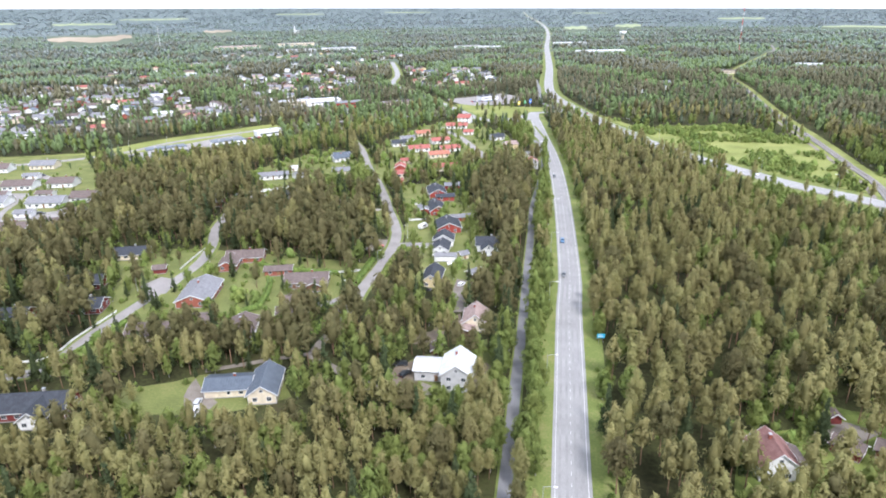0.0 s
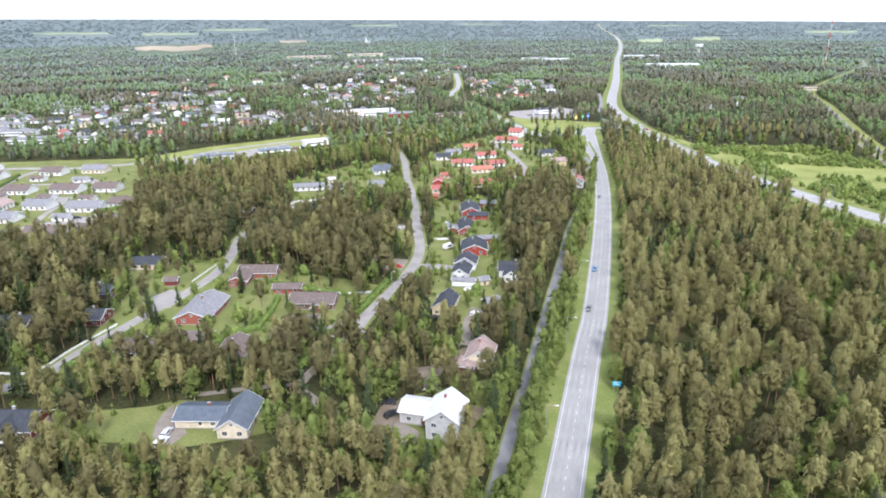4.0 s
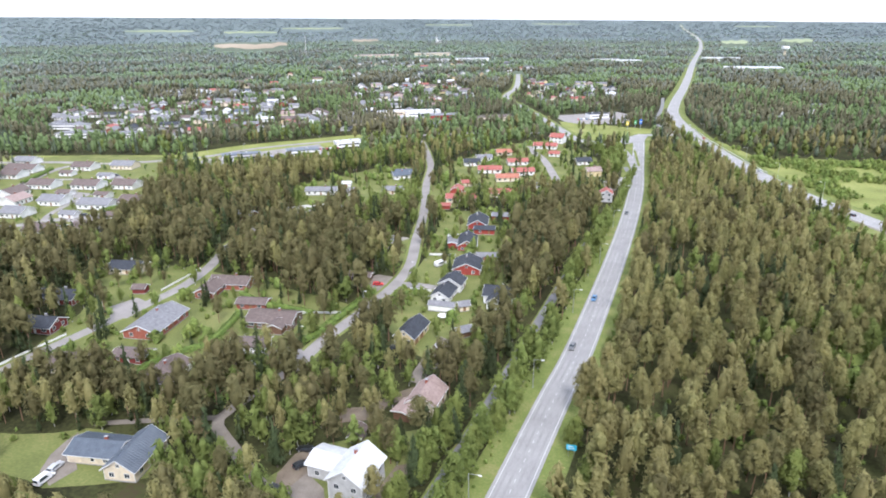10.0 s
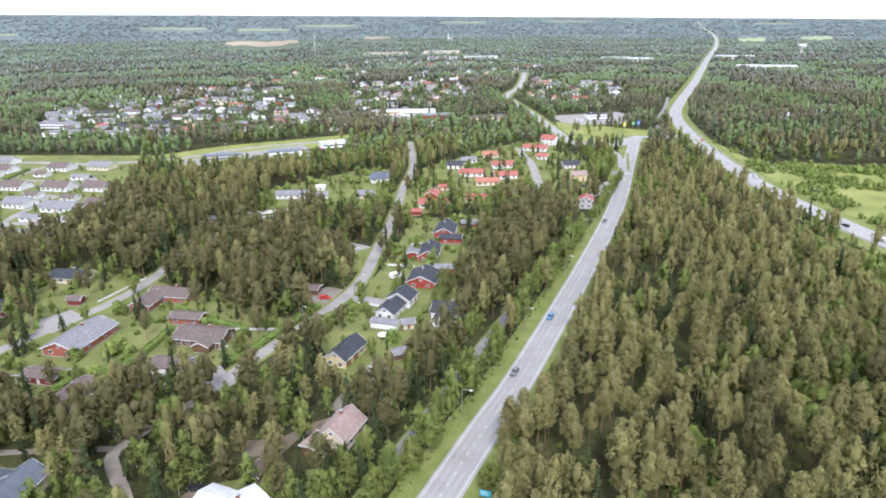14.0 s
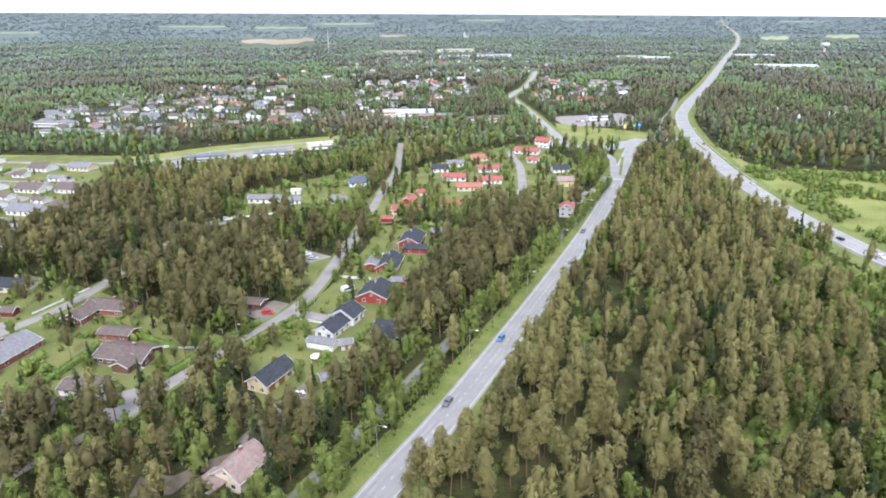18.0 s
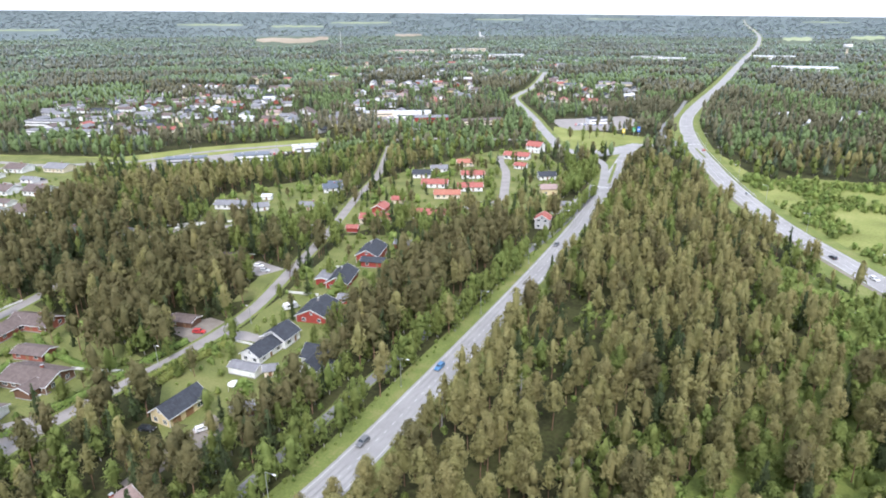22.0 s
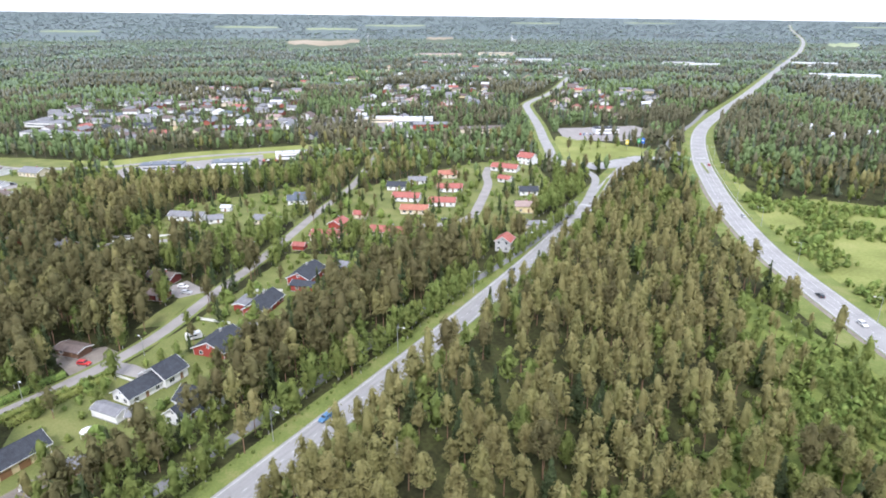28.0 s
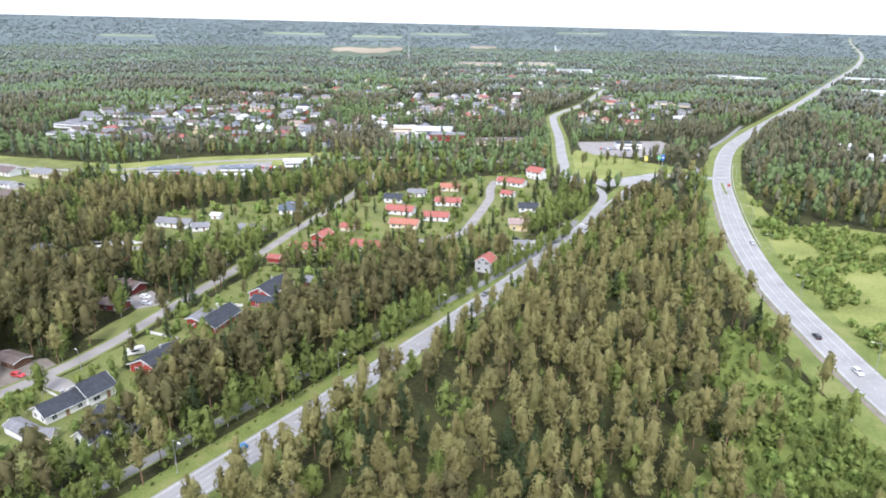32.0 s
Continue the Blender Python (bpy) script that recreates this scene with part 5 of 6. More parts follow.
def plant():
    out = {}

    def put(level, kind, x, y, s):
        if 17 < x < 23 and 176 < y < 195:
            return
        # from about 500 m trees take the first haze-tinted colours
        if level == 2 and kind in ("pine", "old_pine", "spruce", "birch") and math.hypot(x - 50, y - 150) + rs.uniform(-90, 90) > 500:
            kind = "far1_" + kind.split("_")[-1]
        out.setdefault((level, kind), []).append((x, y, s))

    # woods out to 430 m, then 950 m
    for level, step, near, far in ((1, 5.05, 0, 250), (3, 5.4, 250, 430), (2, 7.6, 430, 950)):
        px, py = scatter(-900, 700, -40, 1050, step)
        d = np.hypot(px - 50, py - 150)
        keep = (d >= near) & (d < far) & sector(px, py)
        px, py = px[keep], py[keep]
        keep = free(px, py)
        px, py = px[keep], py[keep]
        keep = ~in_any(px, py, MEADOWS + PAVED + [FRONT])
        px, py = px[keep], py[keep]
        yard, quarter = in_any(px, py, [p for i, p in enumerate(YARDS) if i not in (1, 7, 8)]), in_any(px, py, QUARTERS)
        scrub, birch, old = in_any(px, py, SCRUB), in_any(px, py, BIRCHES), in_any(px, py, OLD)
        glade = in_any(px, py, GLADE)
        mixed = in_any(px, py, MIXED)
        gap = noise2(px, py, 0.035, 3)
        mix = noise2(px, py, 0.012, 8)
        r = rs.uniform(0, 1, len(px))
        q = rs.uniform(0, 1, len(px))
        sz = rs.uniform(0.76, 1.17, len(px))
        for i in range(len(px)):
            x, y, s = px[i], py[i], sz[i]
            if yard[i] and not old[i]:
                if y > 240 and x < -230:
                    if r[i] < 0.26:
                        put(level, "bush" if q[i] < 0.72 else "birch", x, y, s * (0.9 if q[i] < 0.72 else 0.45))
                    continue
                if inside(px[i:i + 1], py[i:i + 1], YARDS[3])[0]:
                    continue
                dens = 0.33 if inside(px[i:i + 1], py[i:i + 1], YARDS[4])[0] else 0.31
                if r[i] < dens and q[i] < 0.34:
                    put(level, "bush", x, y, rs.uniform(1.3, 2.3))
                elif r[i] < dens:
                    put(level, "birch" if q[i] < 0.56 else ("old_pine" if q[i] < 0.78 else "spruce"), x, y, s * rs.uniform(0.45, 0.8) * (1.2 if q[i] > 0.78 else 1.0))
                elif r[i] < dens + 0.18:
                    put(level, "bush", x, y, s * rs.uniform(0.7, 1.4))
            elif quarter[i]:
                if r[i] < 0.46:
                    put(level, "birch" if q[i] < 0.66 else ("spruce" if q[i] < 0.78 else "old_pine"), x, y, s * rs.uniform(0.4, 0.85))
            elif scrub[i]:
                if r[i] < 0.42:
                    put(level, "birch" if q[i] < 0.72 else "pine", x, y, s * rs.uniform(0.42, 0.8))
                elif r[i] < 0.95:
                    put(level, "bush", x, y, s * rs.uniform(0.8, 1.5))
            else:
                east = 16 < x < np.interp(y, [262, 366, 450, 546, 605, 700], [250, 185, 124, 85, 64, 33]) and y < 690
                if r[i] > (0.55 if glade[i] else 0.72 if east else (1.25 if old[i] or mixed[i] else 0.97)) + gap[i] * 0.5:
                    continue
                if mixed[i]:
                    kd = "birch" if q[i] < 0.40 else ("old_pine" if q[i] < 0.70 else ("spruce" if q[i] < 0.8 else "pine"))
                    s *= 0.92
                elif birch[i]:
                    kd = "birch" if q[i] < 0.82 else "pine"
                elif old[i]:
                    kd = "old_pine" if q[i] < 0.60 else ("pine" if q[i] < 0.72 else ("spruce" if q[i] < 0.90 else "birch"))
                    s *= 1.08
                else:
                    if east:
                        pb, ps, po = 0.05 + max(0.0, mix[i]) * 0.4 + 0.62 * min(1.0, max(0.0, (y - 400) / 170)), 0.07, 0.05
                    elif x > 60:
                        pb, ps, po = 0.48 + mix[i] * 1.2, 0.14, 0.10
                    elif y > 360 and x < 0:
                        pb, ps, po = 0.46 + mix[i] * 1.2, 0.15, 0.12
                    elif y < 165:
                        pb, ps, po = 0.12 + max(0.0, mix[i]) * 0.4, 0.08, 0.10
                        s *= 0.92
                    else:
                        pb, ps, po = 0.14 + max(0.0, mix[i]) * 0.45, 0.20, 0.54
                    kd = "birch" if q[i] < pb else ("spruce" if q[i] < pb + ps else ("old_pine" if q[i] > 1 - po else "pine"))
                put(level, kd, x, y, s * (0.9 if kd == "birch" else 1.0))
                if y < 150 and x < -12 and r[i] < 0.6:
                    put(level, "pine" if q[i] > 0.3 else "birch", x + 2.5, y + 2.2, s * 0.8)
                if x < -60 and y < 430 and q[i] > 0.62:
                    put(level, "spruce" if r[i] < 0.7 else "birch", x + 2.6, y - 1.5, s * (0.35 + 0.4 * r[i]))
    # undergrowth in the nearer woods
    px, py = scatter(-200, 190, 90, 420, 6.5)
    ok = free(px, py) & sector(px, py) & ~in_any(px, py, MEADOWS + PAVED) & (rs.uniform(0, 1, len(px)) < np.where(px > 45, 0.85, 0.5))
    for x, y in zip(px[ok], py[ok]):
        put(1, "bush", x, y, rs.uniform(0.3, 0.85))
    # young birches and tall shrubs in the openings of the eastern wood
    px, py = scatter(60, 200, 140, 440, 4.2)
    ok = free(px, py) & sector(px, py) & ~in_any(px, py, MEADOWS + PAVED)
    ok[ok] &= (noise2(px[ok], py[ok], 0.028, 15) > 0.06) | in_any(px[ok], py[ok], GLADE)
    for x, y in zip(px[ok], py[ok]):
        if rs.uniform() < 0.3:
            put(1, "birch", x, y, rs.uniform(0.3, 0.6))
        else:
            put(1, "bush", x, y, rs.uniform(0.8, 1.5))
    # bushes on the meadow by the railway
    px, py = scatter(30, 330, 300, 720, 3.6)
    ok = in_any(px, py, MEADOWS[1:2] + MEADOWS[3:]) & free(px, py)
    ok[ok] &= noise2(px[ok], py[ok], 0.03, 5) > -0.04
    for x, y in zip(px[ok], py[ok]):
        put(1, "bush", x, y, rs.uniform(0.5, 1.5) * (1.0 if rs.uniform() < 0.85 else 1.7))
    # birches and shrubs between the main road and the cycle path, and west of the path
    for y in np.arange(112, 505, 4.6):
        if rs.uniform() < np.interp(y, [185, 195, 240, 248, 298, 310], [0.38, 0.95, 0.95, 0.06, 0.06, 0.9]):
            put(1, "birch", rs.uniform(-1.4, 1.2) - max(0, y - 380) * 0.012 + (2.5 if y > 400 else 0), y + rs.uniform(-2, 2), rs.uniform(0.55, 0.88))
    for y in np.arange(128, 335, 3.4):
        put(1, "birch" if rs.uniform() < 0.6 else "bush", rs.uniform(-13, -8.6), y + rs.uniform(-1.5, 1.5), rs.uniform(0.6, 0.95))
    # low shrubs and saplings along the edge of the eastern wood
    for y in np.arange(105, 520, 1.7):
        x = np.interp(y, MAIN[:, 1], MAIN[:, 0]) + rs.uniform(8.0, 11.5)
        put(1, "bush" if rs.uniform() < 0.8 else "birch", x, y + rs.uniform(-1, 1), rs.uniform(0.25, 0.8) if rs.uniform() < 0.8 else rs.uniform(0.3, 0.5))
    for y in np.arange(105, 420, 3.1):
        x = np.interp(y, MAIN[:, 1], MAIN[:, 0])
        put(1, "bush", x - rs.uniform(8.0, 10.5), y, rs.uniform(0.2, 0.5))
    # pines on the grass in front of the fuel station
    for x, y in [(-71, 696), (-61, 699), (-54, 694), (-48, 698), (-43, 704), (-38, 711), (-34, 713), (-28, 720), (-25, 725), (-22, 730), (-53, 672), (-65, 673)]:
        put(3, "old_pine" if rs.uniform() < 0.7 else "birch", x + rs.uniform(-2, 2), y, rs.uniform(0.6, 0.85))
    # garden shrubs along the street and round the lawns
    for y in np.arange(236, 276, 1.5):
        put(1, "bush", -64.2 + rs.uniform(-0.8, 2.4), y, rs.uniform(0.45, 0.95))
    for x, y in ((-58, 250), (-55, 256), (-57, 262), (-52, 266), (-50, 247), (-48, 262), (-50, 284), (-52, 291), (-54, 318), (-50, 322), (-62, 318), (-64, 333), (-65, 338), (-63, 353), (-66, 357), (-45, 340), (-44, 346), (-42, 334), (-38, 325), (-34, 300), (-33, 307), (-35, 318), (-60, 290)):
        put(1, "birch" if rs.uniform() < 0.45 else "bush", x, y, rs.uniform(0.45, 0.62) if rs.uniform() < 0.5 else rs.uniform(0.8, 1.2) * 0.7)
    # single trees between the bungalows
    for kd, x, y, s in (("spruce", -127, 231, 0.78), ("old_pine", -112.5, 222, 0.75), ("spruce", -150, 205, 0.9), ("old_pine", -157, 212, 0.95), ("birch", -146, 247, 1.0), ("birch", -121, 241, 0.45), ("old_pine", -113, 246, 0.9), ("old_pine", -100, 247, 0.9), ("old_pine", -97, 251, 1.0), ("old_pine", -92, 246, 0.95), ("old_pine", -86, 249, 1.0), ("old_pine", -82, 244, 0.9), ("birch", -108, 192, 0.6), ("spruce", -141, 196, 0.8), ("birch", -79, 196, 0.7), ("birch", -82, 188, 0.75), ("old_pine", -112, 187, 0.7)):
        put(1, kd, x, y, s)
    # belt of tall pines behind the blue-roofed house
    px, py = scatter(-142, -76, 152, 186, 3.7)
    ok = inside(px, py, [(-140, 157), (-130, 172), (-90, 181), (-79, 173), (-104, 162)]) & free(px, py)
    for x, y in zip(px[ok], py[ok]):
        put(1, rs.choice(("old_pine", "birch", "spruce"), p=(0.5, 0.38, 0.12)), x, y, rs.uniform(0.52, 0.72))
    # woods on the side that the flight leaves behind
    px, py = scatter(-480, 560, -420, 420, 9.5)
    ok = ~sector(px, py) & free(px, py) & (np.hypot(px - 60, py - 100) < 520)
    for x, y in zip(px[ok], py[ok]):
        put(2, "pine" if rs.uniform() < 0.7 else "birch", x, y, rs.uniform(0.85, 1.15))
    return out


KEEP_OFF.append((np.array([(-62.5, 204), (-63, 240), (-63, 296)]), 4.0))
patch("clearing", YARDS[8], M_UNDER, "rough grass and undergrowth round the huts", "clearing", z=0.026)
patch("clearing", GLADE[0], M_UNDER, "green undergrowth of shrubs and grass between young pines", "clearing", z=0.024)
patch("clearing", SCRUB[0], M_UNDER, "grassy clearing with shrubs in the wood", "clearing", z=0.02)
PLANTED = plant()
WORDS = {"pine": "olive-green Scots pine with a bare reddish trunk", "old_pine": "brownish-green old Scots pine with a tall bare trunk", "spruce": "dark green pointed spruce", "birch": "light green birch with a pale trunk", "bush": "low leafy green bush"}
LIMIT = {"pine": 265, "old_pine": 35, "spruce": 60, "birch": 190, "bush": 80}
NEAREST = (((-18, 122), (62, 300)), ((40, 150), (122, 318)))


def to_line(p, a, b):
    (ax, ay), (bx, by) = a, b
    t = np.clip(((p[:, 0] - ax) * (bx - ax) + (p[:, 1] - ay) * (by - ay)) / ((bx - ax) ** 2 + (by - ay) ** 2), 0, 1)
    return np.hypot(p[:, 0] - ax - t * (bx - ax), p[:, 1] - ay - t * (by - ay))


for (level, kind), items in sorted(PLANTED.items()):
    arr = np.array(items)
    base = kind.split("_")[1] if kind.startswith("far") else kind
    plural = {"pine": "pines", "old_pine": "old pines", "spruce": "spruces", "birch": "birches", "bush": "bushes"}[base]
    if level == 1:
        dist = np.minimum(to_line(arr, *NEAREST[0]), to_line(arr, *NEAREST[1]))
        order = np.argsort(dist)
        close, rest = order[:LIMIT[kind]], order[LIMIT[kind]:]
        for j in close:
            tree(kind, arr[j, 0], arr[j, 1], arr[j, 2], random.uniform(0, 360), random.randrange(5), WORDS[kind], plural + " along the road")
        arr = arr[rest]
    n, size = {3: {"pine": (96, 0.62), "old_pine": (100, 0.74), "spruce": (84, 0.68), "birch": (92, 0.74), "bush": (16, 0.55)}, 1: {"pine": (250, 0.44), "old_pine": (280, 0.52), "spruce": (200, 0.50), "birch": (230, 0.54), "bush": (24, 0.46)}, 2: {"pine": (20, 1.0), "old_pine": (20, 1.15), "spruce": (18, 1.0), "birch": (20, 1.1), "bush": (6, 0.7)}}[level][base]
    nm = {"pine": "pine_wood", "old_pine": "old_pine_wood", "spruce": "spruce_wood", "birch": "birch_wood", "bush": "bushes"}[base]
    forest(nm, kind, arr[:, 0], arr[:, 1], arr[:, 2], n, size, f"wood of many {WORDS[base]}" if kind != "bush" else "many low leafy green bushes", "bushes" if kind == "bush" else "woods", 20 + level, variants=8, pole=level != 1, grade=(2 if kind != "bush" else 1) if level == 1 else (2 if level == 3 and kind != "bush" else 1))

# ---------------------------------------------------------------- far woods
FIELDS = []


def field(a0, a1, f0, f1, mat, label):
    """A field with uneven sides between two bearings (degrees left of north) and two distances, as seen from the town's edge."""
    rng = random.Random(int(f0))
    n = 9
    FIELDS.append((a0, a1, f0 / 1.12, f1))
    bm = bmesh.new()
    rows = []
    for i in range(n + 1):
        a = a0 + (a1 - a0) * i / n
        e = min(1.0, 3.0 * min(i, n - i) / n + 0.55)
        mid = (f0 + f1) / 2 + rng.uniform(-0.12, 0.12) * (f1 - f0)
        row = []
        for f in (mid - (f1 - f0) / 2 * e * rng.uniform(0.4, 0.75), mid + (f1 - f0) / 2 * e * rng.uniform(0.4, 0.75)):
            w = land(CX - f * math.sin(radians(a)), CY + f * math.cos(radians(a)))
            row.append(bm.verts.new((w[0], w[1], w[2] + 0.6)))
        rows.append(row)
    for r, q in zip(rows, rows[1:]):
        bm.faces.new((r[0], r[1], q[1], q[0]))
    bm.normal_update()
    for f in bm.faces:
        if f.normal.z < 0:
            f.normal_flip()
    tagged(mesh_object("field", bm, mat), label, "field", kind="structure")


M_PALEFIELD = material("pale_crop_field", [(0.21, 0.25, 0.15), (0.27, 0.31, 0.18), (0.33, 0.36, 0.23)], scale=0.003, rough=0.95, spec=0.1)
M_TAN = material("ploughed_field", [(0.24, 0.20, 0.15), (0.31, 0.26, 0.19), (0.38, 0.32, 0.25)], scale=0.004, rough=0.95, spec=0.1)


def far_woods():
    rng = np.random.RandomState(5)
    n = 43000
    bear = rng.uniform(-36, 78, n)
    inv = rng.uniform(1 / 16500, 1 / 930, n)
    f = 1 / inv
    ok = np.ones(n, bool)
    for a0, a1, f0, f1 in FIELDS:
        ok &= ~((bear > a0) & (bear < a1) & (f > f0) & (f < f1))
    bear, f = bear[ok], f[ok]
    px, py = CX - f * np.sin(np.radians(bear)), CY + f * np.cos(np.radians(bear))
    ok = np.ones(len(px), bool)
    for line, r in (KEEP_OFF[1], KEEP_OFF[4]):
        ok &= ~near_line(px, py, line, np.maximum(r, 10))
    ok &= ~near_line(px, py, RAIL, 9)
    for bx, by, br in BLOCKS:
        if by > 850:
            ok &= (px - bx) ** 2 + (py - by) ** 2 > br ** 2
            ok &= ~((np.abs(np.arctan2(px - CX, py - CY) - math.atan2(bx - CX, by - CY)) < br / max(by, 1)) & (np.hypot(px - CX, py - CY) < math.hypot(bx - CX, by - CY)) & (np.hypot(px - CX, py - CY) > math.hypot(bx - CX, by - CY) * 0.965))
    q = in_any(px, py, QUARTERS) & (rng.uniform(0, 1, len(px)) > 0.55)
    ok &= ~q
    px, py, f = px[ok], py[ok], f[ok]
    kind = np.array([noise.noise((math.atan2(x - CX, y - CY) * 7, math.log(math.hypot(x - CX, y - CY)) * 9, 2.0)) for x, y in zip(px, py)]) * 1.6 + rng.normal(0, 0.07, len(px))
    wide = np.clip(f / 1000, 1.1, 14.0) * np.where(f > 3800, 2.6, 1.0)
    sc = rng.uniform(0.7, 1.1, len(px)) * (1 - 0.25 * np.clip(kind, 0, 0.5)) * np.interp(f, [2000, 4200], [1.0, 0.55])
    # each tier further out takes a stronger painted haze tint
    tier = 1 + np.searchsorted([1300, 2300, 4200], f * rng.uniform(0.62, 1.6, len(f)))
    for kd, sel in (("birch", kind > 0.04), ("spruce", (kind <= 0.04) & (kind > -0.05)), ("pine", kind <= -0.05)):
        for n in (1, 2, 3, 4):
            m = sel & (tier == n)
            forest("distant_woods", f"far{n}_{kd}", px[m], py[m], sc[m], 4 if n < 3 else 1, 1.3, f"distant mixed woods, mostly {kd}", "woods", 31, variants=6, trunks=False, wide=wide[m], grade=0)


for fa0, fa1, ff0, ff1, fm, fl in (
    (-6.5, -4.4, 3060, 3800, M_PALEFIELD, "light green field between the woods"),
    (-2.0, -0.1, 2780, 3480, M_PALEFIELD, "light green field beside the highway"),
    (-16, -12.5, 4600, 5600, M_PALEFIELD, "light green field between the woods"),
    (-27, -20, 3100, 3500, M_PALEFIELD, "light green field between the woods"),
    (-33, -29, 2500, 2800, M_PALEFIELD, "light green field between the woods"),
    (36.0, 41.8, 2560, 3260, M_TAN, "pale brown field beyond the town"),
    (28.2, 30.5, 3080, 3520, M_TAN, "pale brown field beyond the town"),
    (36.5, 40.8, 4560, 5300, M_PALEFIELD, "pale green field beyond the town"),
    (31, 36, 5600, 6500, M_PALEFIELD, "light green field near the skyline"),
    (43, 48, 5000, 5700, M_PALEFIELD, "pale green field near the skyline"),
    (11, 15, 8600, 9800, M_PALEFIELD, "pale field near the skyline"),
    (20, 24, 7500, 8600, M_PALEFIELD, "pale field near the skyline"),
    (56, 60, 4200, 4700, M_PALEFIELD, "pale green field near the skyline"),
    (-4, -1, 7600, 8600, M_PALEFIELD, "pale field near the skyline"),
):
    field(fa0, fa1, ff0, ff1, fm, fl)
far_woods()


def island(points, width, label):
    line = curve(points, 4)
    ob = mesh_object("traffic_island", strip_bm(line, -width / 2, width / 2, 0.24, 0.16), M_VERGE)
    tagged(ob, label, "traffic island", kind="structure")
    for s in (-1, 1):
        part("kerb", strip_bm(line, s * width / 2 - 0.12, s * width / 2 + 0.12, 0.27, 0.2), M_PLINTH, ob)


island([(1.0, 541), (-2.4, 562), (-6.5, 588), (-9, 602)], 2.2, "long grassy traffic island with a stone kerb")
island([(47, 650), (41, 668), (36, 684)], 1.8, "grassy traffic island on the highway")


def stripes(x, y, yaw, n, w, label="white crossing stripes"):
    ob = tagged(new("crossing", bpy.data.meshes.new("crossing")), label, "road marking", kind="structure")
    ob.matrix_basis = pose(x, y, 0.145, 0, 0, yaw)
    me = None
    for i in range(n):
        if me is None:
            o = part("stripe", box(-0.25, 0.25, -w / 2, w / 2, 0, 0.012), M_MARK, ob)
            me = o.data
        else:
            o = new("stripe", me)
            o.parent = ob
        o.matrix_basis = pose((i - n / 2) * 1.0, 0, 0)


stripes(1.5, 530, 8, 9, 2.8)
stripes(33, 702, 30, 9, 2.8)


def leaf_strip(name, points, width, height, n_per_m, size, mat, label, category, seed=1, step=2.0):
    """A clipped hedge: leafy strip of some width and height along the points."""
    line = curve(points, step)
    rng = np.random.RandomState(seed)
    seg = np.hypot(*np.diff(line, axis=0).T)
    s = np.concatenate([[0], np.cumsum(seg)])
    n = int(s[-1] * n_per_m)
    d = rng.uniform(0, s[-1], n)
    x, y = np.interp(d, s, line[:, 0]), np.interp(d, s, line[:, 1])
    tx, ty = np.interp(d + 0.3, s, line[:, 0]) - np.interp(d - 0.3, s, line[:, 0]), np.interp(d + 0.3, s, line[:, 1]) - np.interp(d - 0.3, s, line[:, 1])
    ln = np.maximum(np.hypot(tx, ty), 1e-3)
    nx, ny = -ty / ln, tx / ln
    a = rng.uniform(0, math.pi, n)
    rr = rng.uniform(0.82, 1.06, n)
    ex, ez = np.sign(np.cos(a)) * np.abs(np.cos(a)) ** 0.5, np.sin(a) ** 0.5
    px = x + nx * ex * rr * width / 2
    py = y + ny * ex * rr * width / 2
    pz = ez * rr * height
    nrm = np.stack([nx * ex, ny * ex, ez + 0.3], 1) + rng.normal(0, 0.35, (n, 3))
    nrm /= np.linalg.norm(nrm, axis=1)[:, None]
    u = np.cross(nrm, rng.normal(0, 1, (n, 3)))
    u /= np.maximum(np.linalg.norm(u, axis=1), 1e-3)[:, None]
    v = np.cross(nrm, u)
    p = np.stack([px, py, pz], 1)
    sz = size * rng.uniform(0.6, 1.4, (n, 1))
    q = np.stack([p - u * sz, p - v * sz * 0.7, p + u * sz, p + v * sz * 0.7], 1)
    f = (LEAF_F[None] + 4 * np.arange(n)[:, None, None]).reshape(-1, 3)
    me = mesh_arrays(name, q.reshape(-1, 3), f, [mat])
    tagged(new(name, me), label, category)


HEDGE = "dense clipped green hedge"
leaf_strip("hedge", [(-75.5, 218), (-73.6, 227), (-73.4, 240), (-73.2, 254), (-72.4, 266)], 2.5, 2.2, 78, 0.3, M_HEDGE, HEDGE + " along the street", "hedge")
leaf_strip("hedge", [(-104, 205), (-106, 217), (-110, 230)], 2.3, 2.1, 78, 0.3, M_HEDGE, HEDGE + " between two lawns", "hedge", 2)
leaf_strip("hedge", [(-110, 178), (-112, 189), (-108, 200), (-103, 205)], 2.3, 2.1, 78, 0.3, M_HEDGE, HEDGE + " between two lawns", "hedge", 3)
leaf_strip("hedge", [(-89, 203.5), (-79, 205.2), (-73.5, 210.5)], 2.1, 1.8, 78, 0.3, M_HEDGE, HEDGE + " round the turning place", "hedge", 4)
leaf_strip("hedge", [(-77, 179), (-75.4, 190), (-74.6, 199)], 2.6, 2.7, 78, 0.3, M_HEDGE, HEDGE + " along the lane", "hedge", 5)
leaf_strip("hedge", [(-122, 246), (-112, 242.5), (-100, 241), (-84, 240)], 2.0, 1.6, 66, 0.32, M_HEDGE, HEDGE + " behind the bungalow", "hedge", 9)
leaf_strip("hedge", [(-340, 372), (-330, 371), (-322, 373)], 2.3, 2.2, 45, 0.45, M_HEDGE, HEDGE + " between the pale houses", "hedge", 10)
leaf_strip("hedge", [(-388, 348), (-398, 367), (-410, 388)], 2.6, 2.3, 45, 0.45, M_HEDGE, HEDGE + " along the estate street", "hedge", 11)
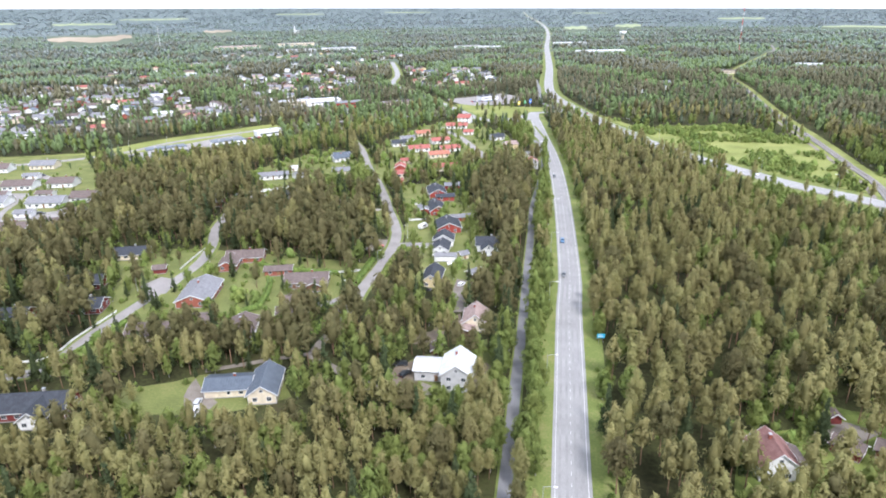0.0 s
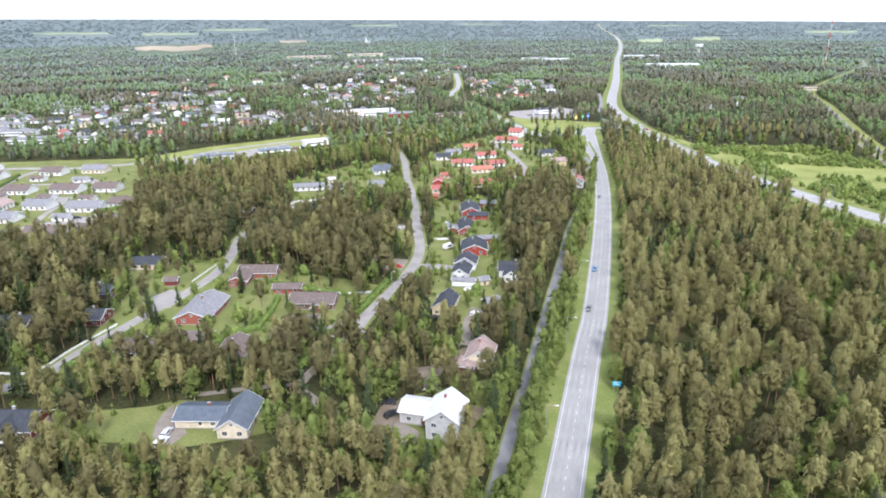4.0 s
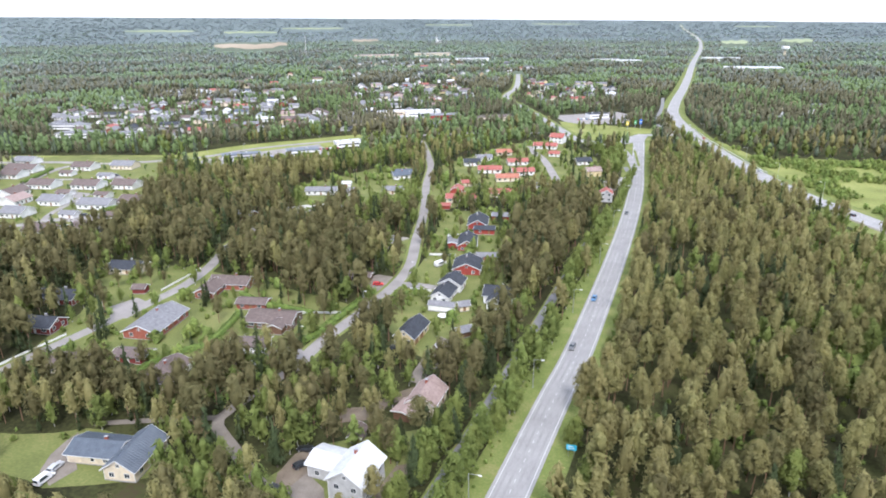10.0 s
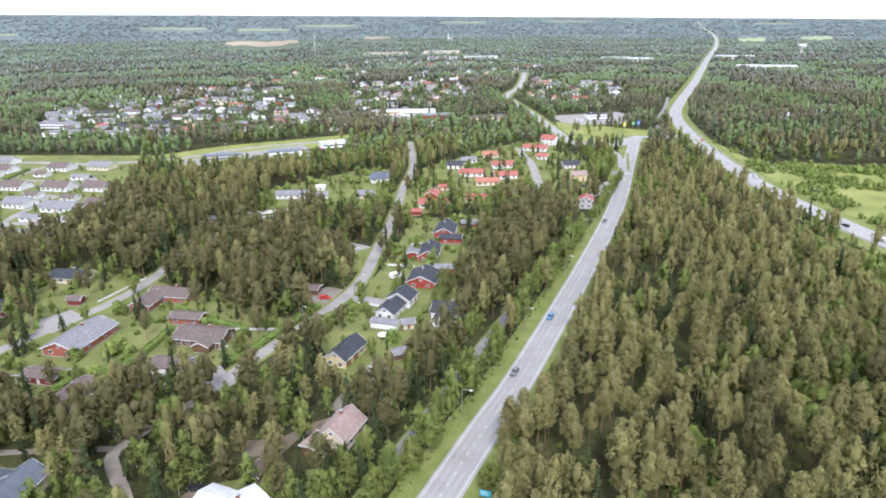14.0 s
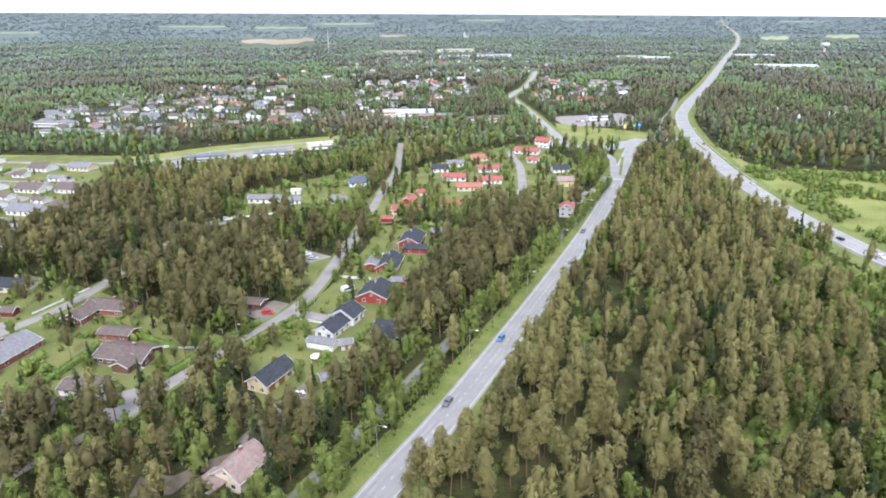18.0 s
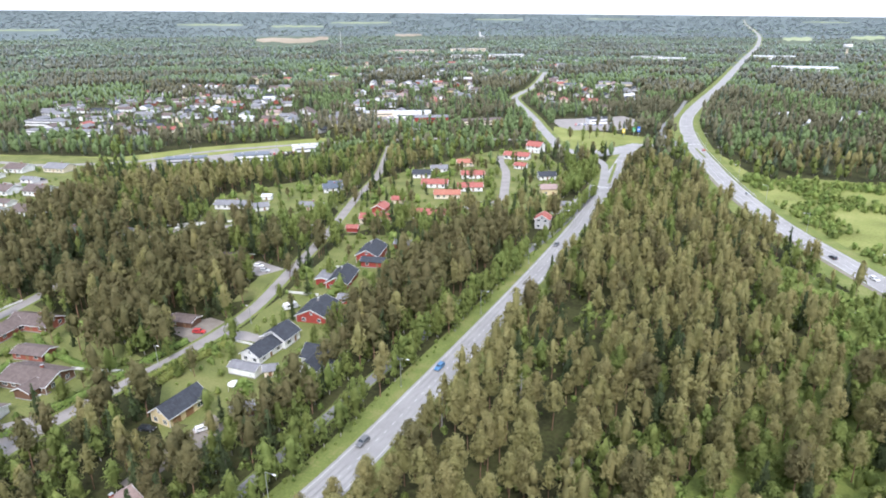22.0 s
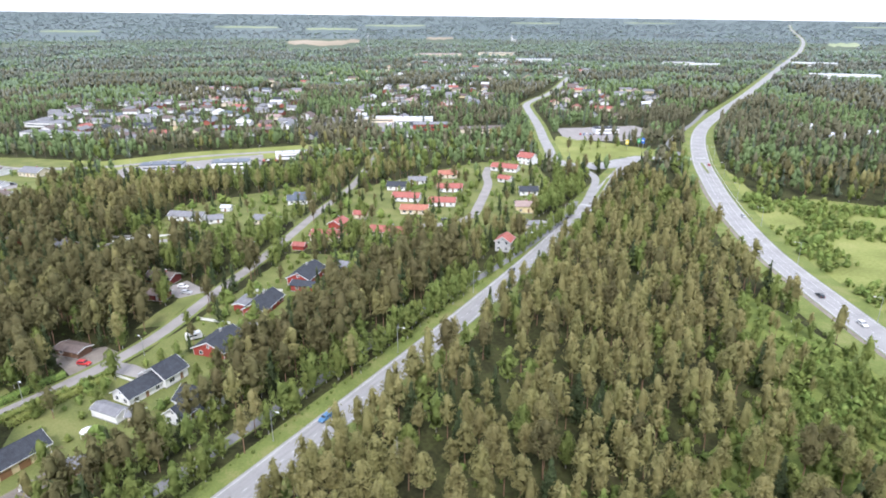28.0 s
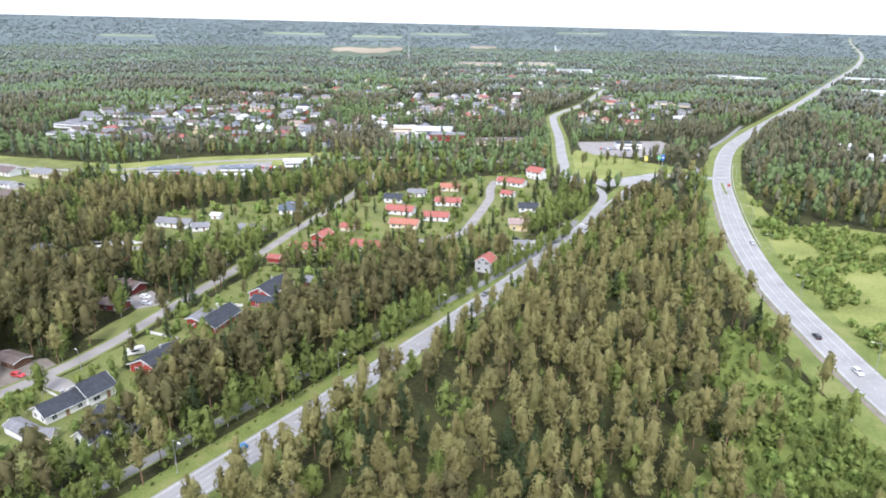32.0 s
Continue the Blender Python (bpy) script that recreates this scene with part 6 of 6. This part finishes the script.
leaf_strip("hedge", [(-276, 314), (-274, 322), (-268, 329)], 2.3, 2.2, 45, 0.45, M_HEDGE, HEDGE + " between the pale houses", "hedge", 12)
leaf_strip("hedge", [(-59.8, 243), (-60.4, 254), (-60.2, 264), (-59.4, 271)], 2.3, 2.0, 66, 0.34, M_GOLD, "loose yellow-green garden hedge", "hedge", 13)
leaf_strip("hedge", [(-108, 504), (-102, 530)], 2.3, 2.2, 51, 0.42, M_HEDGE, HEDGE + " by the pale houses", "hedge", 6)
leaf_strip("hedge", [(-64.5, 236), (-64.6, 250), (-64, 262)], 2.3, 1.8, 60, 0.32, M_GOLD, "loose flowering yellow-green hedge along the street", "hedge", 7)
leaf_strip("hedge", [(-150, 164), (-148, 178), (-147, 190)], 2.1, 1.7, 69, 0.3, M_HEDGE, HEDGE + " along the western street", "hedge", 8)


def fence(points, height, label, board=True):
    """Posts with a board panel between each pair."""
    line = curve(points, 2.4)
    x0, y0 = line[0]
    fs = holder("fence", pose(x0, y0, 0), label, "fence")
    for i, (x, y) in enumerate(line):
        part("post", box(-0.06, 0.06, -0.06, 0.06, -0.2, height + 0.08), M_TRIM, fs).matrix_basis = pose(x - x0, y - y0, 0)
        if i + 1 < len(line):
            X, Y = line[i + 1]
            d = math.hypot(X - x, Y - y)
            part("panel", box(0.06, d - 0.06, -0.025, 0.025, 0.15, height), M_TRIM, fs).matrix_basis = pose(x - x0, y - y0, 0, 0, 0, math.degrees(math.atan2(Y - y, X - x)))


FENCE = "low white-painted board fence"
fence([(-170, 156), (-157.6, 160), (-157.5, 175), (-156.3, 195)], 0.9, FENCE + " along the western street")
fence([(-91, 238), (-75, 244)], 1.1, FENCE + " beside the lawn")
fence([(-69, 313.5), (-57, 316.5)], 1.2, FENCE + " beside a red house")
fence([(-177.5, 349.5), (-169, 362), (-152, 380)], 1.2, "long white board fence along the road")
fence([(-71, 342), (-62, 347.5)], 1.2, FENCE + " beside a red house")
fence([(-60.3, 274), (-51.5, 274.8)], 1.0, FENCE + " at the driveway")
fence([(-154.6, 237), (-156.6, 262)], 0.9, FENCE + " along the bend")
fence([(-185, 352.6), (-168, 366)], 1.2, "white board fence behind the trees")


# ---------------------------------------------------------------- street furniture
def street_lamp(x, y, yaw, h=9.3, arm=2.3, label="tall grey steel street lamp with a single arm", group="street lamps along the main road"):
    L = holder("street_lamp", pose(x, y, 0, 0, 0, yaw), label, "street lamp", group)
    part("pole", tube([(0, 0, -0.3), (0, 0, 1.2), (0, 0, h)], [0.12, 0.10, 0.06]), M_STEEL, L)
    part("arm", tube([(0, 0, h - 0.08), (arm * 0.5, 0, h + 0.12), (arm, 0, h + 0.18)], [0.055, 0.05, 0.045]), M_STEEL, L)
    hd = part("lamp_head", box(arm - 0.15, arm + 0.75, -0.17, 0.17, h + 0.12, h + 0.30, bevel=0.05), M_TRIM, L)
    part("lens", box(arm, arm + 0.65, -0.12, 0.12, h + 0.08, h + 0.115), M_PALEDOOR, hd)
    part("base_plate", box(-0.2, 0.2, -0.2, 0.2, 0.05, 0.12), M_STEEL, L)


for ly in (111, 166.6, 220.2, 275.5, 330.0, 385.0, 440.0, 495.0):
    street_lamp(3.4 + (ly - 166.6) * 0.015 if ly < 300 else 6.1 - (ly - 330) * 0.035, ly, 0)
for lx, ly, la in ((-63.8, 287, 180), (-75.6, 219, 0), (-69.8, 252.4, 0), (-104, 372, 0), (-160, 214, 0), (-158, 345, 0), (-327, 462, 0), (-265, 531, 0), (-306, 481, 0)):
    street_lamp(lx, ly, la, 6.5 if lx > -200 else 10, 0.9, "slim grey street lamp beside the residential road", "street lamps of the side streets")
for i in range(7):
    hx, hy = ((170, 392), (140, 433), (112, 484), (92, 536), (74, 586), (58, 643), (42, 700))[i]
    street_lamp(hx, hy, 200, 10, 2.4, "tall grey steel street lamp at the highway", "street lamps of the highway")


def road_sign(x, y, yaw):
    s = holder("road_sign", pose(x, y, 0, 0, 0, yaw), "blue rectangular road sign on a grey post", "road sign")
    for px in (-0.7, 0.7):
        part("post", tube([(px, 0, -0.2), (px, 0, 3.4)], [0.045, 0.045]), M_STEEL, s)
    b = part("sign_board", box(-1.25, 1.25, -0.06, -0.02, 1.9, 3.5, bevel=0.01), plain("blue_sign_face", (0.05, 0.42, 0.62), rough=0.4), s)
    part("plain_bar", box(-0.9, 0.4, -0.075, -0.062, 2.9, 3.12), M_TRIM, b)
    part("plain_bar", box(-0.9, 0.75, -0.075, -0.062, 2.35, 2.57), M_TRIM, b)


road_sign(21.0, 192.5, 6)


def pylon(x, y, h, color, label):
    s = holder("sign_pylon", pose(x, y, 0, 0, 0, 15), label, "sign")
    part("pole", tube([(0, 0, -0.3), (0, 0, h)], [0.2, 0.16]), M_STEEL, s)
    part("sign_board", box(-1.2, 1.2, -0.25, 0.25, h * 0.55, h + 0.6, bevel=0.05), color, s)
    part("plain_bar", box(-0.9, 0.9, -0.28, -0.26, h * 0.75, h * 0.85), M_TRIM, s)


pylon(-28, 712, 7, plain("sign_yellow", (0.75, 0.58, 0.08), rough=0.4), "yellow roadside sign on a pole")
pylon(-16, 716, 9, plain("sign_blue", (0.04, 0.14, 0.50), rough=0.4), "blue roadside sign on a pole")
pylon(-22, 726, 6, plain("sign_green", (0.08, 0.40, 0.16), rough=0.4), "green roadside sign on a pole")


def rail_bm(line, o, z0, z1, w):
    return strip_bm(line, o - w / 2, o + w / 2, z1, z1 - z0)


gl = offset(HIGHWAY, -7.4)
gsel = gl[(gl[:, 1] > 545) & (gl[:, 1] < 770)]
gr = holder("guard_rail", pose(0, 0, 0), "pale steel guard rail along the highway", "guard rail")
part("rail", rail_bm(gsel, 0, 0.45, 0.8, 0.12), M_TRIM, gr)
for gx, gy in gsel:
    part("post", box(-0.07, 0.07, -0.07, 0.07, -0.2, 0.5), M_STEEL, gr).matrix_basis = pose(gx, gy, 0)

# ---------------------------------------------------------------- railway
bed = tagged(mesh_object("railway", strip_bm(RAIL, -2.6, 2.6, 0.55, 0.6), M_BALLAST), "single railway track on a grey ballast bed", "railway", kind="structure")
for so in (-0.8, 0.8):
    part("rail", strip_bm(RAIL, so - 0.05, so + 0.05, 0.78, 0.14), plain("rusty_rail", (0.20, 0.14, 0.11), rough=0.5, metal=0.5), bed)
slp = bmesh.new()
rseg = np.concatenate([[0], np.cumsum(np.hypot(*np.diff(RAIL, axis=0).T))])
for dd in np.arange(120, 700, 1.4):
    rx, ry = np.interp(dd, rseg, RAIL[:, 0]), np.interp(dd, rseg, RAIL[:, 1])
    add_box(slp, rx - 1.25, rx + 1.25, ry - 0.12, ry + 0.12, 0.53, 0.64)
tagged(part("sleepers", slp, M_PLINTH, bed), kind="stuff")
tagged(mesh_object("verge", strip_bm(RAIL, -9, 9, 0.035), M_MEADOW), "grassy strip along the railway", "verge", kind="structure")
rp = holder("track", pose(0, 0, 0), "sandy service track beside the railway", "track", kind="structure")
part("track_surface", strip_bm(offset(RAIL, 7)[:40], -1.5, 1.5, 0.06), M_GRAVEL, rp)


# ---------------------------------------------------------------- landmarks
def lattice_mast(x, y, h, label, banded=True):
    wx, wy, wz, k = (float(v) for v in land(x, y))
    m = holder("radio_mast", pose(wx, wy, wz), label, "mast")
    red = plain("mast_red", (0.55, 0.10, 0.06), rough=0.6)
    n = 7
    for i in range(n):
        z0, z1 = h * k * i / n, h * k * (i + 1) / n
        bm = bmesh.new()
        r = 0.9 * k * (1 - 0.25 * i / n)
        for a in range(3):
            c, s = math.cos(a * math.tau / 3) * r, math.sin(a * math.tau / 3) * r
            c2, s2 = math.cos((a + 1) * math.tau / 3) * r, math.sin((a + 1) * math.tau / 3) * r
            add_tube(bm, [(c, s, z0), (c, s, z1)], [0.22 * k, 0.22 * k], 4)
            for j in range(3):
                za, zb = z0 + (z1 - z0) * j / 3, z0 + (z1 - z0) * (j + 1) / 3
                add_tube(bm, [(c, s, za), (c2, s2, zb)], [0.1 * k, 0.1 * k], 3)
        part("mast_section", bm, red if banded and i % 2 == 0 else M_TRIM, m)


lattice_mast(419, 1561, 98, "tall red and white lattice radio mast")
lattice_mast(-1115, 1797, 62, "pale lattice mast in the town", banded=False)


def water_tower(x, y, h):
    wx, wy, wz, k = (float(v) for v in land(x, y))
    m = holder("water_tower", pose(wx, wy, wz), "pale concrete water tower shaped like a mushroom", "water tower")
    part("shaft", tube([(0, 0, -1), (0, 0, h * 0.8 * k)], [2.8 * k, 2.4 * k], 16), WALLS["cream"], m)
    part("tank", tube([(0, 0, h * 0.72 * k), (0, 0, h * 0.84 * k), (0, 0, h * k), (0, 0, h * 1.03 * k)], [4 * k, 9.5 * k, 10 * k, 9.5 * k], 24), WALLS["white"], m)


water_tower(212, 1990, 30)


def church(x, y):
    wx, wy, wz, k = (float(v) for v in land(x, y))
    k *= 0.6
    m = holder("church", pose(wx, wy, wz, 0, 0, 20), "white church with a pointed tower", "church")
    part("tower", box(-5 * k, 5 * k, -5 * k, 5 * k, -1, 34 * k), WALLS["white"], m)
    part("spire", tube([(0, 0, 34 * k), (0, 0, 52 * k)], [6 * k, 0.3 * k], 4), ROOFS["white"], m)
    part("nave", box(5 * k, 34 * k, -8 * k, 8 * k, -1, 16 * k), WALLS["white"], m)


church(-1124, 2850)

# ---------------------------------------------------------------- vehicles
CARS = {}
PAINT = {"white": (0.70, 0.70, 0.70), "silver": (0.42, 0.43, 0.44), "black": (0.02, 0.022, 0.026), "red": (0.45, 0.03, 0.03), "blue": (0.05, 0.16, 0.32), "grey": (0.12, 0.125, 0.13)}


def shell(profile, w0, w1, z_top):
    """A body pressed from a side profile, narrower above."""
    bm = bmesh.new()
    sides = []
    for s in (-1, 1):
        sides.append([bm.verts.new((x, s * (w0 if z < z_top else w1), z)) for x, z in profile])
    a, b = sides
    bm.faces.new(a)
    bm.faces.new(b[::-1])
    n = len(profile)
    for i in range(n):
        bm.faces.new((a[i], b[i], b[(i + 1) % n], a[(i + 1) % n]))
    bmesh.ops.recalc_face_normals(bm, faces=bm.faces)
    bmesh.ops.bevel(bm, geom=list(bm.edges), offset=0.05, segments=1, affect="EDGES")
    return bm


def car(x, y, yaw, paint, where, van=False, z=0.11):
    key = (paint, van)
    label = f"{paint} {'delivery van' if van else 'passenger car'} {where}"
    if key not in CARS:
        col = bpy.data.materials.get("car_paint_" + paint) or plain("car_paint_" + paint, PAINT[paint], rough=0.3, spec=0.6)
        h = holder("van" if van else "car", pose(x, y, z, 0, 0, yaw), label, "van" if van else "car")
        L, H, W = (4.9, 1.95, 0.94) if van else (4.4, 1.46, 0.88)
        part("body", shell([(-L / 2, 0.32), (-L / 2, 0.85), (-L / 2 + 0.15, 0.95), (L / 2 - 1.25, 0.95), (L / 2 - 0.15, 0.78), (L / 2, 0.62), (L / 2, 0.32)], W, W * 0.97, 0.7), col, h)
        top = [(-L / 2 + 0.12, 0.94), (-L / 2 + 0.35, H - 0.05), (-L / 2 + 0.7, H), (0.35, H), (L / 2 - 1.25, 0.94)] if not van else [(-L / 2 + 0.03, 0.94), (-L / 2 + 0.08, H - 0.05), (-L / 2 + 0.2, H), (L / 2 - 1.5, H), (L / 2 - 0.85, 0.94)]
        cab = part("cabin", shell(top, W * 0.95, W * 0.80, 1.0), col, h)
        gl = [(a * 0.93 + (0.02 if a > 0 else -0.02), b) for a, b in top]
        for s in (-1, 1):
            bm = bmesh.new()
            zz0, zz1 = 1.0, H - 0.14
            x0, x1 = -L / 2 + 0.55, L / 2 - 1.45 - (0.5 if van else 0)
            vs = [bm.verts.new((px, s * (W * (0.95 - 0.15 * (pz - 0.94) / (H - 0.94)) + 0.012), pz)) for px, pz in ((x0, zz0), (x1, zz0), (x1 - 0.55, zz1), (x0 + 0.15, zz1))]
            bm.faces.new(vs if s < 0 else vs[::-1])
            part("side_window", bm, M_GLASS, cab)
        (xa, za), (xb, zb) = top[3], top[4]
        for (xa, za), (xb, zb), nm in ((top[3], top[4], "windscreen"), (top[1], top[0], "rear_window")):
            sg = 1 if xb > xa else -1
            bm = bmesh.new()
            vs = [bm.verts.new((px + 0.02 * sg, yy, pz + 0.012)) for px, yy, pz in ((xa + (xb - xa) * 0.12, -W * 0.72, za + (zb - za) * 0.12), (xa + (xb - xa) * 0.12, W * 0.72, za + (zb - za) * 0.12), (xa + (xb - xa) * 0.88, W * 0.86, za + (zb - za) * 0.88), (xa + (xb - xa) * 0.88, -W * 0.86, za + (zb - za) * 0.88))]
            bm.faces.new(vs if sg > 0 else vs[::-1])
            part(nm, bm, M_GLASS, cab)
        for wx in (-L / 2 + 0.8, L / 2 - 0.85):
            for s in (-1, 1):
                w = part("wheel", tube([(wx, s * (W - 0.2), 0.32), (wx, s * (W + 0.01), 0.32)], [0.32, 0.32], 12), M_DARK, h)
                part("rim", tube([(wx, s * (W + 0.012), 0.32), (wx, s * (W + 0.02), 0.32)], [0.2, 0.19], 10), M_STEEL, w)
        for s in (-1, 1):
            part("headlight", box(L / 2 - 0.06, L / 2 + 0.015, s * 0.62 - 0.17, s * 0.62 + 0.17, 0.58, 0.72), M_TRIM, h)
            part("tail_light", box(-L / 2 - 0.015, -L / 2 + 0.05, s * 0.66 - 0.14, s * 0.66 + 0.14, 0.66, 0.84), plain("tail_light_red", (0.4, 0.01, 0.01), rough=0.3) if "tail_light_red" not in bpy.data.materials else bpy.data.materials["tail_light_red"], h)
        CARS[key] = h
        return h
    return tagged(copy_thing(CARS[key], pose(x, y, z, 0, 0, yaw)), label)


ROADW = "driving on the main road"
car(10.2, 248.0, 268, "grey", ROADW, z=0.12)
car(10.4, 289.5, 269, "blue", ROADW, z=0.12)
car(7.6, 412.6, 267, "grey", ROADW, z=0.12)
HWW = "driving on the highway"
car(121.8, 449.2, 118, "black", HWW, z=0.13)
car(82.0, 549.0, 292, "silver", HWW, z=0.13)
car(42.5, 677.0, 106, "red", HWW, z=0.13)
car(135.5, 428.6, 303, "white", HWW, z=0.13)
car(-74.6, 273.4, 20, "red", "parked at the carport", z=0.1)
car(-40.1, 155.7, 160, "black", "parked in the gravel yard", z=0.1)
car(-41.8, 170.6, 190, "black", "parked beside the white house", z=0.1)
car(-39.3, 165.2, 60, "black", "parked beside the white house", z=0.1)
car(-279, 306, 20, "black", "parked in the estate yard", z=0.08)
car(-271, 311, 110, "silver", "parked in the estate yard", z=0.08)
car(-345, 388, 20, "black", "parked in the estate yard", z=0.08)
car(-95.0, 142.6, 100, "silver", "parked on the driveway", z=0.09)
car(-93.6, 138.6, 95, "white", "parked on the driveway", van=True, z=0.09)
car(-30.6, 233.8, 60, "white", "parked beside the yellow house", z=0.09)
car(-43.8, 227.2, 20, "black", "parked beside the yellow house", z=0.03)
car(-82.2, 201.2, 15, "white", "parked behind the hedge", z=0.03)
car(-99.8, 330.2, 20, "white", "parked beside the red carport", z=0.03)
car(-93.6, 327.0, 20, "silver", "parked beside the red carport", z=0.03)
car(-36.8, 305.0, 100, "black", "parked beside a red house", z=0.05)
car(-55.1, 462.6, 60, "grey", "parked beside the street", z=0.05)
car(-17.6, 483.4, 20, "black", "parked beside a pale house", z=0.05)
rc = random.Random(9)
for cx_, cy_, ca_, nn in ((-292, 468, 40, 8), (-262, 520, 40, 7), (-85, 760, 20, 9), (-272, 715, 125, 8)):
    for i in range(nn):
        car(cx_ + i * 3.0 * math.cos(radians(ca_)), cy_ + i * 3.0 * math.sin(radians(ca_)), ca_ + 90, rc.choice(("white", "silver", "black", "grey", "red", "blue")), "parked in a row on the asphalt lot", z=0.08)


def caravan(x, y, yaw):
    h = holder("caravan", pose(x, y, 0.04, 0, 0, yaw), "white caravan parked on the lawn beside a red house", "caravan")
    part("body", shell([(-2.7, 0.5), (-2.75, 1.4), (-2.45, 2.5), (2.2, 2.55), (2.7, 1.6), (2.6, 0.5)], 1.1, 1.06, 1.5), M_TRIM, h)
    for s in (-1, 1):
        part("side_window", box(-1.4, 1.0, min(s * 1.07, s * 1.12), max(s * 1.07, s * 1.12), 1.4, 2.0), M_GLASS, h)
        part("wheel", tube([(0, s * 0.9, 0.32), (0, s * 1.1, 0.32)], [0.32, 0.32], 12), M_DARK, h)
    part("drawbar", tube([(2.6, 0, 0.5), (3.8, 0, 0.45)], [0.06, 0.05], 6), M_STEEL, h)


caravan(-59.0, 302.6, 60)


def party_tent(x, y):
    h = holder("garden_pavilion", pose(x, y, 0.03, 0, 0, 20), "small white garden pavilion on the lawn", "pavilion")
    for sx in (-1.3, 1.3):
        for sy in (-1.3, 1.3):
            part("pole", tube([(sx, sy, 0), (sx, sy, 2.1)], [0.05, 0.05], 6), M_TRIM, h)
    part("canopy", tube([(0, 0, 1.95), (0, 0, 2.15), (0, 0, 2.75)], [1.95, 1.9, 0.12], 8), M_TRIM, h)


party_tent(-37.4, 252.2)


def dead_tree(x, y, h):
    rng = random.Random(int(x))
    d = holder("dead_tree", pose(x, y, 0), "leafless grey dead tree among the pines", "tree")
    grey = plain("weathered_wood", (0.30, 0.28, 0.26), rough=0.9) if "weathered_wood" not in bpy.data.materials else bpy.data.materials["weathered_wood"]
    part("trunk", tube([(0, 0, -0.3), (0.1, 0, h * 0.5), (0.2, 0.1, h)], [0.18, 0.12, 0.03], 7), grey, d)
    for i in range(26):
        z = h * (0.3 + 0.68 * i / 26)
        a = rng.uniform(0, math.tau)
        r = (1 - i / 28) * 2.0 + 0.3
        part("branch", tube([(0.1, 0, z), (r * math.cos(a), r * math.sin(a), z + r * 0.35)], [0.05, 0.015], 4), grey, d)


dead_tree(25, 263, 11)
dead_tree(62, 254, 10)
dead_tree(40, 281, 11)


def rock(x, y, r, seed):
    rng = random.Random(seed)
    bm = bmesh.new()
    bmesh.ops.create_icosphere(bm, subdivisions=2, radius=r)
    for v in bm.verts:
        k = 1 + noise.noise(v.co * 1.1 + Vector((seed, 0, 0))) * 0.5
        v.co = Vector((v.co.x * k * 1.2, v.co.y * k, v.co.z * k * 0.7))
    ob = mesh_object("boulder", bm, bpy.data.materials.get("granite") or plain("granite", (0.30, 0.29, 0.28), rough=0.9, bump=0.6))
    ob.matrix_basis = pose(x, y, r * 0.25, 0, 0, rng.uniform(0, 360))
    tagged(ob, "rounded grey granite boulder on the verge bank", "boulder", "boulders beside the cycle path")


rb = random.Random(3)
for i in range(60):
    t_ = (i % 30) / 29
    rock(-9.2 + 5.0 * t_ + rb.uniform(-2.2, 2.2), 463 + 34 * t_, rb.uniform(0.8, 1.9), i)
